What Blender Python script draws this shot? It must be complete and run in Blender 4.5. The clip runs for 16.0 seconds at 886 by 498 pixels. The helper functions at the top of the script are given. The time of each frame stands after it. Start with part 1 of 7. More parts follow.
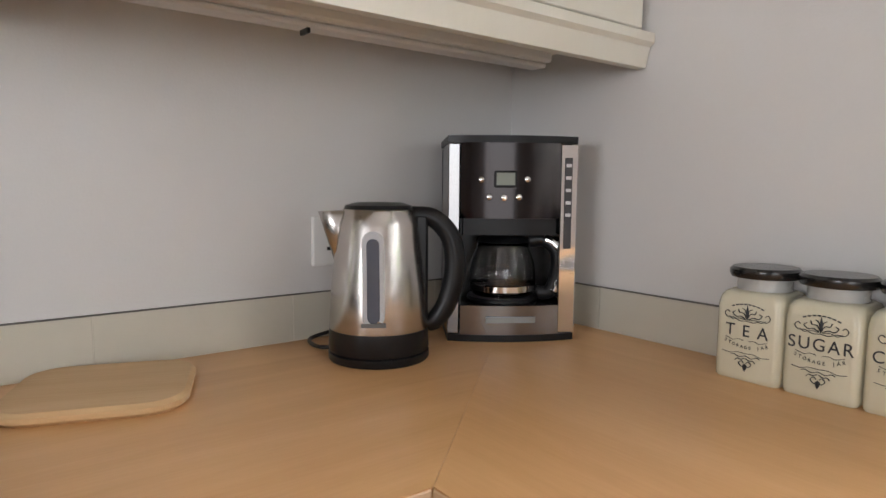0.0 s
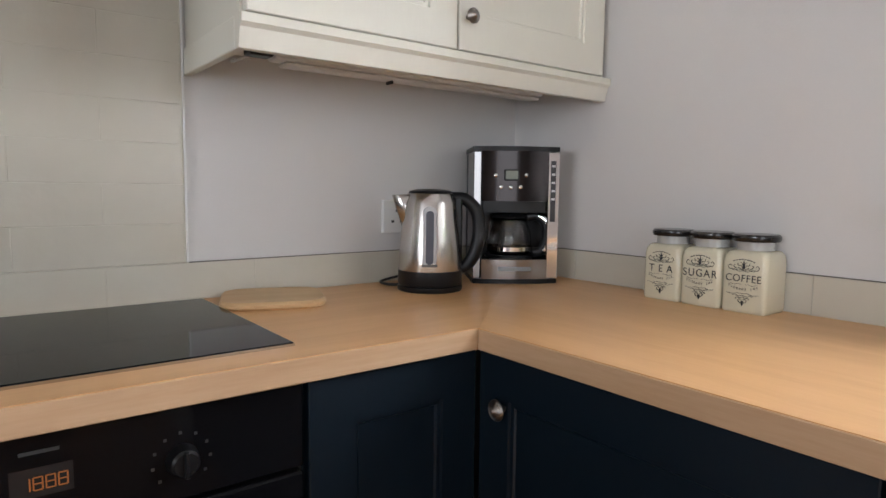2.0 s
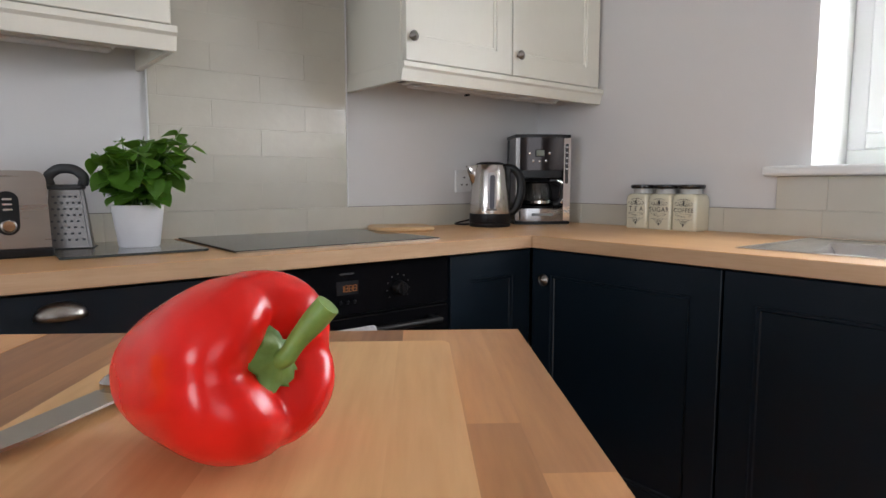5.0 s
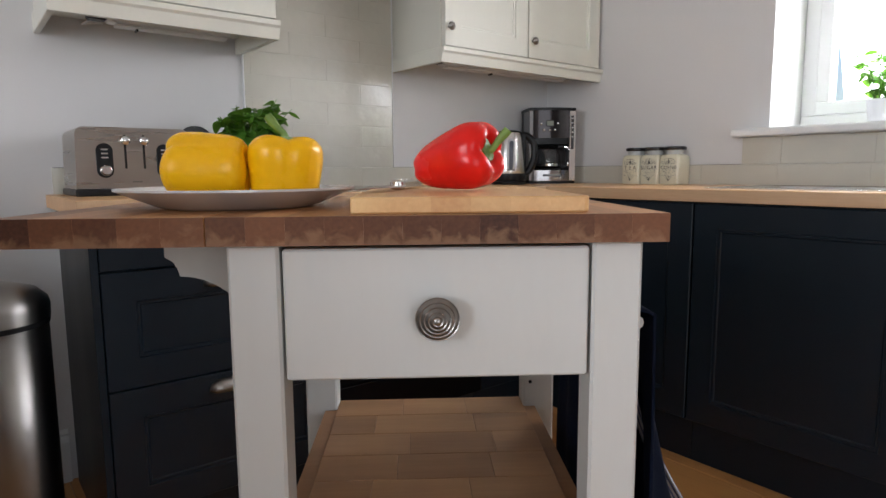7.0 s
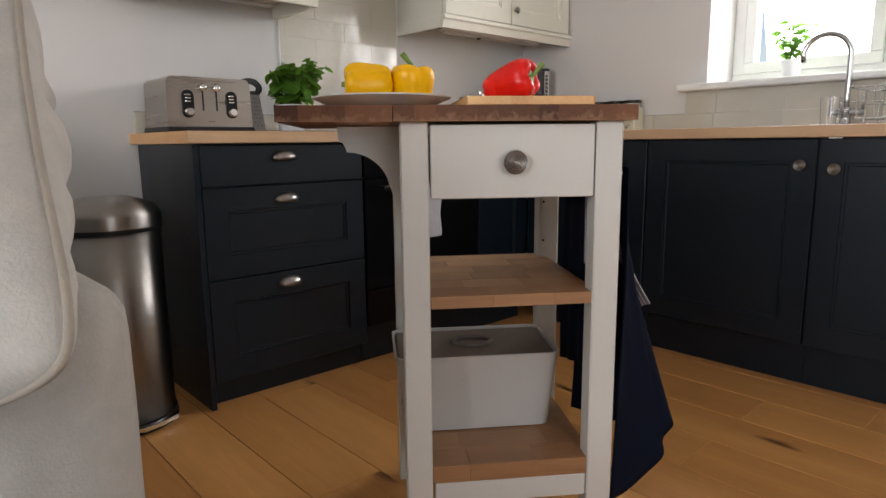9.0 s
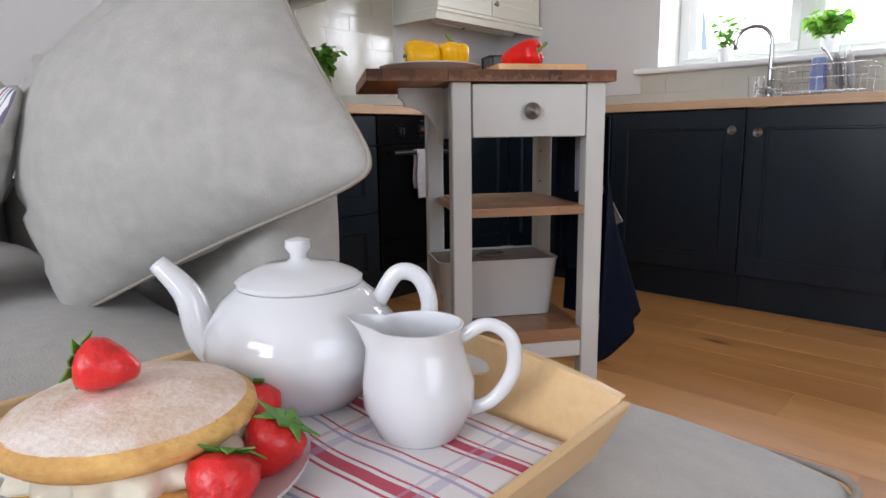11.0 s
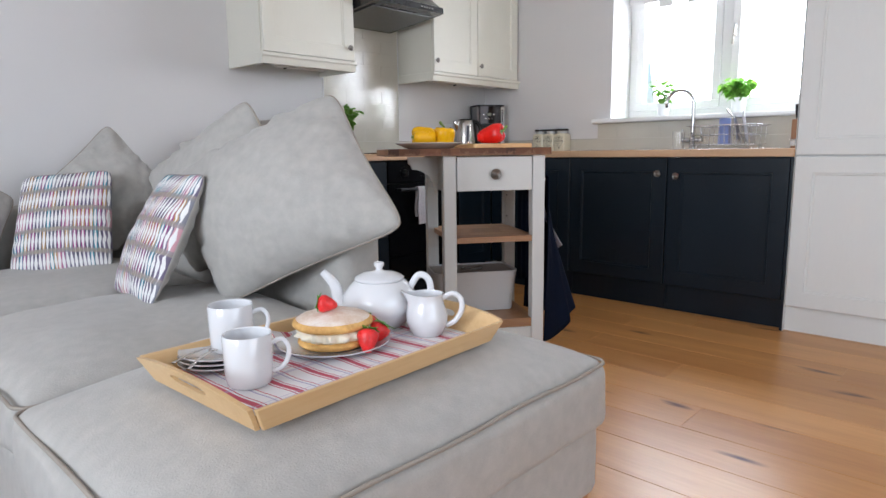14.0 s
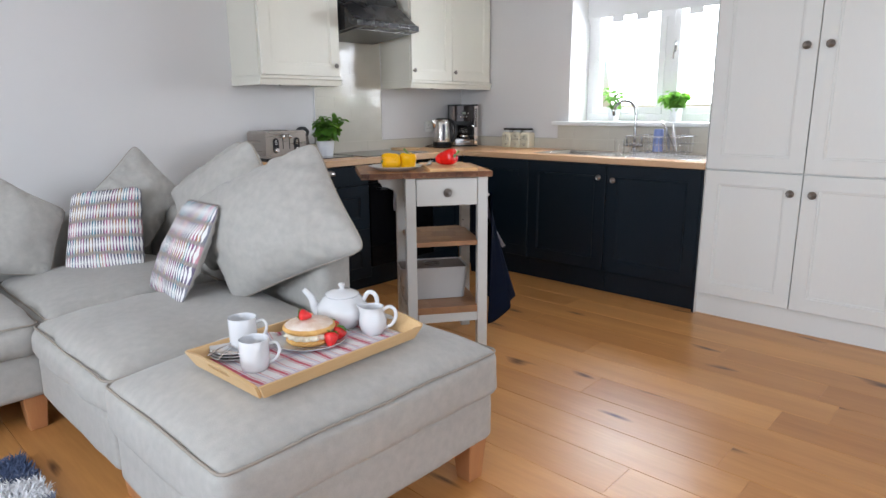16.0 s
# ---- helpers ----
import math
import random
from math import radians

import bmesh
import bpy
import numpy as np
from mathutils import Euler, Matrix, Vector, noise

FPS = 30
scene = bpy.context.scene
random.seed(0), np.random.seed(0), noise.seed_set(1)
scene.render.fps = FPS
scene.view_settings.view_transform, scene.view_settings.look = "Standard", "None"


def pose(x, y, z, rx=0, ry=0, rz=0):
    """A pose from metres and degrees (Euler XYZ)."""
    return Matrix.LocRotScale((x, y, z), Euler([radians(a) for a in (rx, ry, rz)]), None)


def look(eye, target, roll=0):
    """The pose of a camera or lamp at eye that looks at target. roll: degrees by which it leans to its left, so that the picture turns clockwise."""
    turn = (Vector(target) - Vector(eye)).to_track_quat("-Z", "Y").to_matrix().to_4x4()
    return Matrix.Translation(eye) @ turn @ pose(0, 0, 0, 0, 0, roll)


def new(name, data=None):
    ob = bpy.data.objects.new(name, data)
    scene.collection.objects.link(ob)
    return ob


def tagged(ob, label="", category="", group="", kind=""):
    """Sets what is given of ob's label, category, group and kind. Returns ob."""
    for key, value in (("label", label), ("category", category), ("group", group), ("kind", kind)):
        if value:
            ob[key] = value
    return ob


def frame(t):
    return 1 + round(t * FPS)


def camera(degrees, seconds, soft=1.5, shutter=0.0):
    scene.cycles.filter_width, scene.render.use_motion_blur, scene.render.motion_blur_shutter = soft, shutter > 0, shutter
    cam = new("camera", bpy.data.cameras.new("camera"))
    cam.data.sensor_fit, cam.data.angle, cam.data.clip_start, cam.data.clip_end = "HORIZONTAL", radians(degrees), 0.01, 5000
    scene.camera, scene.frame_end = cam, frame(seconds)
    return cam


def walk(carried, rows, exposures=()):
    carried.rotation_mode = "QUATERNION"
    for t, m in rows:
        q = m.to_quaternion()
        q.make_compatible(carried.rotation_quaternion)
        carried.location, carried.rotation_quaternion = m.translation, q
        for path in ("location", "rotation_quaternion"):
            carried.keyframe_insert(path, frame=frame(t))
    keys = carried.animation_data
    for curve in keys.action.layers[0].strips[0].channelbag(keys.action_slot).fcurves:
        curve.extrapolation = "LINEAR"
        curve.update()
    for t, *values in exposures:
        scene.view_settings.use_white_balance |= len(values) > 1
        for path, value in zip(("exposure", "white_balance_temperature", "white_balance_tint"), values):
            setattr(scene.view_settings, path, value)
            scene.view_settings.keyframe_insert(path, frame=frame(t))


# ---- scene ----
cam = camera(71.2, 16.0)
PATH = [
    (0, (-0.964, -0.988, 1.169), (0.241, 0.596, 0.97), 0.4),
    (0.5, (-1.04, -1.069, 1.167), (0.164, 0.517, 0.979), 0.4),
    (1, (-1.137, -1.169, 1.155), (0.074, 0.412, 0.97), 0.4),
    (1.5, (-1.231, -1.261, 1.145), (-0.018, 0.318, 0.958), 0.5),
    (2, (-1.345, -1.368, 1.143), (-0.134, 0.213, 0.954), 0.6),
    (2.5, (-1.462, -1.461, 1.15), (-0.247, 0.115, 0.956), 0.6),
    (3, (-1.58, -1.555, 1.137), (-0.361, 0.019, 0.948), 0.6),
    (5.5, (-2.161, -1.966, 1.041), (-0.926, -0.409, 0.819), -0.1),
    (6, (-2.255, -2.032, 1.016), (-1.023, -0.475, 0.776), -0.1),
    (6.5, (-2.349, -2.11, 0.994), (-1.12, -0.552, 0.748), -0.3),
    (7, (-2.458, -2.202, 0.967), (-1.226, -0.646, 0.717), -0.4),
    (7.5, (-2.568, -2.274, 0.936), (-1.317, -0.738, 0.66), -0.4),
    (8, (-2.694, -2.344, 0.901), (-1.402, -0.849, 0.591), -0.5),
    (8.5, (-2.81, -2.405, 0.886), (-1.489, -0.941, 0.551), -0.6),
    (9, (-2.942, -2.471, 0.862), (-1.613, -1.015, 0.523), -0.6),
    (11.5, (-3.528, -2.736, 0.737), (-2.087, -1.395, 0.38), -0.8),
    (12, (-3.64, -2.816, 0.715), (-2.198, -1.476, 0.361), -0.8),
    (12.5, (-3.724, -2.892, 0.721), (-2.281, -1.552, 0.368), -0.7),
    (13, (-3.826, -2.992, 0.761), (-2.381, -1.651, 0.423), -0.6),
    (13.5, (-3.915, -3.1, 0.827), (-2.47, -1.756, 0.503), -0.5),
    (14, (-3.988, -3.226, 0.918), (-2.546, -1.875, 0.604), -0.8),
    (14.5, (-4.051, -3.349, 0.981), (-2.611, -1.999, 0.659), -0.8),
    (15, (-4.125, -3.493, 1.06), (-2.693, -2.145, 0.699), -0.8),
    (15.5, (-4.198, -3.62, 1.131), (-2.769, -2.279, 0.731), -0.6),
    (16, (-4.281, -3.759, 1.221), (-2.86, -2.422, 0.779), -0.5),
]
walk(cam, [(t, look(eye, target, roll)) for t, eye, target, roll in PATH],
     [(0, 0.0, 6400, 11), (1.5, -0.08, 6150, 11), (3, -0.19, 6200, 11), (6, -0.31, 6150, 11), (7.5, -0.31, 6150, 10), (9, -0.31, 6650, 11), (11.5, -0.24, 6000, 12), (16, -0.14, 5920, 9)])

# ---- light ----
world = bpy.data.worlds.new("sky")
scene.world = world
world.use_nodes = True
_n, _l = world.node_tree.nodes, world.node_tree.links
_sky = _n.new("ShaderNodeTexSky")
_sky.sky_type = "NISHITA"
_sky.sun_disc = False
_sky.sun_elevation, _sky.sun_rotation = radians(42), radians(120)
_n["Background"].inputs["Strength"].default_value = 0.15
_l.new(_sky.outputs["Color"], _n["Background"].inputs["Color"])


def lamp(name, kind, power, m, size=(1, 1), color=(1, 1, 1), angle=0.01):
    d = bpy.data.lights.new(name, kind)
    d.energy, d.color = power, color
    if kind == "AREA":
        d.shape, d.size, d.size_y = "RECTANGLE", size[0], size[1]
    if kind == "SUN":
        d.angle = angle
    ob = new(name, d)
    ob.matrix_world = m
    return ob


lamp("sun", "SUN", 1.2, look((6, 3.5, 7.5), (0, 0, 1)), color=(1, 0.95, 0.88), angle=radians(10))
# daylight in the openings: kitchen window, garden doors to the south, window to the west
lamp("kitchen_window_light", "AREA", 52, look((0.42, -1.75, 1.66), (-2, -1.75, 0.75)), (1.2, 0.9), (0.97, 0.98, 1))
lamp("garden_door_light", "AREA", 40, look((-3.5, -5.53, 1.25), (-1.6, -2.4, 0.0)), (2.0, 2.0), (0.95, 0.97, 1))
lamp("west_window_light", "AREA", 96, look((-6.42, -2.6, 1.5), (0, -2.6, 1.2)), (1.8, 1.2), (0.95, 0.97, 1))


# ---- materials ----
def mat(name, base, rough=0.5, metal=0.0, var=0.06, scale=6.0, bump=0.0, bscale=80.0, stretch=(1, 1, 1), coat=0.0, dark=None, rvar=0.08, rand=0.0, trans=0.0, sheen=0.0):
    """Base colour with two scales of variation, uneven gloss and fine relief."""
    m = bpy.data.materials.new(name)
    m.use_nodes = True
    n, l = m.node_tree.nodes, m.node_tree.links
    p = n["Principled BSDF"]
    p.inputs["Metallic"].default_value = metal
    p.inputs["Coat Weight"].default_value = coat
    p.inputs["Transmission Weight"].default_value = trans
    p.inputs["Sheen Weight"].default_value = sheen
    tc, mp = n.new("ShaderNodeTexCoord"), n.new("ShaderNodeMapping")
    mp.inputs["Scale"].default_value = stretch
    l.new(tc.outputs["Object"], mp.inputs["Vector"])
    n1, n2 = n.new("ShaderNodeTexNoise"), n.new("ShaderNodeTexNoise")
    n1.inputs["Scale"].default_value, n1.inputs["Detail"].default_value = scale, 5
    n2.inputs["Scale"].default_value, n2.inputs["Detail"].default_value = bscale, 3
    for q in (n1, n2):
        l.new(mp.outputs["Vector"], q.inputs["Vector"])
    add = n.new("ShaderNodeMath")
    add.operation = "MULTIPLY_ADD"
    l.new(n2.outputs["Fac"], add.inputs[0])
    add.inputs[1].default_value = 0.35
    l.new(n1.outputs["Fac"], add.inputs[2])
    src = add.outputs[0]
    if rand:
        oi, r = n.new("ShaderNodeObjectInfo"), n.new("ShaderNodeMath")
        r.operation = "MULTIPLY_ADD"
        l.new(oi.outputs["Random"], r.inputs[0])
        r.inputs[1].default_value = rand
        l.new(src, r.inputs[2])
        src = r.outputs[0]
    rng = n.new("ShaderNodeMapRange")
    rng.inputs["From Min"].default_value, rng.inputs["From Max"].default_value = 0.4, 0.95 + rand
    l.new(src, rng.inputs["Value"])
    mix = n.new("ShaderNodeMix")
    mix.data_type = "RGBA"
    lo = dark or tuple(c * (1 - var) for c in base)
    hi = tuple(min(1, c * (1 + var)) for c in base)
    mix.inputs[6].default_value, mix.inputs[7].default_value = (*lo, 1), (*hi, 1)
    l.new(rng.outputs[0], mix.inputs[0])
    l.new(mix.outputs[2], p.inputs["Base Color"])
    rr = n.new("ShaderNodeMapRange")
    rr.inputs["From Min"].default_value, rr.inputs["From Max"].default_value = 0.3, 0.7
    rr.inputs["To Min"].default_value, rr.inputs["To Max"].default_value = max(0.02, rough - rvar * rough * 2), min(1, rough + rvar)
    l.new(n1.outputs["Fac"], rr.inputs["Value"])
    l.new(rr.outputs[0], p.inputs["Roughness"])
    if bump:
        b = n.new("ShaderNodeBump")
        b.inputs["Strength"].default_value, b.inputs["Distance"].default_value = bump, 0.002
        l.new(n2.outputs["Fac"], b.inputs["Height"])
        l.new(b.outputs["Normal"], p.inputs["Normal"])
    return m


def wood(name, light, dark, rough=0.4, along="X", scale=9.0, rand=0.0, coat=0.0, ring=0.0, knots=0.0, contrast=1.0):
    """Timber with grain along one axis, slow figure, tone per board and, if asked, dark knots."""
    m = bpy.data.materials.new(name)
    m.use_nodes = True
    n, l = m.node_tree.nodes, m.node_tree.links
    p = n["Principled BSDF"]
    p.inputs["Roughness"].default_value, p.inputs["Coat Weight"].default_value = rough, coat
    p.inputs["Coat Roughness"].default_value = 0.2
    tc, mp = n.new("ShaderNodeTexCoord"), n.new("ShaderNodeMapping")
    k = {"X": (0.08, 1, 1), "Y": (1, 0.08, 1), "Z": (1, 1, 0.08)}[along]
    mp.inputs["Scale"].default_value = k
    oi = n.new("ShaderNodeObjectInfo")
    if rand:
        off = n.new("ShaderNodeVectorMath")
        off.operation = "ADD"
        sc = n.new("ShaderNodeMath")
        sc.operation = "MULTIPLY"
        sc.inputs[1].default_value = 31.0
        l.new(oi.outputs["Random"], sc.inputs[0])
        l.new(tc.outputs["Object"], off.inputs[0])
        l.new(sc.outputs[0], off.inputs[1])
        l.new(off.outputs[0], mp.inputs["Vector"])
    else:
        l.new(tc.outputs["Object"], mp.inputs["Vector"])
    a, b = n.new("ShaderNodeTexNoise"), n.new("ShaderNodeTexNoise")
    a.inputs["Scale"].default_value, a.inputs["Detail"].default_value, a.inputs["Distortion"].default_value = scale, 6, 0.8
    b.inputs["Scale"].default_value, b.inputs["Detail"].default_value = scale * 14, 4
    for q in (a, b):
        l.new(mp.outputs["Vector"], q.inputs["Vector"])
    s = n.new("ShaderNodeMath")
    s.operation = "MULTIPLY_ADD"
    l.new(b.outputs["Fac"], s.inputs[0])
    s.inputs[1].default_value = 0.4
    l.new(a.outputs["Fac"], s.inputs[2])
    src = s.outputs[0]
    if rand:
        r = n.new("ShaderNodeMath")
        r.operation = "MULTIPLY_ADD"
        l.new(oi.outputs["Random"], r.inputs[0])
        r.inputs[1].default_value = rand
        l.new(src, r.inputs[2])
        src = r.outputs[0]
    rng = n.new("ShaderNodeMapRange")
    mid = 0.7 + rand / 2
    rng.inputs["From Min"].default_value, rng.inputs["From Max"].default_value = mid - 0.28 / contrast - rand / 2, mid + 0.28 / contrast + rand / 2
    l.new(src, rng.inputs["Value"])
    mix = n.new("ShaderNodeMix")
    mix.data_type = "RGBA"
    mix.inputs[6].default_value, mix.inputs[7].default_value = (*dark, 1), (*light, 1)
    l.new(rng.outputs[0], mix.inputs[0])
    col = mix.outputs[2]
    if knots:
        v, vm = n.new("ShaderNodeTexVoronoi"), n.new("ShaderNodeMapping")
        v.voronoi_dimensions = "2D"
        vm.inputs["Scale"].default_value = {"X": (0.3, 1, 1), "Y": (1, 0.3, 1), "Z": (1, 1, 0.3)}[along]
        l.new(off.outputs[0] if rand else tc.outputs["Object"], vm.inputs["Vector"])
        warp, wsc, wadd = n.new("ShaderNodeTexNoise"), n.new("ShaderNodeVectorMath"), n.new("ShaderNodeVectorMath")
        warp.inputs["Scale"].default_value, warp.inputs["Detail"].default_value = 14, 4
        l.new(mp.outputs["Vector"], warp.inputs["Vector"])
        wsc.operation, wadd.operation = "SCALE", "ADD"
        wsc.inputs[3].default_value = 0.11
        l.new(warp.outputs["Color"], wsc.inputs[0])
        l.new(vm.outputs["Vector"], wadd.inputs[0])
        l.new(wsc.outputs[0], wadd.inputs[1])
        l.new(wadd.outputs[0], v.inputs["Vector"])
        v.inputs["Scale"].default_value = 3.1
        kr = n.new("ShaderNodeMapRange")
        kr.inputs["From Min"].default_value, kr.inputs["From Max"].default_value = 0.012, 0.075
        kr.inputs["To Min"].default_value, kr.inputs["To Max"].default_value = knots, 0.0
        l.new(v.outputs["Distance"], kr.inputs["Value"])
        km = n.new("ShaderNodeMix")
        km.data_type = "RGBA"
        km.inputs[7].default_value = (dark[0] * 0.25, dark[1] * 0.2, dark[2] * 0.18, 1)
        l.new(kr.outputs[0], km.inputs[0])
        l.new(col, km.inputs[6])
        col = km.outputs[2]
    l.new(col, p.inputs["Base Color"])
    bp = n.new("ShaderNodeBump")
    bp.inputs["Strength"].default_value, bp.inputs["Distance"].default_value = 0.12, 0.001
    l.new(b.outputs["Fac"], bp.inputs["Height"])
    l.new(bp.outputs["Normal"], p.inputs["Normal"])
    return m


def plain(name, base, rough=0.5, metal=0.0, trans=0.0, ior=1.45, coat=0.0, emit=0.0):
    m = bpy.data.materials.new(name)
    m.use_nodes = True
    p = m.node_tree.nodes["Principled BSDF"]
    p.inputs["Base Color"].default_value = (*base, 1)
    p.inputs["Roughness"].default_value, p.inputs["Metallic"].default_value = rough, metal
    p.inputs["Transmission Weight"].default_value, p.inputs["IOR"].default_value = trans, ior
    p.inputs["Coat Weight"].default_value = coat
    if emit:
        p.inputs["Emission Color"].default_value, p.inputs["Emission Strength"].default_value = (*base, 1), emit
    return m


WALL = mat("wall_paint", (0.66, 0.645, 0.635), 0.75, var=0.025, scale=1.2, bump=0.12, bscale=220)
CEIL = mat("ceiling_paint", (0.8, 0.8, 0.79), 0.85, var=0.02, scale=1, bump=0.1, bscale=200)
CREAM = mat("cream_painted_timber", (0.74, 0.72, 0.63), 0.42, var=0.025, scale=3, bump=0.05, bscale=150, stretch=(1, 1, 0.15))
PALE = mat("pale_grey_painted_timber", (0.71, 0.715, 0.69), 0.42, var=0.025, scale=3, bump=0.05, bscale=150, stretch=(1, 1, 0.15))
NAVY = mat("navy_painted_timber", (0.0047, 0.0104, 0.0176), 0.33, var=0.15, scale=3, bump=0.05, bscale=150, stretch=(1, 1, 0.15))
DARKGAP = plain("dark_carcass", (0.02, 0.02, 0.022), 0.7)
WHITEP = mat("white_paint", (0.78, 0.78, 0.77), 0.4, var=0.02, scale=4, bump=0.04, bscale=120)
TILE = mat("glazed_tile", (0.57, 0.54, 0.46), 0.06, var=0.03, scale=9, bump=0.9, bscale=16, rand=0.05, coat=0.3)
GROUT = mat("pale_grout", (0.60, 0.57, 0.49), 0.85, var=0.05, bump=0.2, bscale=300)
WORKTOP = wood("beech_laminate", (0.71, 0.415, 0.19), (0.60, 0.32, 0.128), 0.34, "X", 16)
WORKTOP_Y = wood("beech_laminate_return", (0.71, 0.415, 0.19), (0.60, 0.32, 0.128), 0.34, "Y", 16)
EDGE = wood("beech_edge", (0.62, 0.42, 0.26), (0.50, 0.31, 0.17), 0.4, "X", 20)
EDGE_Y = wood("beech_edge_return", (0.62, 0.42, 0.26), (0.50, 0.31, 0.17), 0.4, "Y", 20)
OAK = wood("oak_floor", (0.70, 0.36, 0.12), (0.40, 0.168, 0.045), 0.34, "X", 7, rand=0.62, knots=1.0, coat=0.04, contrast=1.4)
BUTCHER = wood("oiled_butcher_block", (0.68, 0.345, 0.135), (0.21, 0.078, 0.027), 0.38, "Y", 14, rand=0.75, contrast=2.0)
BOARD = wood("pale_hardwood_board", (0.80, 0.51, 0.23), (0.60, 0.31, 0.125), 0.45, "Y", 13, rand=0.18, contrast=1.5)
BIRCH = wood("birch_tray", (0.74, 0.52, 0.27), (0.60, 0.38, 0.17), 0.42, "X", 12)
STEEL = mat("brushed_steel", (0.56, 0.53, 0.505), 0.2, 1.0, var=0.04, scale=3, bump=0.015, bscale=90, stretch=(1, 1, 14), rvar=0.03)
STEEL_H = mat("brushed_steel_level", (0.40, 0.365, 0.33), 0.28, 1.0, var=0.05, scale=3, bump=0.015, bscale=90, stretch=(1, 1, 14), rvar=0.03)
CHROME = plain("chrome", (0.8, 0.8, 0.8), 0.06, 1.0)
PEWTER = mat("aged_pewter", (0.30, 0.28, 0.26), 0.32, 1.0, var=0.3, scale=30)
BLACK = mat("black_plastic", (0.009, 0.009, 0.01), 0.34, var=0.2, scale=20, bump=0.05, bscale=400)
GLOSSBLACK = plain("black_glass", (0.005, 0.005, 0.006), 0.06)
PORC = plain("white_glazed_china", (0.70, 0.705, 0.72), 0.07, coat=0.6)
FABRIC = mat("grey_beige_chenille", (0.41, 0.395, 0.365), 0.95, var=0.11, scale=34, bump=0.5, bscale=300, sheen=0.2)
PIPING = mat("beige_piping", (0.33, 0.29, 0.245), 0.95, var=0.1, scale=20, bump=0.4, bscale=400)
GLASS = plain("clear_glass", (1, 1, 1), 0.0, trans=1.0)

BIN_STEEL = mat("fine_brushed_steel", (0.27, 0.25, 0.235), 0.34, 1.0, var=0.03, scale=3, stretch=(1, 1, 0.05), rvar=0.0)
BIN_STEEL.node_tree.nodes["Principled BSDF"].inputs["Anisotropic"].default_value = 0.85
BIN_STEEL.node_tree.nodes["Principled BSDF"].inputs["Anisotropic Rotation"].default_value = 0.25
tangent = BIN_STEEL.node_tree.nodes.new("ShaderNodeTangent")
tangent.direction_type, tangent.axis = "RADIAL", "Z"
BIN_STEEL.node_tree.links.new(tangent.outputs[0], BIN_STEEL.node_tree.nodes["Principled BSDF"].inputs["Tangent"])
# chrome with the dark reflection of the room put into its base colour
DARK_CHROME = mat("dark_reflection_chrome", (0.26, 0.25, 0.25), 0.08, 1.0, var=0.03, scale=3)
for m, k in ((NAVY, 0.36), (GLOSSBLACK, 0.14), (BLACK, 0.3)):
    m.node_tree.nodes["Principled BSDF"].inputs["Specular IOR Level"].default_value = k


# ---- mesh helpers ----
def box(bm, x0, x1, y0, y1, z0, z1, bevel=0.0, seg=1):
    vs = [bm.verts.new((x, y, z)) for x in (x0, x1) for y in (y0, y1) for z in (z0, z1)]
    fs = [bm.faces.new([vs[i] for i in q]) for q in ((0, 1, 3, 2), (4, 6, 7, 5), (0, 4, 5, 1), (2, 3, 7, 6), (0, 2, 6, 4), (1, 5, 7, 3))]
    if bevel:
        es = list({e for f in fs for e in f.edges})
        bmesh.ops.bevel(bm, geom=es, offset=bevel, segments=seg, affect="EDGES", profile=0.5)
    return bm


def mesh_box(*a, **k):
    return box(bmesh.new(), *a, **k)


def lathe(profile, n=32, bm=None, at=(0, 0, 0), close=True):
    """A turned body from (radius, height) pairs."""
    bm = bm or bmesh.new()
    rings = []
    for r, z in profile:
        if r < 1e-6:
            rings.append([bm.verts.new((at[0], at[1], at[2] + z))])
        else:
            rings.append([bm.verts.new((at[0] + r * math.cos(2 * math.pi * i / n), at[1] + r * math.sin(2 * math.pi * i / n), at[2] + z)) for i in range(n)])
    for a, b in zip(rings, rings[1:]):
        for i in range(n):
            j = (i + 1) % n
            q = [a[i % len(a)], a[j % len(a)], b[j % len(b)], b[i % len(b)]]
            q = [v for k, v in enumerate(q) if v not in q[:k]]
            if len(q) > 2:
                bm.faces.new(q)
    return bm


def tube(pts, r, n=10, bm=None, flat=1.0, cap=True):
    """A round bar along a line of points; r may be one radius or one for each point."""
    bm = bm or bmesh.new()
    pts = [Vector(p) for p in pts]
    rs = r if isinstance(r, (list, tuple)) else [r] * len(pts)
    rings, up = [], Vector((0, 0, 1))
    prev = None
    for i, p in enumerate(pts):
        d = (pts[min(i + 1, len(pts) - 1)] - pts[max(i - 1, 0)]).normalized()
        if prev is None:
            s = d.cross(up)
            if s.length < 0.1:
                s = d.cross(Vector((1, 0, 0)))
            s.normalize()
        else:
            s = (prev - d * prev.dot(d)).normalized()
        prev = s
        u = s.cross(d)
        rings.append([bm.verts.new(p + (s * math.cos(2 * math.pi * k / n) + u * math.sin(2 * math.pi * k / n) * flat) * rs[i]) for k in range(n)])
    for a, b in zip(rings, rings[1:]):
        for k in range(n):
            bm.faces.new((a[k], a[(k + 1) % n], b[(k + 1) % n], b[k]))
    if cap:
        bm.faces.new(rings[0][::-1])
        bm.faces.new(rings[-1])
    return bm


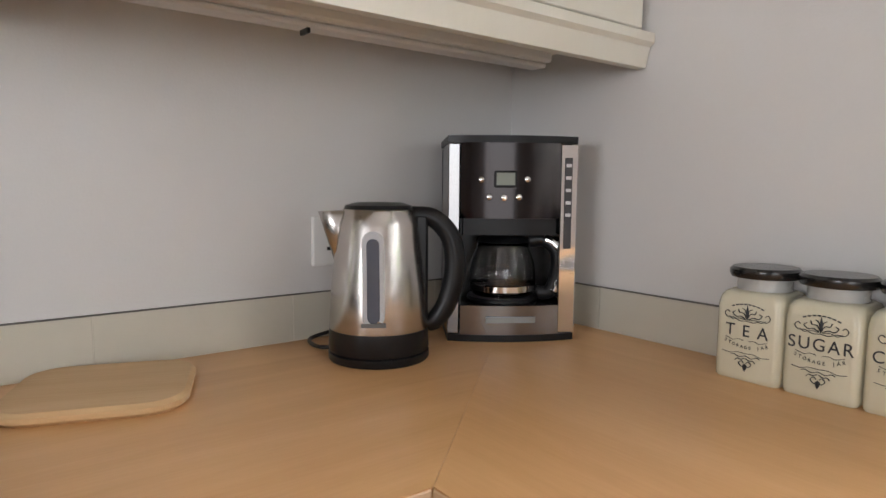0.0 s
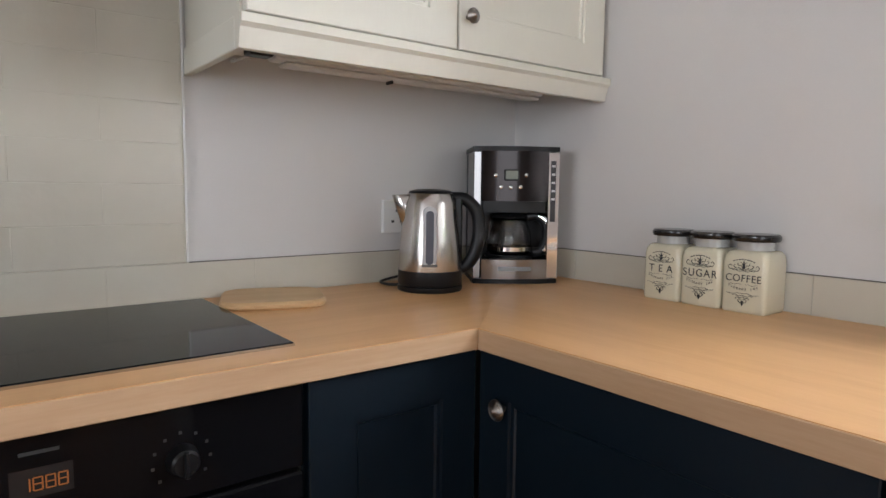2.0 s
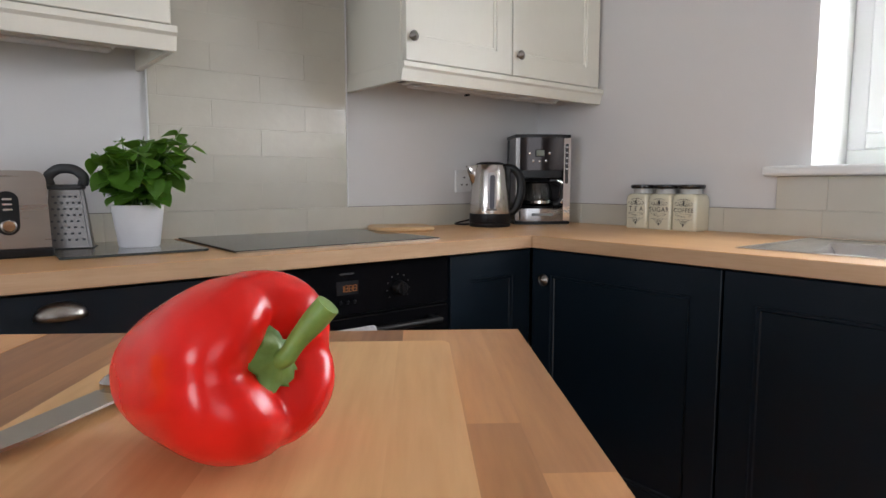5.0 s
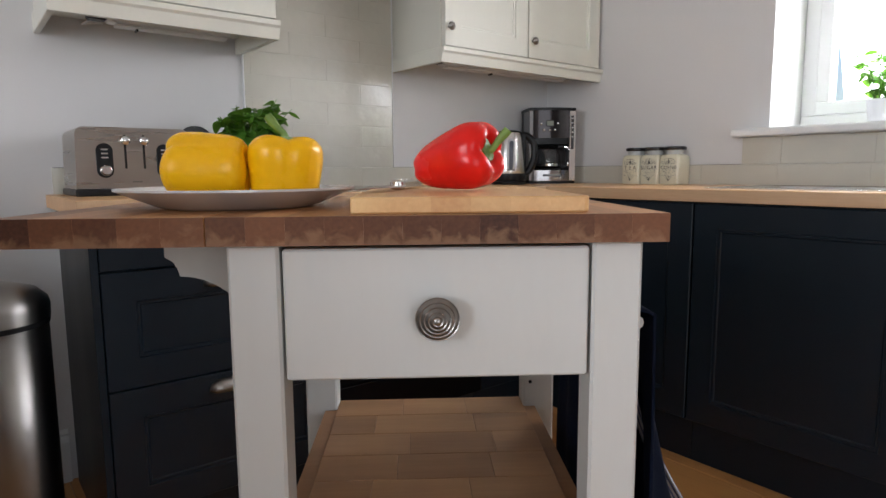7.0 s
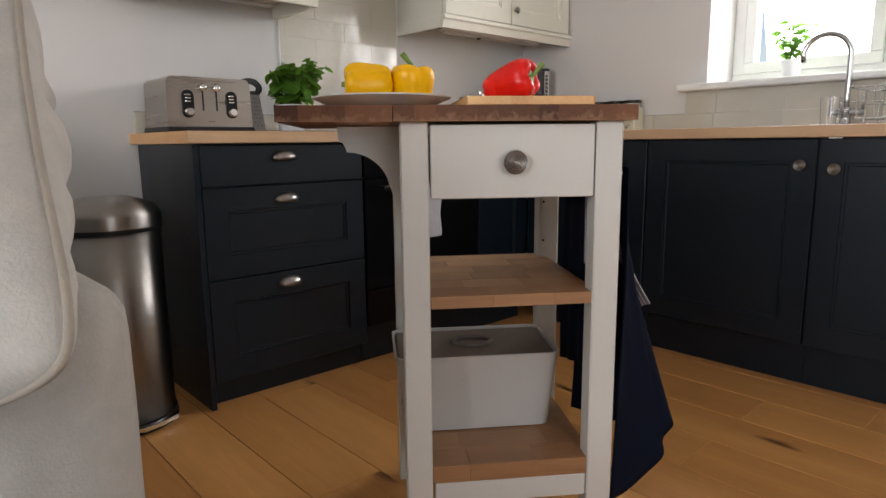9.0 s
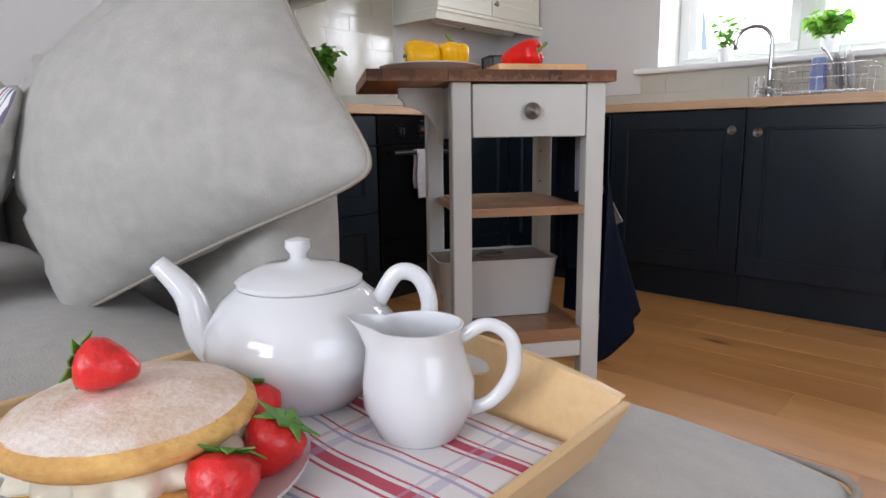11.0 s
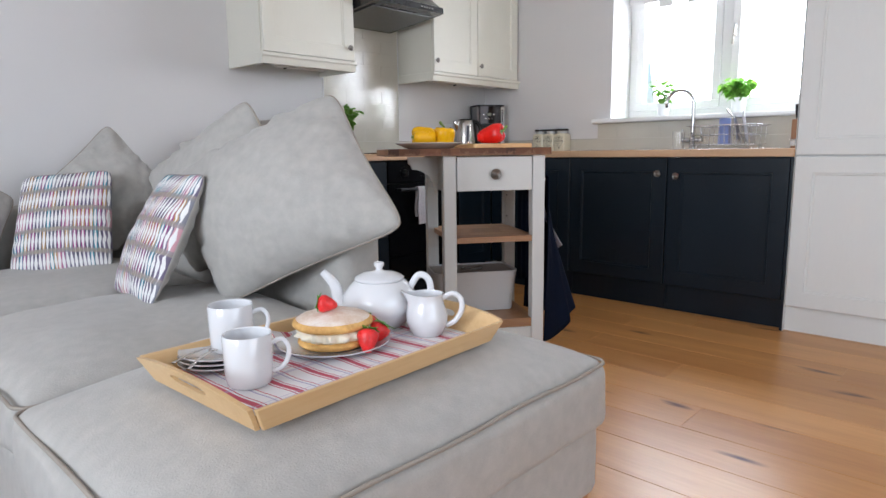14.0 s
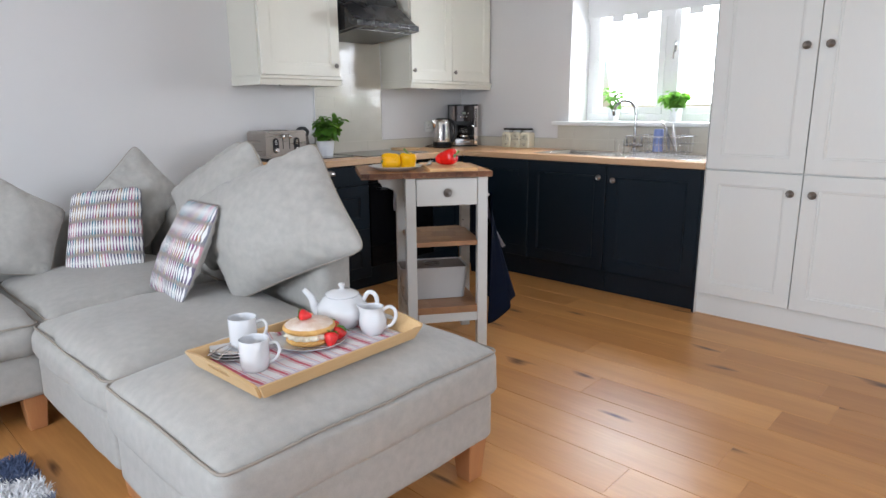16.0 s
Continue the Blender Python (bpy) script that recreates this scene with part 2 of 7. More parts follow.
def curve_pts(ctrl, n=24):
    """Catmull-Rom points through the given ones."""
    c = [Vector(p) for p in ctrl]
    c = [c[0] * 2 - c[1]] + c + [c[-1] * 2 - c[-2]]
    out = []
    for i in range(1, len(c) - 2):
        for k in range(n):
            t = k / n
            p0, p1, p2, p3 = c[i - 1:i + 3]
            out.append(0.5 * (2 * p1 + (p2 - p0) * t + (2 * p0 - 5 * p1 + 4 * p2 - p3) * t * t + (3 * p1 - p0 - 3 * p2 + p3) * t ** 3))
    out.append(c[-2])
    return out


def prism(outline, depth, axis="y", bm=None, at=0.0):
    """A flat outline of (a, b) pairs given thickness along an axis."""
    bm = bm or bmesh.new()
    def p(a, b, d):
        return {"y": (a, d, b), "x": (d, a, b), "z": (a, b, d)}[axis]
    f = [bm.verts.new(p(a, b, at)) for a, b in outline]
    g = [bm.verts.new(p(a, b, at + depth)) for a, b in outline]
    bm.faces.new(f)
    bm.faces.new(g[::-1])
    for i in range(len(f)):
        j = (i + 1) % len(f)
        bm.faces.new((f[j], f[i], g[i], g[j]))
    return bm


def part(name, bm, material, parent=None, label="", smooth=False):
    me = bpy.data.meshes.new(name)
    bmesh.ops.recalc_face_normals(bm, faces=bm.faces[:])
    bm.to_mesh(me)
    bm.free()
    for m in material if isinstance(material, (list, tuple)) else (material,):
        me.materials.append(m)
    if smooth:
        me.polygons.foreach_set("use_smooth", [True] * len(me.polygons))
        if smooth is not True:
            me.set_sharp_from_angle(angle=radians(smooth))
    ob = new(name, me)
    if parent:
        ob.parent = parent
    if label:
        tagged(ob, label)
    return ob


def thing(name, label, category, m=None, group="", kind=""):
    ob = new(name)
    ob.empty_display_size = 0.05
    if m is not None:
        ob.matrix_world = m
    return tagged(ob, label, category, group, kind)


def structure(name, bm, material, label, category, smooth=False):
    return tagged(part(name, bm, material, smooth=smooth), label, category, kind="structure")

# ---- the room ----
# north wall y = 0, east wall x = 0, worktop height
TOP = 0.905
ROOM_W, ROOM_S, ROOM_H = -6.4, -5.5, 2.4
EW = -0.03
NF, EF = -0.566, -0.652      # front edges of the two worktops
WIN = (-2.40, -1.113, 1.118, 2.08)   # kitchen window: y from, y to, z from, z to

structure("wall_north", mesh_box(ROOM_W - 0.2, 0.3, 0, 0.2, 0, ROOM_H), WALL, "plain painted off-white kitchen wall", "wall")
bm = bmesh.new()
box(bm, EW, 0.36, WIN[1], 0, 0, ROOM_H)
box(bm, EW, 0.36, ROOM_S - 0.2, WIN[0], 0, ROOM_H)
box(bm, EW, 0.36, WIN[0], WIN[1], 0, WIN[2] - 0.03)
box(bm, EW, 0.36, WIN[0], WIN[1], WIN[3], ROOM_H)
structure("wall_east", bm, WALL, "painted off-white wall with the kitchen window", "wall")
bm = bmesh.new()
box(bm, ROOM_W - 0.2, -4.6, ROOM_S - 0.2, ROOM_S, 0, ROOM_H)
box(bm, -2.4, 0, ROOM_S - 0.2, ROOM_S, 0, ROOM_H)
box(bm, -4.6, -2.4, ROOM_S - 0.2, ROOM_S, 2.2, ROOM_H)
structure("wall_south", bm, WALL, "painted wall with wide garden doors", "wall")
bm = bmesh.new()
box(bm, ROOM_W - 0.2, ROOM_W, ROOM_S, -3.6, 0, ROOM_H)
box(bm, ROOM_W - 0.2, ROOM_W, -1.6, 0, 0, ROOM_H)
box(bm, ROOM_W - 0.2, ROOM_W, -3.6, -1.6, 0, 0.8)
box(bm, ROOM_W - 0.2, ROOM_W, -3.6, -1.6, 2.15, ROOM_H)
structure("wall_west", bm, WALL, "painted wall with a living room window", "wall")
structure("ceiling", mesh_box(ROOM_W - 0.2, 0.3, ROOM_S - 0.2, 0.2, ROOM_H, ROOM_H + 0.1), CEIL, "plain white ceiling", "ceiling")
floor = structure("floor", mesh_box(ROOM_W - 0.2, 0.3, ROOM_S - 0.2, 0.2, -0.1, -0.016), DARKGAP, "oak plank floor with knots and long boards", "floor")
structure("ground", mesh_box(-60, 60, -60, 60, -0.4, -0.3), mat("lawn", (0.07, 0.11, 0.03), 0.9, var=0.4, scale=0.8), "lawn outside the house", "ground")

# skirting on the north wall
sk = [(0, 0), (-0.016, 0), (-0.016, 0.13), (-0.012, 0.15), (-0.006, 0.155), (-0.004, 0.17), (0, 0.17)]
structure("baseboard", prism(sk, -ROOM_W - 2.23, "x", at=ROOM_W), WHITEP, "white moulded skirting board", "baseboard")


# window in the east wall
def kitchen_window():
    w = tagged(thing("window_1", "white casement window above the sink", "window", kind="structure"), kind="structure")
    y0, y1, z0, z1 = WIN
    x0, x1 = 0.235, 0.30
    f = bmesh.new()
    box(f, x0, x1, y0, y1, z0, z0 + 0.055, 0.004)
    box(f, x0, x1, y0, y1, z1 - 0.055, z1, 0.004)
    box(f, x0, x1, y0, y0 + 0.055, z0 + 0.055, z1 - 0.055, 0.004)
    box(f, x0, x1, y1 - 0.055, y1, z0 + 0.055, z1 - 0.055, 0.004)
    box(f, x0, x1, -1.797, -1.737, z0 + 0.055, z1 - 0.055, 0.004)
    part("window_frame", f, WHITEP, w)
    for a, b in ((y0 + 0.055, -1.797), (-1.737, y1 - 0.055)):
        s = bmesh.new()
        zz0, zz1 = z0 + 0.055, z1 - 0.055
        box(s, x0 - 0.012, x1 - 0.01, a, b, zz0, zz0 + 0.05, 0.004)
        box(s, x0 - 0.012, x1 - 0.01, a, b, zz1 - 0.05, zz1, 0.004)
        box(s, x0 - 0.012, x1 - 0.01, a, a + 0.05, zz0 + 0.05, zz1 - 0.05, 0.004)
        box(s, x0 - 0.012, x1 - 0.01, b - 0.05, b, zz0 + 0.05, zz1 - 0.05, 0.004)
        sash = part("sash", s, WHITEP, w)
        pane = part("pane", mesh_box(x0 + 0.02, x0 + 0.026, a + 0.045, b - 0.045, zz0 + 0.045, zz1 - 0.045), GLASS, sash)
        pane.visible_shadow = False
    h = bmesh.new()
    box(h, x0 - 0.03, x0 - 0.012, -1.832, -1.812, 1.60, 1.68, 0.004)
    tube([(x0 - 0.035, -1.822, 1.66), (x0 - 0.045, -1.822, 1.65), (x0 - 0.045, -1.812, 1.55)], 0.007, 8, h)
    part("window_handle", h, CHROME, w, "chrome casement handle")
    s = mesh_box(-0.10, 0.235, y0 - 0.008, y1 + 0.115, z0 - 0.03, z0, 0.008, 2)
    part("window_sill", s, WHITEP, w, "white painted window board")


kitchen_window()


SINK = (-0.50, -0.19, -1.63, -1.235)   # cut-out for the bowl: x from, x to, y from, y to


# worktop: two runs meeting in a mitred joint
def worktop():
    w = thing("worktop", "pale beech laminate worktop running round the corner", "worktop")
    part("worktop_run", prism([(-2.235, 0), (-2.235, NF), (EF, NF), (EW, 0)], 0.038, "z", at=TOP - 0.038), WORKTOP, w)
    ret = bmesh.new()
    a, b, c, d = SINK
    prism([(EF + 0.0006, NF), (EF + 0.0006, d), (EW, d), (EW, -0.0006)], 0.038, "z", ret, TOP - 0.038)
    prism([(EF + 0.0006, c), (EF + 0.0006, -2.41), (EW, -2.41), (EW, c)], 0.038, "z", ret, TOP - 0.038)
    prism([(EF + 0.0006, d), (EF + 0.0006, c), (a, c), (a, d)], 0.038, "z", ret, TOP - 0.038)
    prism([(b, d), (b, c), (EW, c), (EW, d)], 0.038, "z", ret, TOP - 0.038)
    part("worktop_return", ret, WORKTOP_Y, w)
    part("front_edge", mesh_box(-2.235, EF - 0.003, NF - 0.003, NF, TOP - 0.037, TOP - 0.001, 0.001), EDGE, w)
    part("front_edge", mesh_box(EF - 0.003, EF, -2.41, NF - 0.003, TOP - 0.037, TOP - 0.001, 0.001), EDGE_Y, w)


worktop()


# ---- kitchen units ----
def knob(parent, x, y, z, r=0.019):
    """Round pewter knob with a ringed face, standing off towards -y."""
    prof = [(0.006, 0), (0.006, 0.012), (0.009, 0.014), (r, 0.017)]
    for i in range(5):
        a = r * (1 - i / 5.2)
        prof += [(a, 0.019 + 0.0024 * i), (a - 0.0012, 0.0185 + 0.0024 * i)]
    prof += [(0, 0.0305)]
    k = part("knob", lathe(prof, 24), PEWTER, parent, "ringed pewter knob", smooth=30)
    k.matrix_local = pose(x, y, z, 90)
    return k


def shaker(x0, x1, z0, z1, t=0.02, rail=0.075, back=0.009):
    """Framed door leaf with a recessed flat panel and a small inner moulding, in one piece; its face is at y = 0."""
    bm = bmesh.new()
    loops = []
    for inset, y in ((0, t), (0, 0.0018), (0.0018, 0), (rail, 0), (rail + 0.002, 0.005), (rail + 0.009, 0.005), (rail + 0.012, back)):
        loops.append([bm.verts.new((x, y, z)) for x, z in ((x0 + inset, z0 + inset), (x1 - inset, z0 + inset), (x1 - inset, z1 - inset), (x0 + inset, z1 - inset))])
    for p, q in zip(loops, loops[1:]):
        for i in range(4):
            bm.faces.new((p[i], p[(i + 1) % 4], q[(i + 1) % 4], q[i]))
    bm.faces.new(loops[-1])
    bm.faces.new(loops[0][::-1])
    return bm


G = 0.0025
NORTH = pose(0, -0.545, 0)                      # local x = world x, faces -y
EAST = pose(-0.632, 0, 0, 0, 0, -90)            # local x = -world y, faces -x


def base_unit(m, x0, x1, label, knob_at=None, depth=0.5, door=True, knob_z=0.771):
    u = thing("base_cabinet", label, "cabinet", m, "base cabinets")
    part("body", mesh_box(x0, x1, 0.022, depth, 0.15, TOP - 0.04), NAVY, u)
    if door:
        d = part("door", shaker(x0 + G, x1 - G, 0.155, TOP - 0.045), NAVY, u)
        if knob_at:
            knob(d, knob_at, 0, knob_z)
    part("plinth", mesh_box(x0, x1, 0.05, 0.066, 0, 0.149), NAVY, u)
    return u


def cup_handle(parent, x, z):
    """Half-round cup pull, hollow underneath."""
    bm = bmesh.new()
    n, k, w, h, d = 16, 6, 0.046, 0.034, 0.026
    rows = []
    for j in range(k + 1):
        e = math.pi / 2 * j / k
        rows.append([bm.verts.new((x - w * math.cos(math.pi * i / n) * (0.86 + 0.14 * math.cos(e)), -d * math.sin(e) * math.sin(math.pi * i / n) ** 0.6 - 0.001, z - 0.016 + h * math.sin(math.pi * i / n) ** 0.8 * math.cos(e) ** 0.8)) for i in range(n + 1)])
    for a, b in zip(rows, rows[1:]):
        for i in range(n):
            bm.faces.new((a[i], a[i + 1], b[i + 1], b[i]))
    bmesh.ops.remove_doubles(bm, verts=bm.verts[:], dist=0.0004)
    o = part("cup_handle", bm, PEWTER, parent, "pewter cup pull", smooth=True)
    s = o.modifiers.new("wall", "SOLIDIFY")
    s.thickness = 0.0025
    return o


def drawer_unit():
    x0, x1 = -2.197, -1.588
    u = thing("drawer_cabinet", "dark navy painted three-drawer kitchen unit", "cabinet", NORTH, "base cabinets")
    part("body", mesh_box(x0, x1, 0.022, 0.5, 0.13, TOP - 0.04), NAVY, u)
    part("side_panel", mesh_box(x0 - 0.018, x0 - 0.0005, 0.0, 0.52, 0, TOP - 0.04, 0.001), NAVY, u)
    d = part("drawer", mesh_box(x0 + G, x1 - G, 0, 0.02, 0.731, TOP - 0.045, 0.002), NAVY, u)
    cup_handle(d, -1.909, 0.826)
    for a, b, h in ((0.431, 0.726, 0.685), (0.09, 0.426, 0.394)):
        d = part("drawer", shaker(x0 + G, x1 - G, a, b), NAVY, u)
        cup_handle(d, -1.909, h)
    part("plinth", mesh_box(x0, x1, 0.05, 0.066, 0, 0.129), NAVY, u)


drawer_unit()
base_unit(NORTH, -0.963, -0.634, "dark navy painted corner unit beside the oven")
base_unit(EAST, 0.547, 1.166, "dark navy painted corner base unit", 0.613)
base_unit(EAST, 1.168, 1.782, "dark navy painted sink unit with one door", 1.735, knob_z=0.775)
c = base_unit(EAST, 1.784, 2.395, "dark navy painted unit under the drainer", 1.838, knob_z=0.764)
part("end_panel", mesh_box(2.396, 2.408, -0.002, 0.59, 0, TOP - 0.04), NAVY, c)
part("latch", mesh_box(1.81, 1.85, 0.002, 0.02, TOP - 0.043, TOP - 0.039), CHROME, c)


def oven():
    x0, x1 = -1.584, -0.966
    u = thing("oven", "black built-in electric oven under the hob", "oven", NORTH)
    part("body", mesh_box(x0, x1, 0.02, 0.5, 0.15, TOP - 0.04), DARKGAP, u)
    panel = part("control_panel", mesh_box(x0 + 0.004, x1 - 0.004, 0, 0.02, 0.735, TOP - 0.043, 0.002), GLOSSBLACK, u, "glossy black control panel")
    for kx in (-1.45, -1.14):
        k = part("control_knob", lathe([(0.0, 0.022), (0.015, 0.022), (0.018, 0.019), (0.021, 0.0)], 28), BLACK, panel, "round black oven knob", smooth=35)
        k.matrix_local = pose(kx, 0, 0.79, 90)
        grip = part("knob_grip", mesh_box(-0.003, 0.003, -0.017, 0.017, 0.021, 0.028, 0.001), BLACK, panel)
        grip.matrix_local = pose(kx, 0, 0.79, 90, 0, 0)
        for i in range(9):
            a = radians(-130 + i * 32)
            mark = part("dial_mark", mesh_box(-0.002, 0.002, -0.0006, 0, -0.002, 0.002), LEGEND, panel)
            mark.matrix_local = pose(kx + 0.036 * math.sin(a), 0, 0.79 + 0.036 * math.cos(a))
    dis = part("display", mesh_box(-1.325, -1.262, -0.0008, 0.001, 0.787, 0.822), plain("display_glass", (0.02, 0.02, 0.022), 0.2), panel, "small clock display window")
    for i, ch in enumerate((0, 1, 1, 1)):
        bm = bmesh.new()
        s, h = 0.0045, 0.0075
        cx, cz = -1.31 + i * 0.0125, 0.803
        segs = ((1, 0), (1, 1)) if ch == 0 else ((0, 0), (1, 0), (1, 1), (0, 1))
        for sx, sz in segs:
            box(bm, cx + (sx - 0.5) * 2 * s - 0.0008, cx + (sx - 0.5) * 2 * s + 0.0008, -0.0016, -0.0008, cz + (sz - 1) * h, cz + sz * h)
        if ch:
            for q in (-h, 0, h):
                box(bm, cx - s, cx + s, -0.0016, -0.0008, cz + q - 0.0007, cz + q + 0.0007)
        part("digit_bar", bm, plain("amber_digit", (0.35, 0.12, 0.025), 0.5, emit=0.04), dis, "amber clock bars")
    part("maker_mark", mesh_box(-1.315, -1.275, -0.0008, 0, 0.838, 0.842), LEGEND, panel)
    for i in range(3):
        b = part("clock_button", lathe([(0.0, 0.003), (0.004, 0.003), (0.005, 0)], 12), BLACK, panel)
        b.matrix_local = pose(-1.313 + i * 0.02, 0, 0.768, 90)
    d = part("oven_door", mesh_box(x0 + 0.004, x1 - 0.004, -0.002, 0.02, 0.30, 0.728, 0.003), GLOSSBLACK, u, "black glass oven door")
    h = tube([(x0 + 0.06, -0.04, 0.695), (x1 - 0.06, -0.04, 0.695)], 0.0095, 12)
    for hx in (x0 + 0.07, x1 - 0.07):
        box(h, hx - 0.008, hx + 0.008, -0.036, -0.002, 0.687, 0.703)
    part("door_handle", h, BLACK, d, "black bar handle", smooth=35)
    part("lower_door", mesh_box(x0 + 0.004, x1 - 0.004, -0.001, 0.02, 0.155, 0.295, 0.003), GLOSSBLACK, u)
    part("plinth", mesh_box(x0, x1, 0.05, 0.066, 0, 0.149), NAVY, u)


LEGEND = plain("pale_legend", (0.045, 0.045, 0.045), 0.6)
oven()


def wall_unit(x0, x1, doors, label, open_right):
    """Wall cabinet: carcass, shaker doors with knobs and a deep cornice rail below."""
    u = thing("wall_cabinet", label, "cabinet", pose(0, -0.345, 0), "wall cabinets")
    part("body", mesh_box(x0, x1, 0.022, 0.344, 1.43, 2.15), CREAM, u)
    for a, b, k in doors:
        d = part("door", shaker(a + G, b - G, 1.433, 2.147, rail=0.07), CREAM, u)
        knob(d, k, 0, 1.501, 0.016)
    pel = bmesh.new()
    prof = [(-0.004, 1.429), (-0.004, 1.414), (0.004, 1.407), (0.012, 1.374), (0.030, 1.374), (0.030, 1.429)]
    prism(prof, x1 - x0 + (0.012 if not open_right else 0.006), "x", pel, x0 - 0.006)
    part("pelmet", pel, CREAM, u)
    for side in ((x0 - 0.006,) if open_right else (x0 - 0.006, x1 - 0.012)):
        part("pelmet_return", mesh_box(side, side + 0.018, 0.0305, 0.344, 1.374, 1.4285, 0.002), CREAM, u)
    return u


wall_unit(-0.974, EW - 0.003, ((-0.972, -0.527, -0.952), (-0.527, -0.06, -0.502)), "cream painted double wall cabinet with shaker doors", True)
wall_unit(-2.226, -1.626, ((-2.222, -1.63, -1.672),), "cream painted single wall cabinet with shaker door", False)


def tall_unit():
    u = thing("tall_cabinet", "tall pale grey larder cabinet with four doors", "cabinet", EAST)
    part("body", mesh_box(2.4125, 3.50, 0.022, 0.598, 0.15, 2.2), PALE, u)
    for a, b, k in ((2.412, 2.917, 2.866), (2.917, 3.43, 2.971)):
        lo = part("door", shaker(a + G, b - G, 0.132, 0.866), PALE, u)
        knob(lo, k, 0, 0.765, 0.021)
        hi = part("door", shaker(a + G, b - G, 0.874, 2.19), PALE, u)
        knob(hi, k, 0, 1.519, 0.021)
    part("plinth", mesh_box(2.412, 3.50, 0.03, 0.045, 0, 0.149), PALE, u)
    part("end_strip", mesh_box(2.4095, 2.4115, 0.0, 0.598, 0, 2.2), PALE, u)


tall_unit()


# ---- tiled splashback, extractor hood, under-cabinet lights ----
def tile_row(m, parent, spans, t=0.008):
    """Glazed tiles in local x, z at y = 0..-t; spans are (x0, x1, z0, z1)."""
    cache = {}
    rng = random.Random(len(spans))
    for x0, x1, z0, z1 in spans:
        key = (round(x1 - x0, 4), round(z1 - z0, 4))
        if key not in cache:
            bm = mesh_box(0, key[0], -t, 0, 0, key[1], 0.0006)
            o = part("tile", bm, TILE, parent)
            cache[key] = o.data
        else:
            o = new("tile", cache[key])
            o.parent = parent
        o.matrix_parent_inverse = Matrix()
        o.matrix_local = m @ pose(x0, -0.0002, z0, rng.uniform(-0.5, 0.5), 0, rng.uniform(-0.15, 0.15))


J = 0.001
JOINT = plain("grey_joint", (0.12, 0.11, 0.10), 0.8)


def north_tiles():
    s = tagged(thing("splashback", "cream glazed brick tiles behind the hob and worktop", "splashback", kind="structure"), kind="structure")
    part("grout_bed", mesh_box(-2.215, EW - 0.0085, -0.0074, -0.0005, TOP, 0.985), GROUT, s)
    part("grout_bed", mesh_box(-1.612, -0.985, -0.0074, -0.0005, 0.9855, 1.80), GROUT, s)
    spans = []
    x = -2.338
    while x < EW - 0.01:
        a, b = max(x, -2.215), min(x + 0.3, EW - 0.01)
        if b - a > 0.02:
            spans.append((a + J / 2, b - J / 2, TOP + 0.002, 0.984))
        x += 0.3
    for r in range(10):
        z = 0.986 + r * 0.082
        x = -2.338 + (0.15 if r % 2 == 0 else 0)
        while x < -0.985:
            a, b = max(x, -1.61), min(x + 0.3, -0.987)
            if b - a > 0.02:
                spans.append((a + J / 2, b - J / 2, z, z + 0.082 - J))
            x += 0.3
    tile_row(Matrix(), s, spans)
    for a, b in ((-2.213, -1.617), (-0.98, EW - 0.011)):
        part("joint_line", mesh_box(a, b, -0.0075, -0.0006, 0.9842, 0.9858), JOINT, s, "thin dark joint above the tiles")
    for x in (-1.616, -0.985):
        part("edge_trim", mesh_box(x, x + 0.004, -0.011, -0.0005, 0.986, 1.80), WHITEP, s, "white plastic tile trim")


def east_tiles():
    s = tagged(thing("splashback", "cream glazed tile upstand below the window", "splashback", kind="structure"), kind="structure")
    part("grout_bed", mesh_box(EW - 0.0068, EW - 0.0005, -2.405, -0.009, TOP, 0.985), GROUT, s)
    part("grout_bed", mesh_box(EW - 0.0068, EW - 0.0005, -2.405, -1.02, 0.9855, 1.086), GROUT, s)
    m = pose(EW, 0, 0, 0, 0, -90)
    spans, x = [], 0.256 - 0.3
    while x < 2.4:
        a, b = max(x, 0.012), min(x + 0.3, 2.405)
        if b - a > 0.02:
            spans.append((a + J / 2, b - J / 2, TOP + 0.002, 0.984))
        x += 0.3
    x = 0.866
    while x < 2.4:
        a, b = max(x, 1.02), min(x + 0.3, 2.405)
        if b - a > 0.02:
            spans.append((a + J / 2, b - J / 2, 0.986, 1.086))
        x += 0.3
    part("joint_line", mesh_box(EW - 0.0075, EW - 0.0006, -1.018, -0.012, 0.9842, 0.9858), JOINT, s, "thin dark joint above the tiles")
    tile_row(m, s, spans)


def hood():
    h = thing("cooker_hood", "black chimney cooker hood with a sloping visor", "cooker hood")
    x0, x1 = -1.605, -1.05
    bm = bmesh.new()
    prism([(-0.012, 1.70), (-0.47, 1.745), (-0.505, 1.752), (-0.505, 1.785), (-0.47, 1.80), (-0.30, 1.93), (-0.27, 2.0), (-0.012, 2.0)], x1 - x0, "x", bm, x0)
    part("canopy", bm, mat("black_enamel", (0.015, 0.015, 0.016), 0.25, var=0.2, scale=10, coat=0.3), h)
    part("flue", mesh_box(-1.43, -1.23, -0.26, -0.012, 2.0, 2.4), BLACK, h)
    f = bmesh.new()
    prism([(-0.05, 1.7005), (-0.44, 1.739), (-0.44, 1.735), (-0.05, 1.6965)], x1 - x0 - 0.08, "x", f, x0 + 0.04)
    part("grease_filter", f, mat("filter_mesh", (0.18, 0.18, 0.18), 0.4, 0.8, var=0.3, scale=120), h, "grey metal grease filter")
    for i in range(5):
        b = part("button", lathe([(0, 0.004), (0.005, 0.004), (0.006, 0)], 12), CHROME, h, smooth=30)
        b.matrix_local = pose(-1.24 + i * 0.022, -0.505, 1.768, 90)


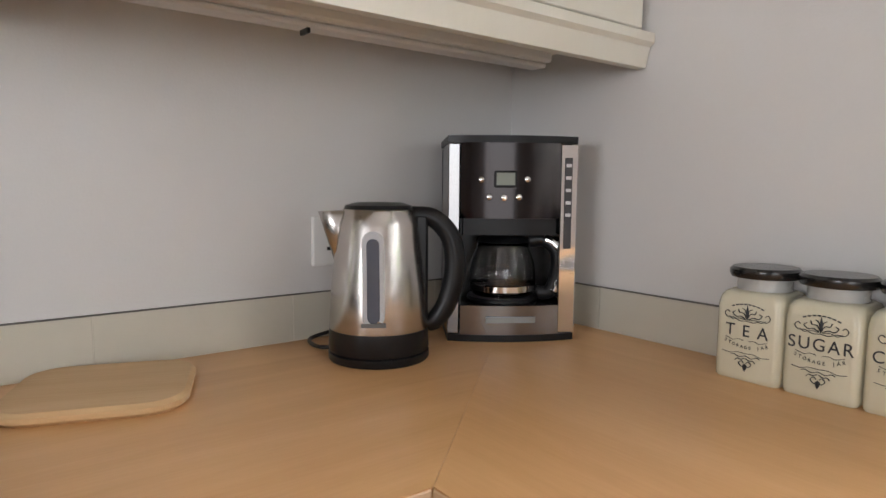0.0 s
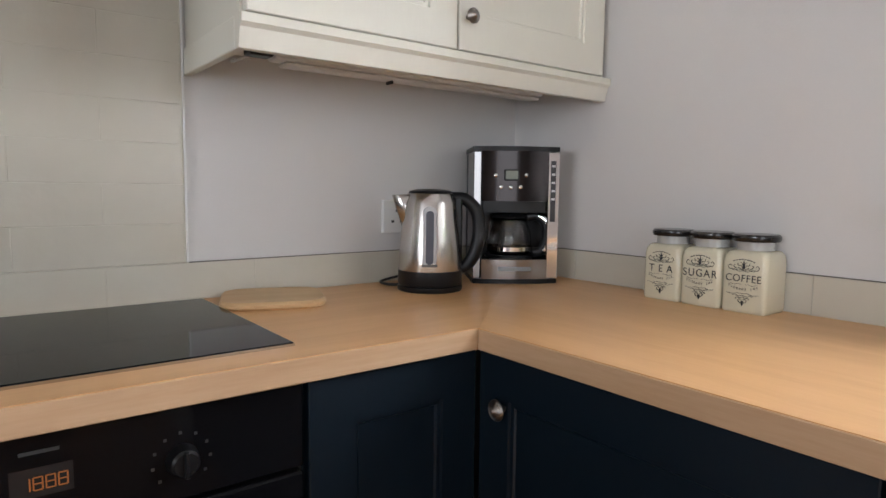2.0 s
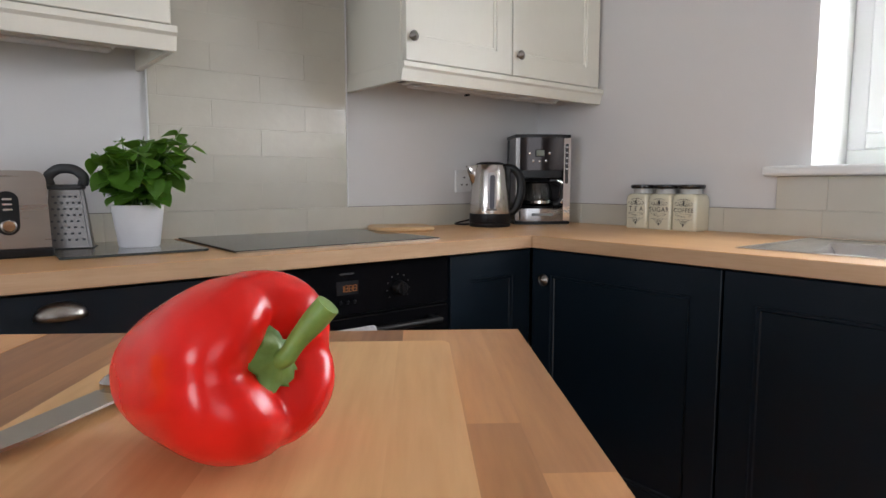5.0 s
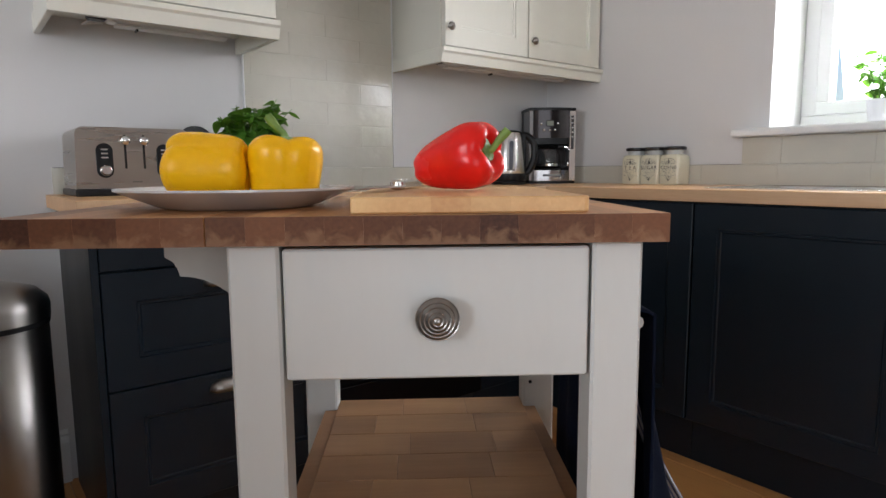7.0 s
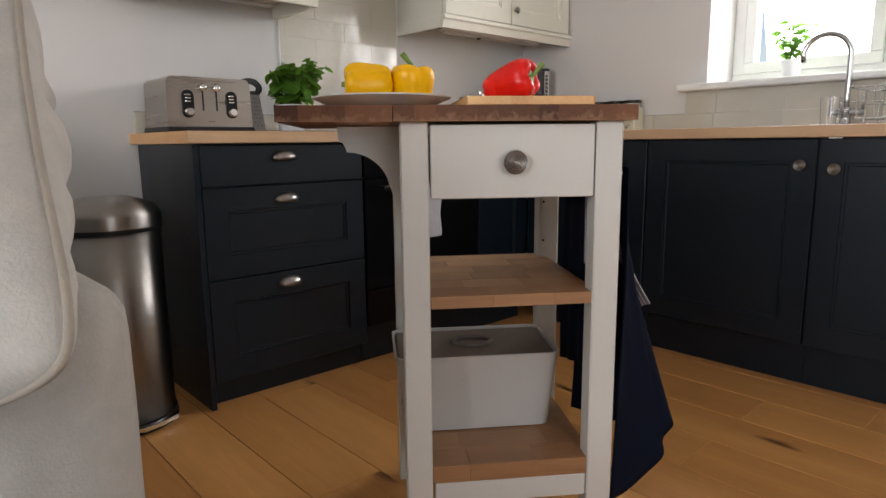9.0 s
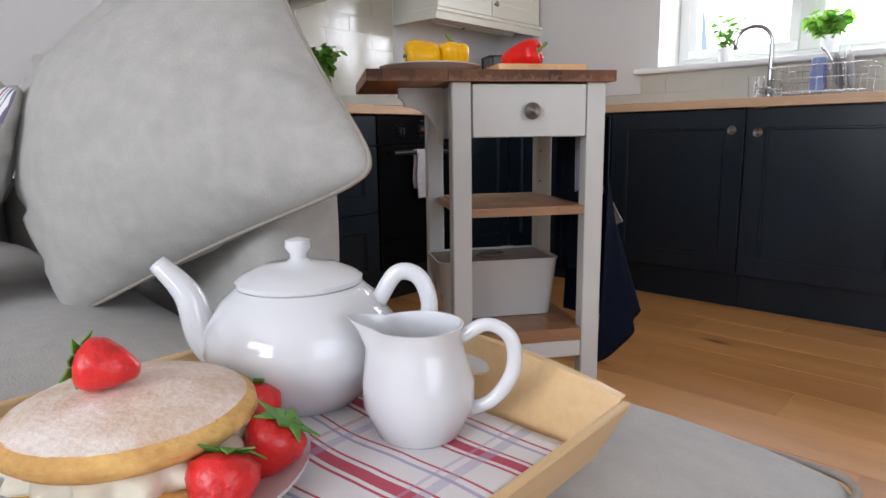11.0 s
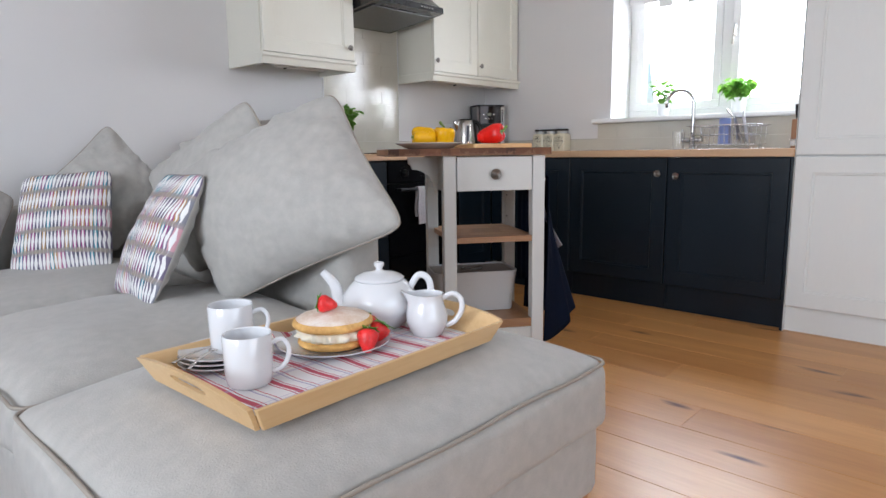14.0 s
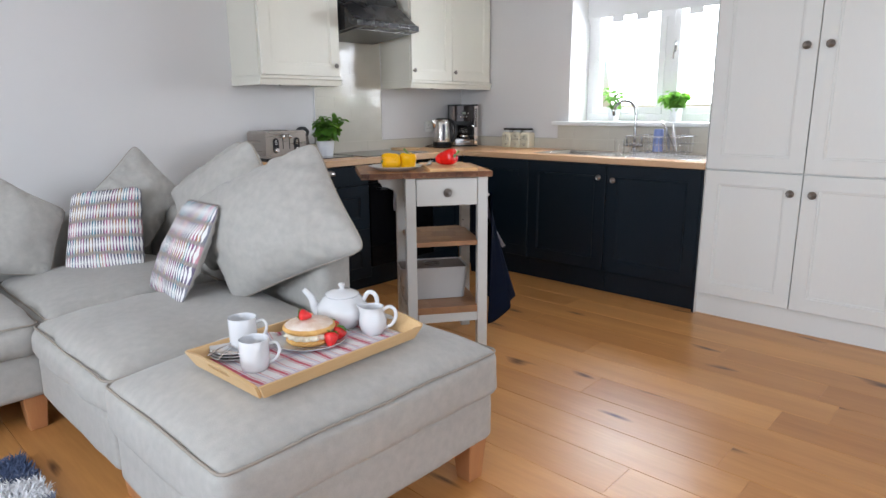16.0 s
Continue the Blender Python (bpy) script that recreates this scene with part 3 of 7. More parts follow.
def strip_light(x0, x1):
    s = thing("strip_light", "slim white fluorescent strip light under the wall cabinet", "strip light", pose(0, 0, 0))
    y0, y1 = -0.2, -0.155
    part("housing", mesh_box(x0, x1, y0, y1, 1.392, 1.43, 0.006, 2), WHITEP, s)
    part("end_cap", mesh_box(x0 - 0.05, x0 - 0.0005, y0 + 0.004, y1 - 0.004, 1.396, 1.43, 0.004), BLACK, s)
    part("diffuser", mesh_box(x0 + 0.02, x1 - 0.01, y0 + 0.004, y1 - 0.004, 1.383, 1.3915, 0.003), mat("opal_plastic", (0.7, 0.68, 0.66), 0.5), s)
    part("cable", tube(curve_pts([(x0 - 0.02, -0.17, 1.41), (x0 - 0.05, -0.11, 1.395), (x0 - 0.03, -0.05, 1.41), (x0 + 0.02, -0.01, 1.425)], 8), 0.003, 6), WHITEP, s, smooth=True)
    part("pull_clip", mesh_box((x0 + x1) / 2 - 0.1, (x0 + x1) / 2 - 0.095, y0 + 0.01, y1 - 0.01, 1.376, 1.391, 0.001), BLACK, s)


north_tiles()
east_tiles()
hood()
strip_light(-0.86, -0.12)
strip_light(-2.07, -1.72)


def socket(x, z):
    s = thing("wall_socket", "white single plug socket on the wall", "socket")
    part("plate", mesh_box(x, x + 0.086, -0.011, -0.0005, z, z + 0.086, 0.003, 2), WHITEP, s)
    part("switch", mesh_box(x + 0.06, x + 0.072, -0.016, -0.0105, z + 0.05, z + 0.07, 0.002), WHITEP, s)
    for dx, dz in ((0.043, 0.058), (0.03, 0.03), (0.056, 0.03)):
        part("pin_hole", mesh_box(x + dx - 0.004, x + dx + 0.004, -0.0118, -0.0109, z + dz - 0.003, z + dz + 0.003), BLACK, s)


socket(-0.501, 1.031)


def blind():
    b = thing("window_blind", "white fabric roller blind with a castellated hem", "blind")
    pts, y = [(-2.395, 2.06)], -2.395
    low, high = 1.845, 1.885
    k = 0
    y = -2.395
    while y < -1.12:
        z = low if k % 2 == 0 else high
        y2 = min(y + (0.095 if k % 2 == 0 else 0.1), -1.118)
        pts += [(y, z), (y2, z)]
        y, k = y2, k + 1
    pts.append((-1.118, 2.06))
    part("blind_fabric", prism(pts, 0.003, "x", at=0.19), mat("blind_cloth", (0.78, 0.78, 0.78), 0.9, var=0.03, bump=0.2, bscale=300), b)
    part("roller", tube([(0.192, -2.395, 2.062), (0.192, -1.118, 2.062)], 0.018, 14), WHITEP, b, smooth=40)
    part("hem_bar", mesh_box(0.188, 0.195, -2.39, -1.12, 1.888, 1.896, 0.001), WHITEP, b)


blind()


# ---- trolley ----
TP = pose(-2.215, -1.640, 0, 0, 0, -35.9)


def worn_end():
    """Oiled end grain with pale patches where the finish has worn off towards the lower edge."""
    m = bpy.data.materials.new("worn_end_grain")
    m.use_nodes = True
    n, l = m.node_tree.nodes, m.node_tree.links
    p = n["Principled BSDF"]
    p.inputs["Roughness"].default_value = 0.5
    p.inputs["Specular IOR Level"].default_value = 0.3
    tc, oi, off, sc = n.new("ShaderNodeTexCoord"), n.new("ShaderNodeObjectInfo"), n.new("ShaderNodeVectorMath"), n.new("ShaderNodeMath")
    sc.operation = "MULTIPLY"
    sc.inputs[1].default_value = 17.0
    l.new(oi.outputs["Random"], sc.inputs[0])
    off.operation = "ADD"
    l.new(tc.outputs["Object"], off.inputs[0])
    l.new(sc.outputs[0], off.inputs[1])
    grain, blot = n.new("ShaderNodeTexNoise"), n.new("ShaderNodeTexNoise")
    grain.inputs["Scale"].default_value, grain.inputs["Detail"].default_value = 240, 4
    blot.inputs["Scale"].default_value, blot.inputs["Detail"].default_value, blot.inputs["Distortion"].default_value = 55, 4, 0.6
    for q in (grain, blot):
        l.new(off.outputs[0], q.inputs["Vector"])
    tone = n.new("ShaderNodeMath")
    tone.operation = "MULTIPLY_ADD"
    l.new(grain.outputs["Fac"], tone.inputs[0])
    tone.inputs[1].default_value = 0.7
    l.new(oi.outputs["Random"], tone.inputs[2])
    tr = n.new("ShaderNodeMapRange")
    tr.inputs["From Min"].default_value, tr.inputs["From Max"].default_value = 0.2, 1.5
    l.new(tone.outputs[0], tr.inputs["Value"])
    base = n.new("ShaderNodeMix")
    base.data_type = "RGBA"
    base.inputs[6].default_value, base.inputs[7].default_value = (0.045, 0.015, 0.008, 1), (0.21, 0.085, 0.038, 1)
    l.new(tr.outputs[0], base.inputs[0])
    sep = n.new("ShaderNodeSeparateXYZ")
    l.new(tc.outputs["Object"], sep.inputs[0])
    zr = n.new("ShaderNodeMapRange")
    zr.inputs["From Min"].default_value, zr.inputs["From Max"].default_value = 0.899, 0.924
    zr.inputs["To Min"].default_value, zr.inputs["To Max"].default_value = 0.17, -0.24
    l.new(sep.outputs[2], zr.inputs["Value"])
    ad = n.new("ShaderNodeMath")
    ad.operation = "ADD"
    l.new(zr.outputs[0], ad.inputs[0])
    l.new(blot.outputs["Fac"], ad.inputs[1])
    th = n.new("ShaderNodeMapRange")
    th.inputs["From Min"].default_value, th.inputs["From Max"].default_value = 0.50, 0.68
    th.inputs["To Max"].default_value = 0.42
    l.new(ad.outputs[0], th.inputs["Value"])
    mx = n.new("ShaderNodeMix")
    mx.data_type = "RGBA"
    mx.inputs[7].default_value = (0.36, 0.21, 0.115, 1)
    l.new(th.outputs[0], mx.inputs[0])
    l.new(base.outputs[2], mx.inputs[6])
    l.new(mx.outputs[2], p.inputs["Base Color"])
    bp = n.new("ShaderNodeBump")
    bp.inputs["Strength"].default_value, bp.inputs["Distance"].default_value = 0.25, 0.001
    l.new(blot.outputs["Fac"], bp.inputs["Height"])
    l.new(bp.outputs["Normal"], p.inputs["Normal"])
    return m


WORN_END = worn_end()


def trolley():
    t = thing("kitchen_trolley", "white painted kitchen trolley with oiled wooden top and shelves", "trolley", TP)
    W = mat("trolley_white_paint", (0.62, 0.615, 0.585), 0.45, var=0.03, scale=5, bump=0.08, bscale=120, stretch=(1, 1, 0.2))
    ua, ub, va, vb = -0.062, 0.3745, -0.02, 0.462
    tops = []
    # top and raised leaf, each glued up from staves
    rng = random.Random(4)
    cache = {}
    for name, a, b in (("tabletop", ua, ub), ("drop_leaf", -0.26, ua - 0.0015)):
        p = part(name, mesh_box(a + 0.002, b - 0.002, va + 0.002, vb - 0.002, 0.8995, 0.923), BUTCHER, t)
        n = round((b - a) / 0.0378)
        w = (b - a) / n
        for i in range(n):
            key = round(w, 5)
            cuts = sorted([va, vb] + [rng.uniform(va + 0.12, vb - 0.12)])
            for c0, c1 in zip(cuts, cuts[1:]):
                bm = mesh_box(0, w - 0.00005, 0, c1 - c0 - 0.00005, 0.8985, 0.926)
                if c0 == va:
                    for f in bm.faces:
                        f.normal_update()
                        f.material_index = 1 if f.normal.y < -0.9 else 0
                st = part("stave", bm, [BUTCHER, WORN_END], p)
                st.matrix_parent_inverse = Matrix()
                st.matrix_local = pose(a + i * w, c0, 0)
    for u in (-0.0505, 0.307):
        for v in (0, 0.385):
            part("leg", mesh_box(u, u + 0.05, v, v + 0.046, 0, 0.898, 0.003), W, t)
    part("side_rail", mesh_box(-0.036, -0.016, 0.0465, 0.3845, 0.76, 0.894), W, t)
    part("side_rail", mesh_box(0.326, 0.346, 0.0465, 0.3845, 0.76, 0.894), W, t)
    part("back_rail", mesh_box(0.0045, 0.3055, 0.40, 0.42, 0.76, 0.894), W, t)
    d = part("drawer", mesh_box(0.003, 0.303, -0.001, 0.019, 0.762, 0.893, 0.002), W, t, "white drawer front")
    part("drawer_box", mesh_box(0.02, 0.29, 0.02, 0.37, 0.775, 0.88), W, t)
    k = knob(d, 0.152, -0.001, 0.826, 0.0215)
    # bracket that holds the leaf up
    out = [(-0.046, 0.894), (-0.165, 0.894), (-0.165, 0.868)]
    out += [(-0.155, 0.862), (-0.15, 0.852)]
    for i in range(9):
        a = radians(90 - i * 10)
        out.append((-0.148 + 0.085 * math.cos(a) * 0.98, 0.765 + 0.08 * math.sin(a)))
    out += [(-0.058, 0.757), (-0.054, 0.745), (-0.046, 0.742)]
    part("leaf_bracket", prism(out, 0.02, "y", at=0.14), W, t)
    shelf_wood = wood("trolley_shelf_wood", (0.50, 0.275, 0.13), (0.24, 0.11, 0.048), 0.38, "X", 11, rand=0.5, contrast=1.5)
    for z0, z1 in ((0.558, 0.581), (0.208, 0.243)):
        s = part("shelf", mesh_box(-0.02, 0.326, 0.02, 0.41, z0 + 0.0005, z1 - 0.003), shelf_wood, t)
        for i in range(6):
            cuts = sorted([0.0, 0.306, rng.uniform(0.06, 0.13), rng.uniform(0.17, 0.25)])
            for c0, c1 in zip(cuts, cuts[1:]):
                st = part("stave", mesh_box(0, c1 - c0 - 0.0002, 0, 0.0695, z0, z1, 0.0006), shelf_wood, s)
                st.matrix_parent_inverse = Matrix()
                st.matrix_local = pose(0.0005 + c0, 0.004 + i * 0.0697, 0)
    for v in (0.004, 0.404):
        part("stretcher", mesh_box(0.0045, 0.3055, v, v + 0.022, 0.162, 0.2075, 0.002), W, t)
    for u in (-0.036, 0.326):
        part("stretcher", mesh_box(u, u + 0.02, 0.0465, 0.3845, 0.162, 0.2075, 0.002), W, t)
    bar = tube([(0.374, 0.058, 0.80), (0.374, 0.375, 0.80)], 0.008, 10)
    for v in (0.07, 0.36):
        tube([(0.346, v, 0.80), (0.374, v, 0.80)], 0.007, 8, bar)
    part("towel_rail", bar, W, t, smooth=40)
    for v in (0.02, 0.5):
        b = part("screw", lathe([(0, 0.001), (0.003, 0.001), (0.003, 0)], 8), BLACK, t)
        b.matrix_local = pose(0.318, 0.3845, 0.72 - v * 0.2, 90)


trolley()


def cloth(name, f, nu, nv, material, parent=None, label="", thick=0.002):
    """A draped sheet: f(s, t) gives the place for s, t in 0..1."""
    bm = bmesh.new()
    uv = bm.loops.layers.uv.new("weave")
    g = [[bm.verts.new(f(i / nu, j / nv)) for j in range(nv + 1)] for i in range(nu + 1)]
    for i in range(nu):
        for j in range(nv):
            fc = bm.faces.new((g[i][j], g[i + 1][j], g[i + 1][j + 1], g[i][j + 1]))
            for lp, (a, b) in zip(fc.loops, ((i, j), (i + 1, j), (i + 1, j + 1), (i, j + 1))):
                lp[uv].uv = (a / nu, b / nv)
    o = part(name, bm, material, parent, label, smooth=True)
    m = o.modifiers.new("thickness", "SOLIDIFY")
    m.thickness, m.offset = thick, 0
    return o


def striped(name, base, bands, rough=0.9, axis=0, weft=(), bump=0.3):
    """Woven cloth on its own weave coordinates: bands of (from, to, colour) across one way, weft the other."""
    m = bpy.data.materials.new(name)
    m.use_nodes = True
    n, l = m.node_tree.nodes, m.node_tree.links
    p = n["Principled BSDF"]
    p.inputs["Roughness"].default_value = rough
    uvn, sep = n.new("ShaderNodeUVMap"), n.new("ShaderNodeSeparateXYZ")
    uvn.uv_map = "weave"
    l.new(uvn.outputs["UV"], sep.inputs[0])
    col = None
    rgb = n.new("ShaderNodeRGB")
    rgb.outputs[0].default_value = (*base, 1)
    col = rgb.outputs[0]
    for ax, set_, strength in ((axis, bands, 0.9), (1 - axis, weft, 0.45)):
        for a, b, c in set_:
            lo, hi, mu = n.new("ShaderNodeMath"), n.new("ShaderNodeMath"), n.new("ShaderNodeMath")
            lo.operation, hi.operation, mu.operation = "GREATER_THAN", "LESS_THAN", "MULTIPLY"
            lo.inputs[1].default_value, hi.inputs[1].default_value = a, b
            l.new(sep.outputs[ax], lo.inputs[0])
            l.new(sep.outputs[ax], hi.inputs[0])
            l.new(lo.outputs[0], mu.inputs[0])
            l.new(hi.outputs[0], mu.inputs[1])
            sc = n.new("ShaderNodeMath")
            sc.operation = "MULTIPLY"
            sc.inputs[1].default_value = strength
            l.new(mu.outputs[0], sc.inputs[0])
            mx = n.new("ShaderNodeMix")
            mx.data_type = "RGBA"
            mx.inputs[7].default_value = (*c, 1)
            l.new(sc.outputs[0], mx.inputs[0])
            l.new(col, mx.inputs[6])
            col = mx.outputs[2]
    l.new(col, p.inputs["Base Color"])
    tc, nz, bp = n.new("ShaderNodeTexCoord"), n.new("ShaderNodeTexNoise"), n.new("ShaderNodeBump")
    nz.inputs["Scale"].default_value = 500
    l.new(tc.outputs["Object"], nz.inputs["Vector"])
    bp.inputs["Strength"].default_value, bp.inputs["Distance"].default_value = bump, 0.001
    l.new(nz.outputs["Fac"], bp.inputs["Height"])
    l.new(bp.outputs["Normal"], p.inputs["Normal"])
    return m


def trolley_towels():
    navy = mat("navy_cotton", (0.005, 0.008, 0.02), 0.95, var=0.25, scale=20, bump=0.5, bscale=500)
    navy.node_tree.nodes["Principled BSDF"].inputs["Specular IOR Level"].default_value = 0.1
    t = thing("hanging_towel", "dark navy cotton towel hanging from the trolley rail", "towel", TP)

    # the hem runs out to a hanging corner and back under the rail
    hem = curve_pts([(0.369, 0.03, 0.128), (0.41, 0.05, 0.132), (0.46, 0.07, 0.155), (0.505, 0.08, 0.19), (0.51, 0.095, 0.222), (0.545, 0.122, 0.246), (0.50, 0.19, 0.235), (0.45, 0.22, 0.21), (0.43, 0.28, 0.2), (0.372, 0.30, 0.215)], 6)

    def f(s, q):
        # s across the rail, q from the rail down
        k = s * (len(hem) - 1)
        i = min(int(k), len(hem) - 2)
        e = Vector(hem[i]).lerp(Vector(hem[i + 1]), k - i)
        top = Vector((0.391, 0.05 + 0.25 * s, 0.811))
        w = q ** 1.08
        u = top.x + (e.x - top.x) * w + (0.006 * math.sin(s * 19 + 0.8 + q) + 0.004 * math.sin(s * 37 + 2 * q)) * min(1, q * 3) * (1 - q)
        v = top.y + (e.y - top.y) * q ** 0.8
        return (max(u, 0.366), v, 0.811 - (0.811 - e.z) * q)
    cloth("towel_front", f, 54, 30, navy, t, thick=0.003)

    def g(s, q):
        v = 0.09 + 0.25 * s
        u = 0.3605 - 0.006 * math.sin(s * 11) ** 2 * min(1, q * 2)
        return (u, v, 0.811 - (0.42 + 0.06 * s) * q)
    cloth("towel_back", g, 24, 20, navy, t, thick=0.003)

    def k(s, q):
        a = math.pi * q
        return (0.375 + 0.0145 * math.cos(a), 0.05 + 0.26 * s, 0.809 + 0.006 * math.sin(a))
    cloth("towel_fold", k, 12, 6, navy, t, thick=0.003)
    w = (0.72, 0.72, 0.76)
    blue = (0.09, 0.12, 0.3)
    ch = striped("check_cotton", w, [(i * 0.125, i * 0.125 + 0.06, blue) for i in range(8)], weft=[(i * 0.07, i * 0.07 + 0.035, blue) for i in range(6)])
    c = thing("tea_towel", "white and blue checked tea towel on the trolley rail", "tea towel", TP)

    def h(s, q):
        v = 0.09 + 0.09 * s
        return (0.352 + 0.003 * math.sin(s * 9) * q, v, 0.80 - 0.17 * q - 0.03 * s * q)
    cloth("towel_front", h, 16, 16, ch, c)

    def h2(s, q):
        v = 0.15 + 0.05 * s
        return (0.394 + 0.099 * q ** 2 + 0.004 * math.sin(s * 9) * q, v, 0.812 - 0.30 * q - 0.02 * s)
    cloth("towel_end", h2, 16, 16, ch, c)


trolley_towels()


def bread_box():
    b = thing("bread_bin", "white enamel storage bin with a round-handled dark lid", "bread bin", TP @ pose(0.115, 0.245, 0.2435))
    enamel = mat("white_enamel", (0.55, 0.54, 0.525), 0.3, var=0.03, scale=6)
    bm = bmesh.new()
    rings = []
    for z, hx, hy, r in ((0, 0.155, 0.088, 0.02), (0.002, 0.159, 0.092, 0.022), (0.165, 0.177, 0.106, 0.025), (0.172, 0.18, 0.109, 0.025), (0.172, 0.175, 0.104, 0.022), (0.15, 0.173, 0.102, 0.022)):
        ring = []
        for cx, cy, a0 in ((1, 1, 0), (-1, 1, 90), (-1, -1, 180), (1, -1, 270)):
            for k in range(5):
                a = radians(a0 + k * 22.5)
                ring.append(bm.verts.new((cx * (hx - r) + r * math.cos(a), cy * (hy - r) + r * math.sin(a), z)))
        rings.append(ring)
    for p, q in zip(rings, rings[1:]):
        for i in range(len(p)):
            j = (i + 1) % len(p)
            bm.faces.new((p[i], p[j], q[j], q[i]))
    bm.faces.new(rings[0])
    bm.faces.new(rings[-1])
    part("body", bm, enamel, b, smooth=40)
    lid = part("lid", mesh_box(-0.171, 0.171, -0.1, 0.1, 0.152, 0.168, 0.006, 2), mat("taupe_lid", (0.135, 0.10, 0.08), 0.35, var=0.1, scale=6), b, "brown-grey lid with a finger ring")
    ring = tube([(0.032 * math.cos(a) * 1.35, 0.032 * math.sin(a), 0.171) for a in [2 * math.pi * i / 28 for i in range(29)]], 0.0055, 8)
    part("finger_ring", ring, mat("dark_ring", (0.12, 0.095, 0.08), 0.35), lid, smooth=True)


bread_box()


def rounded_slab(hx, hy, r, z0, z1, bev=0.004, n=6):
    bm = bmesh.new()
    rings = []
    for inset, z in ((bev, z0), (0, z0 + bev), (0, z1 - bev), (bev, z1)):
        ring = []
        for cx, cy, a0 in ((1, 1, 0), (-1, 1, 90), (-1, -1, 180), (1, -1, 270)):
            for k in range(n + 1):
                a = radians(a0 + k * 90 / n)
                ring.append(bm.verts.new((cx * (hx - r) + (r - inset) * math.cos(a), cy * (hy - r) + (r - inset) * math.sin(a), z)))
        rings.append(ring)
    for p, q in zip(rings, rings[1:]):
        for i in range(len(p)):
            j = (i + 1) % len(p)
            bm.faces.new((p[i], p[j], q[j], q[i]))
    bm.faces.new(rings[0])
    bm.faces.new(rings[-1])
    return bm


def chopping_board():
    b = thing("chopping_board", "pale wooden chopping board made of glued strips", "chopping board", TP @ pose(0.186, 0.18, 0.9263))
    hx, hy, th = 0.117, 0.18, 0.016
    n, rng = 6, random.Random(2)
    w = 2 * hx / n
    core = part("board_core", rounded_slab(hx - 0.003, hy - 0.003, 0.005, 0.001, th - 0.002), BOARD, b)
    for i in range(n):
        x0 = -hx + i * w
        out = [(0, -hy), (w, -hy), (w, hy), (0, hy)]
        if i == 0:
            out = [(0.0055, -hy), (w, -hy), (w, hy), (0.0055, hy), (0.0016, hy - 0.0016), (0, hy - 0.0055), (0, -hy + 0.0055), (0.0016, -hy + 0.0016)]
        if i == n - 1:
            out = [(0, -hy), (w - 0.0055, -hy), (w - 0.0016, -hy + 0.0016), (w, -hy + 0.0055), (w, hy - 0.0055), (w - 0.0016, hy - 0.0016), (w - 0.0055, hy), (0, hy)]
        bm = prism(out, th, "z")
        es = [e for e in bm.edges if abs(e.verts[0].co.z - e.verts[1].co.z) < 1e-6 and e.verts[0].co.y * e.verts[1].co.y > 0 and abs(e.verts[0].co.y) > hy - 0.02 and abs(e.verts[1].co.y) > hy - 0.02]
        bmesh.ops.bevel(bm, geom=es, offset=0.0016, segments=1, affect="EDGES")
        s = part("strip", bm, BOARD, core)
        s.matrix_parent_inverse = Matrix()
        s.matrix_local = pose(x0, 0, 0)


chopping_board()


def plate(name, label, m, r, mat_, h=0.022, group=""):
    t = thing(name, label, "plate", m, group)
    part("dish", lathe([(0, 0.0045), (r * 0.55, 0.0045), (r * 0.66, 0.008), (r * 0.97, h), (r, h + 0.0015), (r * 1.0, h - 0.001), (r * 0.68, 0.003), (r * 0.6, 0), (0, 0)], 56), mat_, t, smooth=50)
    return t


STONEWARE = mat("grey_white_stoneware", (0.62, 0.60, 0.585), 0.2, var=0.03, scale=12, coat=0.3)
plate("dinner_plate", "large off-white plate holding yellow peppers", pose(-2.188, -1.472, 0.9262), 0.135, STONEWARE)


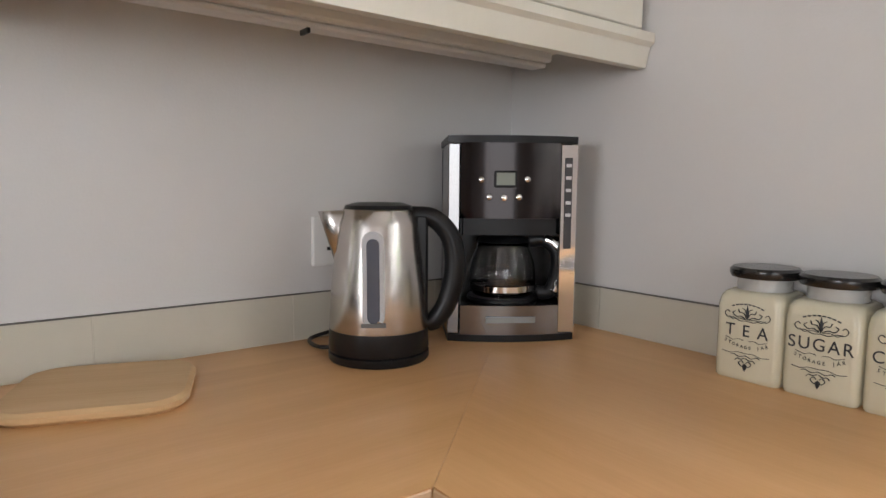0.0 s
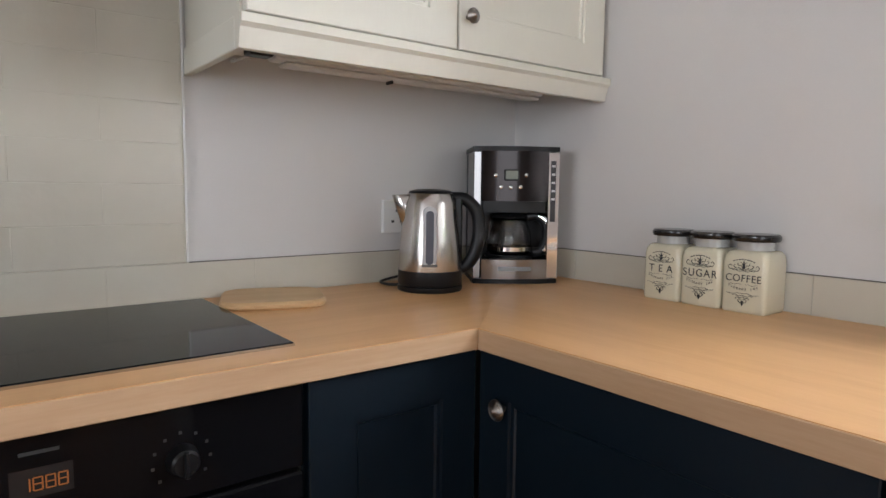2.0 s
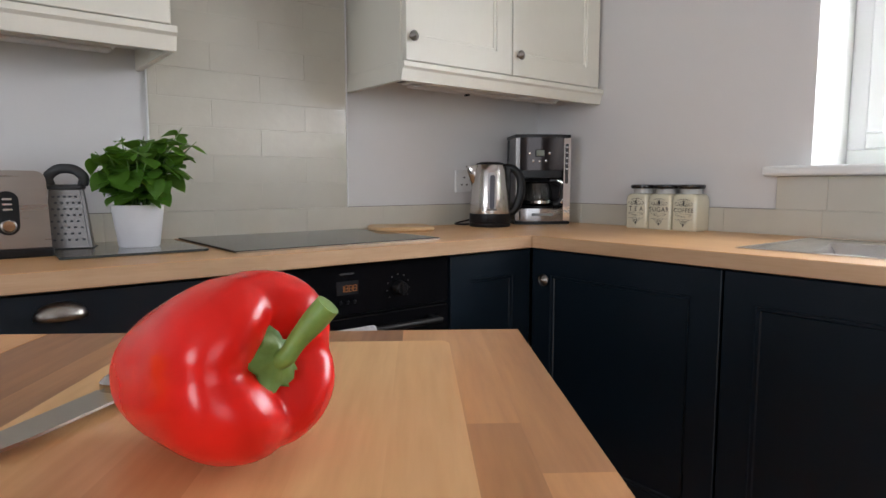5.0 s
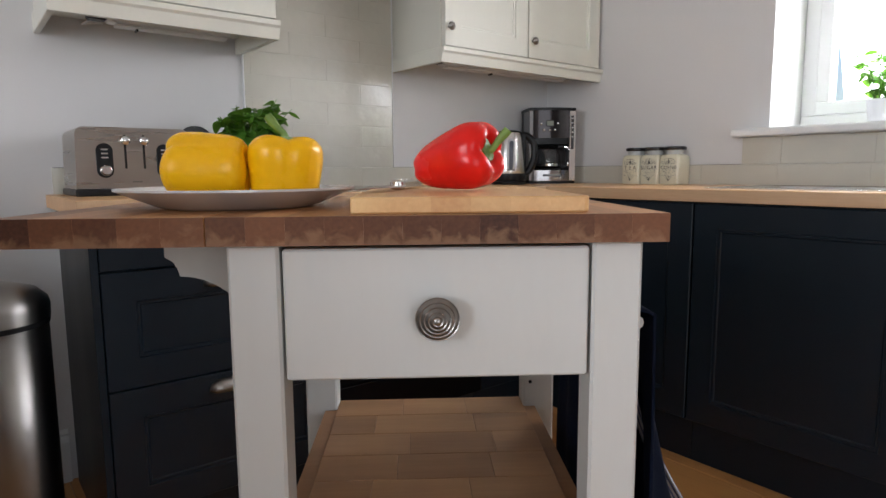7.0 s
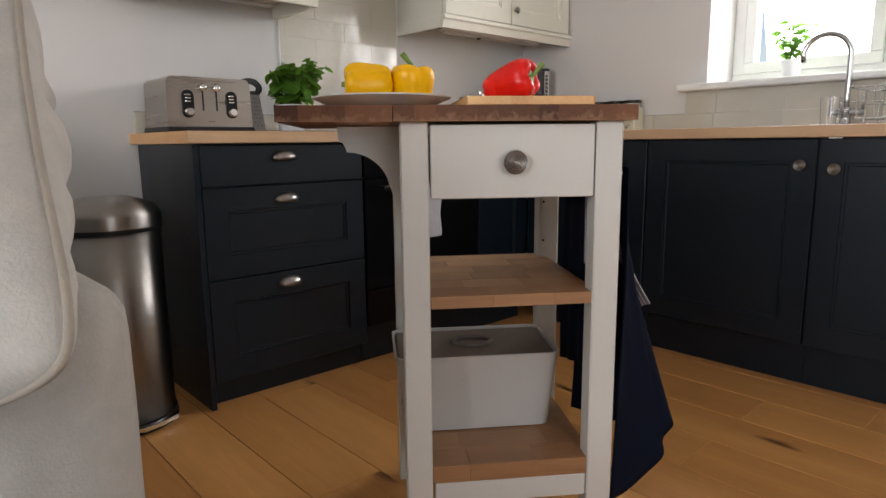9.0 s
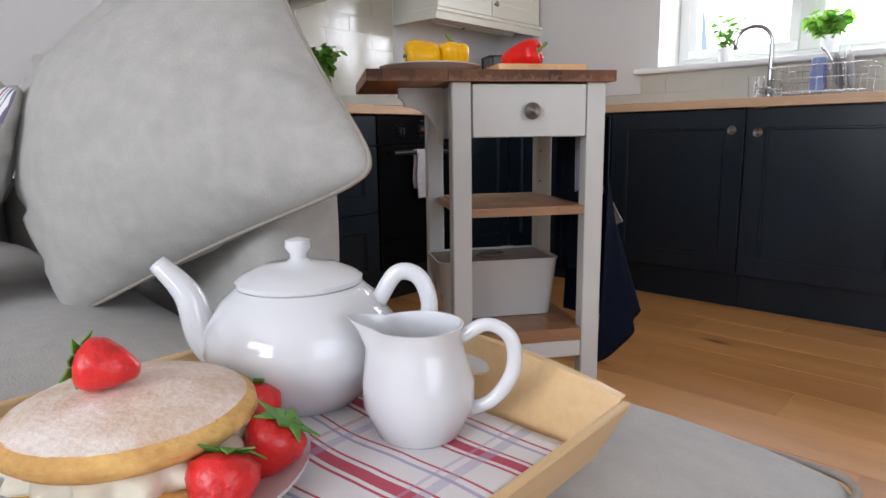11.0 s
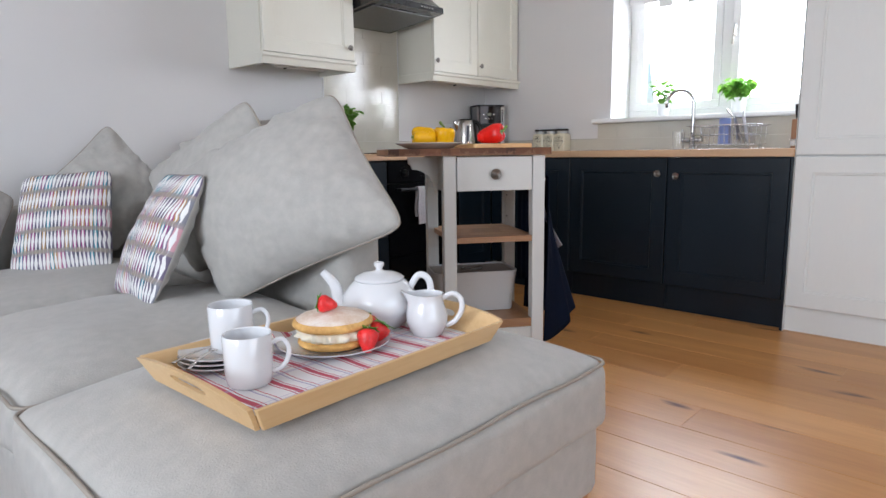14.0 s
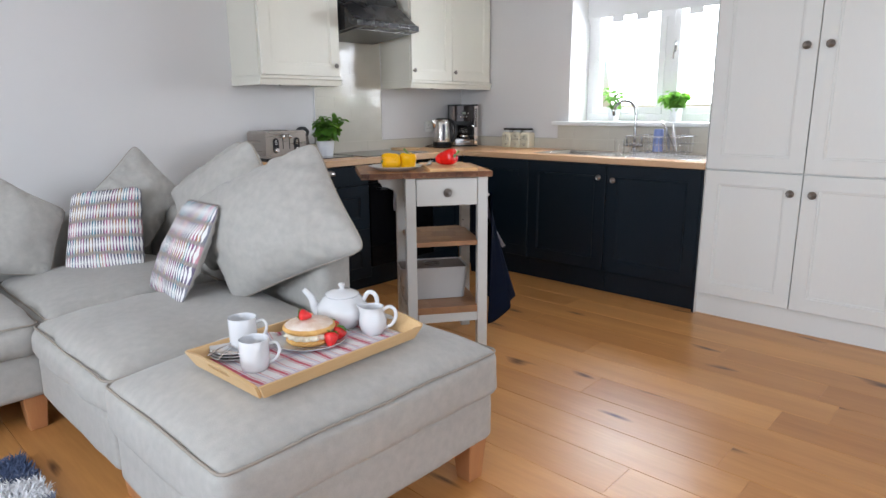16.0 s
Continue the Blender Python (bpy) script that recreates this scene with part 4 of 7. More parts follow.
def pepper(label, m, length, rad, skin, stem, squat=1.0, seed=0, block=False, lobes=3, groove=0.28):
    """Bell pepper: lobed body with a dimpled crown, calyx and a curved stalk; the crown is at +z, stem is the stalk's reach in the room."""
    t = thing("bell_pepper", label, "pepper", m)
    bm = bmesh.new()
    n, rows = 48, 26
    knots = [(0, -0.47), (0.22, -0.485), (0.43, -0.45), (0.6, -0.36), (0.75, -0.2), (0.88, 0.0), (0.975, 0.18), (1.0, 0.31), (0.93, 0.43), (0.74, 0.49), (0.52, 0.488), (0.33, 0.45), (0.2, 0.415), (0, 0.405)]
    if block:
        knots = [(0, -0.42), (0.3, -0.46), (0.55, -0.475), (0.76, -0.42), (0.88, -0.28), (0.93, -0.08), (0.98, 0.1), (1.0, 0.25), (0.97, 0.38), (0.82, 0.475), (0.60, 0.5), (0.38, 0.47), (0.22, 0.425), (0, 0.41)]
    line = curve_pts([(a, 0, b) for a, b in knots], 4)
    rows = len(line) - 1
    prof = [(max(0.0, v.x) * rad, v.z * length, i / rows) for i, v in enumerate(line)]
    prof[0], prof[-1] = (0.0, prof[0][1], 0.0), (0.0, prof[-1][1], 1.0)
    rings = []
    for r, z, q in prof:
        if r < 1e-5:
            rings.append([bm.verts.new((0, 0, z))])
            continue
        ring = []
        for k in range(n):
            th = 2 * math.pi * k / n
            lobe = 1 - groove * (1 - abs(math.sin(lobes / 2 * th + seed)) ** 0.6) * min(1.0, 0.12 + 1.15 * q ** 2) + 0.04 * math.sin(th * 2 + seed)
            zz = z + length * 0.06 * abs(math.sin(lobes / 2 * th + seed)) * (min(1, max(0, (q - 0.55) * 5)) * (1 - max(0, (q - 0.85) * 6)) - max(0, 0.22 - q) * 5)
            ring.append(bm.verts.new((r * lobe * math.cos(th), r * lobe * math.sin(th) * squat, zz)))
        rings.append(ring)
    for a, b in zip(rings, rings[1:]):
        for k in range(n):
            j = (k + 1) % n
            q = [a[k % len(a)], a[j % len(a)], b[j % len(b)], b[k % len(b)]]
            q = [v for i, v in enumerate(q) if v not in q[:i]]
            if len(q) > 2:
                bm.faces.new(q)
    if len(rings[0]) > 1:
        bm.faces.new(rings[0][::-1])
    part("flesh", bm, skin, t, smooth=True)
    z0 = length * 0.42
    cal = lathe([(0, 0.007), (0.006, 0.006), (0.011, 0.003), (0.0125, 0.0038), (0.013, 0.0015), (0.01, -0.004), (0, -0.005)], 20, at=(0, 0, z0 + 0.003))
    for v in cal.verts:
        a = math.atan2(v.co.y, v.co.x)
        d = 1 + 0.24 * math.cos(5 * a)
        v.co.x, v.co.y = v.co.x * d, v.co.y * d
    part("calyx", cal, STALK, t, smooth=True)
    base = Vector((0, 0, z0))
    tip = base + m.to_3x3().inverted() @ Vector(stem)
    grow = (tip - base).length
    out = base + Vector((0, 0, grow * 0.42))
    pts = curve_pts([base, base.lerp(out, 0.6).lerp(tip, 0.08), base.lerp(tip, 0.58).lerp(out, 0.3), tip], 7)
    k = len(pts)
    part("stalk", tube(pts, [0.0060 - 0.0018 * math.sin(math.pi * min(1, 1.15 * i / (k - 1))) - 0.0006 * i / (k - 1) for i in range(k)], 12), STALK, t, "green pepper stalk", smooth=40)
    return t


STALK = mat("green_stalk", (0.16, 0.26, 0.05), 0.5, var=0.3, scale=60, bump=0.2, bscale=200)
REDSKIN = mat("red_pepper_skin", (0.74, 0.012, 0.007), 0.22, var=0.15, scale=14, bump=0.05, bscale=60)
YELSKIN = mat("yellow_pepper_skin", (0.98, 0.50, 0.0), 0.24, var=0.08, scale=14, bump=0.05, bscale=60)


for m in (REDSKIN, YELSKIN):
    m.node_tree.nodes["Principled BSDF"].inputs["Specular IOR Level"].default_value = 0.32


def aim(p, d, roll=0):
    """A pose at p whose z axis points along d."""
    return Matrix.Translation(p) @ Vector(d).to_track_quat("Z", "Y").to_matrix().to_4x4() @ pose(0, 0, 0, 0, 0, roll)


pepper("glossy red bell pepper lying on the chopping board", aim((-1.970, -1.608, 0.9798), (0.30, -0.92, 0.2), 20), 0.105, 0.0418, REDSKIN, (0.018, -0.022, 0.026), seed=0.7, lobes=4, groove=0.2)
pepper("glossy yellow bell pepper standing on the plate", pose(-2.15, -1.518, 0.9675, 4, 0, 20), 0.074, 0.0455, YELSKIN, (-0.018, 0.008, 0.033), seed=1.3, block=True, lobes=4, groove=0.24)
pepper("glossy yellow bell pepper lying on the plate", aim((-2.224, -1.482, 0.9715), (-0.80, 0.52, -0.02), 60), 0.085, 0.041, YELSKIN, (-0.014, 0.010, 0.002), seed=0.2, block=True)


def knife():
    # the tip points towards the front of the trolley, the handle lies behind the pepper
    a, b = Vector((-2.094, -1.591)), Vector((-1.985, -1.503))
    ang = math.degrees(math.atan2(b.y - a.y, b.x - a.x))
    k = thing("kitchen_knife", "steel kitchen knife with riveted steel handle on the board", "knife", pose(a.x, a.y, 0.9428, 0, 0, ang))
    bl = [(0, 0), (0.02, -0.010), (0.06, -0.016), (0.125, -0.018), (0.125, 0.004), (0.05, 0.004)]
    part("blade", prism(bl, 0.0016, "z", at=0.004), STEEL_H, k)
    h = rounded_slab(0.05, 0.011, 0.009, 0, 0.013, 0.003)
    part("handle", h, STEEL, k).matrix_local = pose(0.172, -0.006, 0)
    for x in (0.145, 0.172, 0.2):
        part("rivet", lathe([(0, 0.0136), (0.003, 0.0136), (0.003, 0.012)], 10), CHROME, k).matrix_local = pose(x, -0.006, 0)


knife()


# ---- sofa ----
def rbox(x0, x1, y0, y1, z0, z1, r, cuts=18, crown=0.0, wob=0.0, seed=0.0, side=0.0):
    """Upholstered block: rounded edges, crowned top, slightly uneven."""
    bm = bmesh.new()
    bmesh.ops.create_cube(bm, size=2)
    bmesh.ops.subdivide_edges(bm, edges=bm.edges[:], cuts=cuts, use_grid_fill=True)
    c = Vector(((x0 + x1) / 2, (y0 + y1) / 2, (z0 + z1) / 2))
    h = Vector(((x1 - x0) / 2, (y1 - y0) / 2, (z1 - z0) / 2))
    rr = min(r, h.x, h.y, h.z)
    for v in bm.verts:
        q = Vector([math.sin(max(-1, min(1, a)) * math.pi / 2) for a in v.co])
        p = Vector((q.x * h.x, q.y * h.y, q.z * h.z))
        inner = Vector([max(-(h[i] - rr), min(h[i] - rr, p[i])) for i in range(3)])
        d = p - inner
        if d.length > 1e-6:
            p = inner + d.normalized() * rr
        u, w = q.x, q.y
        if q.z > 0:
            p.z += crown * (1 - u ** 4) * (1 - w ** 4) * q.z
        p.x += side * u * (1 - q.z ** 2) * (1 - w ** 4)
        p.y += side * w * (1 - q.z ** 2) * (1 - u ** 4)
        if wob:
            k = noise.noise(Vector((p.x * 5 + seed, p.y * 5, p.z * 5))) + 0.5 * noise.noise(Vector((p.x * 13, p.y * 13 + seed, p.z * 13)))
            p += (p.normalized()) * wob * k
        v.co = c + p
    return bm


def rect_piping(x0, x1, y0, y1, z, r=0.004, c=0.04):
    pts = []
    for cx, cy, a0 in ((x1 - c, y1 - c, 0), (x0 + c, y1 - c, 90), (x0 + c, y0 + c, 180), (x1 - c, y0 + c, 270)):
        for k in range(7):
            a = radians(a0 + k * 15)
            pts.append((cx + c * math.cos(a), cy + c * math.sin(a), z))
    out = []
    for i, p in enumerate(pts):
        q = pts[(i + 1) % len(pts)]
        m = max(1, int((Vector(p) - Vector(q)).length / 0.05))
        for k in range(m):
            s = Vector(p).lerp(Vector(q), k / m)
            s.z += 0.0025 * math.sin(s.x * 17 + s.y * 13)
            out.append(s)
    out.append(out[0])
    return tube(out, r, 7)


FOOT = wood("beech_foot", (0.50, 0.24, 0.10), (0.40, 0.17, 0.07), 0.4, "Z", 14)


def foot(parent, x, y, z1=0.15, h=0.042):
    bm = bmesh.new()
    a = [bm.verts.new((x + sx * h * 0.72, y + sy * h * 0.72, 0)) for sx, sy in ((-1, -1), (1, -1), (1, 1), (-1, 1))]
    b = [bm.verts.new((x + sx * h, y + sy * h, z1)) for sx, sy in ((-1, -1), (1, -1), (1, 1), (-1, 1))]
    bm.faces.new(a[::-1])
    bm.faces.new(b)
    for i in range(4):
        bm.faces.new((a[i], a[(i + 1) % 4], b[(i + 1) % 4], b[i]))
    bmesh.ops.bevel(bm, geom=bm.edges[:], offset=0.003, segments=1, affect="EDGES")
    part("foot", bm, FOOT, parent, "tapered wooden foot")


def footstool():
    x0, x1, y0, y1 = -3.752, -2.777, -2.597, -1.9
    f = thing("footstool", "large grey-beige upholstered footstool with piped edges", "footstool")
    part("base", rbox(x0 + 0.012, x1 - 0.012, y0 + 0.012, y1 - 0.012, 0.14, 0.33, 0.03, 16, wob=0.004), FABRIC, f, smooth=True)
    c = part("top_cushion", rbox(x0, x1, y0, y1, 0.30, 0.458, 0.034, 26, crown=0.072, wob=0.006, seed=3, side=0.008), FABRIC, f, smooth=True)
    part("piping", rect_piping(x0 + 0.006, x1 - 0.006, y0 + 0.006, y1 - 0.006, 0.451, c=0.026), PIPING, c, smooth=True)
    for x in (x0 + 0.075, x1 - 0.075):
        for y in (y0 + 0.07, y1 - 0.07):
            foot(f, x, y, 0.145)


footstool()


def sofa():
    s = thing("corner_sofa", "grey-beige chenille corner sofa with loose cushions", "sofa")
    part("base", rbox(-3.735, -2.80, -1.885, -1.10, 0.14, 0.33, 0.03, 14, wob=0.004), FABRIC, s, smooth=True)
    part("base", rbox(-5.30, -2.80, -1.095, -0.16, 0.14, 0.33, 0.03, 16, wob=0.004), FABRIC, s, smooth=True)
    part("backrest", rbox(-2.93, -2.766, -1.84, -0.16, 0.14, 0.735, 0.05, 18, wob=0.006, seed=5), FABRIC, s, smooth=True)
    part("backrest", rbox(-5.30, -2.935, -0.30, -0.14, 0.14, 0.72, 0.05, 18, wob=0.006, seed=8), FABRIC, s, smooth=True)
    for i, (a, b, c, d) in enumerate(((-3.745, -2.94, -1.892, -1.125), (-3.69, -2.94, -1.118, -0.31), (-4.48, -3.70, -1.13, -0.31), (-5.28, -4.49, -1.13, -0.31))):
        q = part("seat_cushion", rbox(a, b, c, d, 0.315, 0.455, 0.05, 24, crown=0.055, wob=0.019, seed=11 * i, side=0.014), FABRIC, s, smooth=True)
        part("piping", rect_piping(a + 0.008, b - 0.008, c + 0.008, d - 0.008, 0.443), PIPING, q, smooth=True)
    for x, y in ((-3.74 + 0.09, -1.8), (-2.89, -1.78), (-3.75, -1.03), (-5.2, -1.03), (-2.89, -0.25), (-5.2, -0.25)):
        foot(s, x, y, 0.145)


sofa()


def cushion(label, corners, thick, material, category="cushion", seed=0.0, n=46, pinch=0.07, piped=True, back=None, group="", fold=0.009, flat=1.0):
    """A filled square cushion between four corners (in order round the edge), plump in the middle, with pinched corners."""
    a, b, c, d = [Vector(p) for p in corners]
    nrm = (b - a).cross(d - a).normalized()
    mid = (a + b + c + d) / 4
    t = thing("scatter_cushion" if back else "sofa_cushion", label, category, Matrix.Translation(mid), group)
    bm = bmesh.new()
    uv = bm.loops.layers.uv.new("weave")

    def place(u, v, side):
        s, q = u, v
        uu = 0.5 + (u - 0.5) * (1 - pinch * (1 - (2 * v - 1) ** 2))
        vv = 0.5 + (v - 0.5) * (1 - pinch * (1 - (2 * u - 1) ** 2))
        k = ((2 * u - 1) ** 2 * (2 * v - 1) ** 2) ** 3 * 0.085
        uu, vv = 0.5 + (uu - 0.5) * (1 - k), 0.5 + (vv - 0.5) * (1 - k)
        p = a.lerp(b, uu).lerp(d.lerp(c, uu), vv) - mid
        e = max(0.0, math.sin(math.pi * s) * math.sin(math.pi * q))
        w = noise.noise(Vector((u * 4 + seed, v * 4, side + seed))) + 0.6 * noise.noise(Vector((u * 9, v * 9 + seed, side * 3)))
        rad = math.hypot(u - 0.5, v - 0.5)
        w += 0.25 * noise.noise(Vector((u * 22 + seed, v * 22, side)))
        crease = math.sin(math.atan2(v - 0.5, u - 0.5) * 9 + seed) * max(0, rad - 0.28) * 0.9
        du, dv = min(u, 1 - u), min(v, 1 - v)
        run, gap = (u, dv) if dv < du else (v, du)
        pucker = math.sin(run * 46 + seed + 4 * noise.noise(Vector((run * 7, seed, side)))) * math.exp(-(gap / 0.07) ** 2) * (0.5 + noise.noise(Vector((run * 5 + seed, side, 1))))
        w += 5.0 * pucker
        h = thick / 2 * e ** 0.5 + (fold * w + 1.8 * fold * crease) * min(1, e * 4)
        return p + nrm * side * h * (flat if side * nrm.x > 0 else 1.0)
    front = [[None] * (n + 1) for _ in range(n + 1)]
    rear = [[None] * (n + 1) for _ in range(n + 1)]
    for i in range(n + 1):
        for j in range(n + 1):
            # closer rows near the seam
            u, v = 0.5 - 0.5 * math.cos(math.pi * i / n), 0.5 - 0.5 * math.cos(math.pi * j / n)
            front[i][j] = bm.verts.new(place(u, v, 1))
            rear[i][j] = front[i][j] if i in (0, n) or j in (0, n) else bm.verts.new(place(u, v, -1))
    for g, flip, mi in ((front, False, 0), (rear, True, 1 if back else 0)):
        for i in range(n):
            for j in range(n):
                idx = [(i, j), (i + 1, j), (i + 1, j + 1), (i, j + 1)]
                if flip:
                    idx = idx[::-1]
                f = bm.faces.new([g[x][y] for x, y in idx])
                f.material_index = mi
                for lp, (x, y) in zip(f.loops, idx):
                    lp[uv].uv = (0.5 - 0.5 * math.cos(math.pi * x / n), 0.5 - 0.5 * math.cos(math.pi * y / n))
    edge = [front[i][0].co.copy() for i in range(n + 1)] + [front[n][j].co.copy() for j in range(1, n + 1)] + [front[i][n].co.copy() for i in range(n - 1, -1, -1)] + [front[0][j].co.copy() for j in range(n - 1, -1, -1)]
    cov = part("cover", bm, [material, back] if back else material, t, smooth=True)
    if piped:
        part("piping", tube(edge, 0.0038, 7), PIPING, cov, smooth=True)
    return t


FAB2 = mat("pale_grey_velour", (0.42, 0.405, 0.375), 0.95, var=0.11, scale=34, bump=0.5, bscale=300, sheen=0.2)
cushion("large grey-beige square cushion propped on its corner", ((-2.803, -1.68, 1.112), (-2.855, -2.05, 0.717), (-3.125, -1.505, 0.458), (-3.075, -1.135, 0.85)), 0.30, FAB2, seed=1.0, group="sofa back cushions", fold=0.009, flat=0.7)
cushion("grey-beige back cushion leaning behind the large one", ((-2.86, -1.27, 1.115), (-2.86, -1.62, 0.73), (-2.99, -1.05, 0.472), (-2.99, -0.68, 0.84)), 0.24, FAB2, seed=4.0, group="sofa back cushions")
cushion("grey-beige back cushion tucked in the sofa corner", ((-2.80, -1.08, 1.10), (-2.80, -1.42, 0.75), (-2.87, -0.85, 0.50), (-2.87, -0.52, 0.86)), 0.2, FAB2, seed=7.0, group="sofa back cushions")
cushion("crumpled grey-beige cushion standing on its point", ((-2.985, -0.315, 1.06), (-2.79, -0.43, 0.775), (-3.05, -0.46, 0.50), (-3.27, -0.36, 0.80)), 0.24, FAB2, seed=9.5, group="sofa back cushions", fold=0.016)
cushion("grey-beige back cushion on the long side of the sofa", ((-3.62, -0.30, 0.955), (-3.37, -0.42, 0.76), (-3.50, -0.52, 0.475), (-3.98, -0.40, 0.55)), 0.24, FAB2, seed=12.0, group="sofa back cushions")
cushion("grey-beige back cushion at the sofa end", ((-4.62, -0.24, 0.98), (-4.05, -0.24, 0.98), (-4.05, -0.42, 0.475), (-4.62, -0.42, 0.475)), 0.22, FAB2, seed=15.0, group="sofa back cushions")


def woven():
    """White cloth with woven columns of coloured flecks and horizontal bands."""
    m = bpy.data.materials.new("multicolour_woven_stripe")
    m.use_nodes = True
    n, l = m.node_tree.nodes, m.node_tree.links
    p = n["Principled BSDF"]
    p.inputs["Roughness"].default_value = 0.9
    uvn, sep = n.new("ShaderNodeUVMap"), n.new("ShaderNodeSeparateXYZ")
    uvn.uv_map = "weave"
    l.new(uvn.outputs["UV"], sep.inputs[0])

    def math_(op, a, b=None):
        q = n.new("ShaderNodeMath")
        q.operation = op
        for i, x in enumerate((a, b)):
            if x is None:
                continue
            if isinstance(x, (int, float)):
                q.inputs[i].default_value = x
            else:
                l.new(x, q.inputs[i])
        return q.outputs[0]
    cols, rows = 26, 5
    col = math_("MULTIPLY", sep.outputs[0], cols)
    row = math_("MULTIPLY", sep.outputs[1], rows)
    ci, cf = math_("FLOOR", col), math_("FRACT", col)
    ri, rf = math_("FLOOR", row), math_("FRACT", row)
    # a slim spindle in each cell, wide at its middle
    d = math_("ABSOLUTE", math_("SUBTRACT", cf, 0.5))
    e = math_("ABSOLUTE", math_("SUBTRACT", rf, 0.5))
    half = math_("MULTIPLY", math_("SUBTRACT", 0.58, e), 0.7)
    spindle = math_("LESS_THAN", d, half)
    band = math_("GREATER_THAN", e, 0.40)
    comb = n.new("ShaderNodeCombineXYZ")
    l.new(ci, comb.inputs[0])
    l.new(ri, comb.inputs[1])
    wn = n.new("ShaderNodeTexWhiteNoise")
    wn.noise_dimensions = "2D"
    l.new(comb.outputs[0], wn.inputs["Vector"])
    ramp = n.new("ShaderNodeValToRGB")
    ramp.color_ramp.interpolation = "CONSTANT"
    cs = [(0.0, (0.10, 0.10, 0.14)), (0.3, (0.16, 0.13, 0.20)), (0.5, (0.30, 0.06, 0.20)), (0.62, (0.05, 0.25, 0.32)), (0.72, (0.42, 0.25, 0.09)), (0.84, (0.22, 0.22, 0.26)), (0.93, (0.55, 0.30, 0.34))]
    ramp.color_ramp.elements[0].color = (*cs[0][1], 1)
    ramp.color_ramp.elements[1].position, ramp.color_ramp.elements[1].color = cs[1][0], (*cs[1][1], 1)
    for pos, c in cs[2:]:
        el = ramp.color_ramp.elements.new(pos)
        el.color = (*c, 1)
    l.new(wn.outputs["Value"], ramp.inputs[0])
    ramp2 = n.new("ShaderNodeValToRGB")
    ramp2.color_ramp.elements[0].color, ramp2.color_ramp.elements[1].color = (0.40, 0.33, 0.25, 1), (0.25, 0.24, 0.25, 1)
    l.new(wn.outputs["Value"], ramp2.inputs[0])
    m1, m2 = n.new("ShaderNodeMix"), n.new("ShaderNodeMix")
    m1.data_type = m2.data_type = "RGBA"
    m1.inputs[6].default_value = (0.80, 0.79, 0.78, 1)
    l.new(math_("SUBTRACT", 1.0, spindle), m1.inputs[0])
    l.new(ramp.outputs[0], m1.inputs[7])
    l.new(math_("MULTIPLY", band, 0.75), m2.inputs[0])
    l.new(m1.outputs[2], m2.inputs[6])
    l.new(ramp2.outputs[0], m2.inputs[7])
    l.new(m2.outputs[2], p.inputs["Base Color"])
    tc, nz, bp = n.new("ShaderNodeTexCoord"), n.new("ShaderNodeTexNoise"), n.new("ShaderNodeBump")
    nz.inputs["Scale"].default_value = 350
    l.new(tc.outputs["Object"], nz.inputs["Vector"])
    bp.inputs["Strength"].default_value, bp.inputs["Distance"].default_value = 0.4, 0.001
    l.new(nz.outputs["Fac"], bp.inputs["Height"])
    l.new(bp.outputs["Normal"], p.inputs["Normal"])
    return m


WOVEN = woven()
# corners in order: bottom edge left to right, then top edge right to left
cushion("small cushion with multicolour woven stripes on the seat", ((-3.455, -0.53, 0.475), (-3.165, -0.76, 0.478), (-3.07, -0.575, 0.868), (-3.345, -0.415, 0.845)), 0.12, WOVEN, seed=2.0, piped=False, back=FAB2, group="patterned cushions", pinch=0.04, fold=0.005)
cushion("small woven striped cushion tipped against the back cushions", ((-3.265, -1.02, 0.468), (-3.325, -1.485, 0.482), (-3.13, -1.49, 0.865), (-3.105, -1.15, 0.86)), 0.12, WOVEN, seed=5.0, piped=False, back=FAB2, group="patterned cushions", pinch=0.04, fold=0.006)

# ---- the tray on the footstool ----
TRAY = pose(-3.303, -2.303, 0.531, 0, 0, 1.9)
TZ = 0.5385


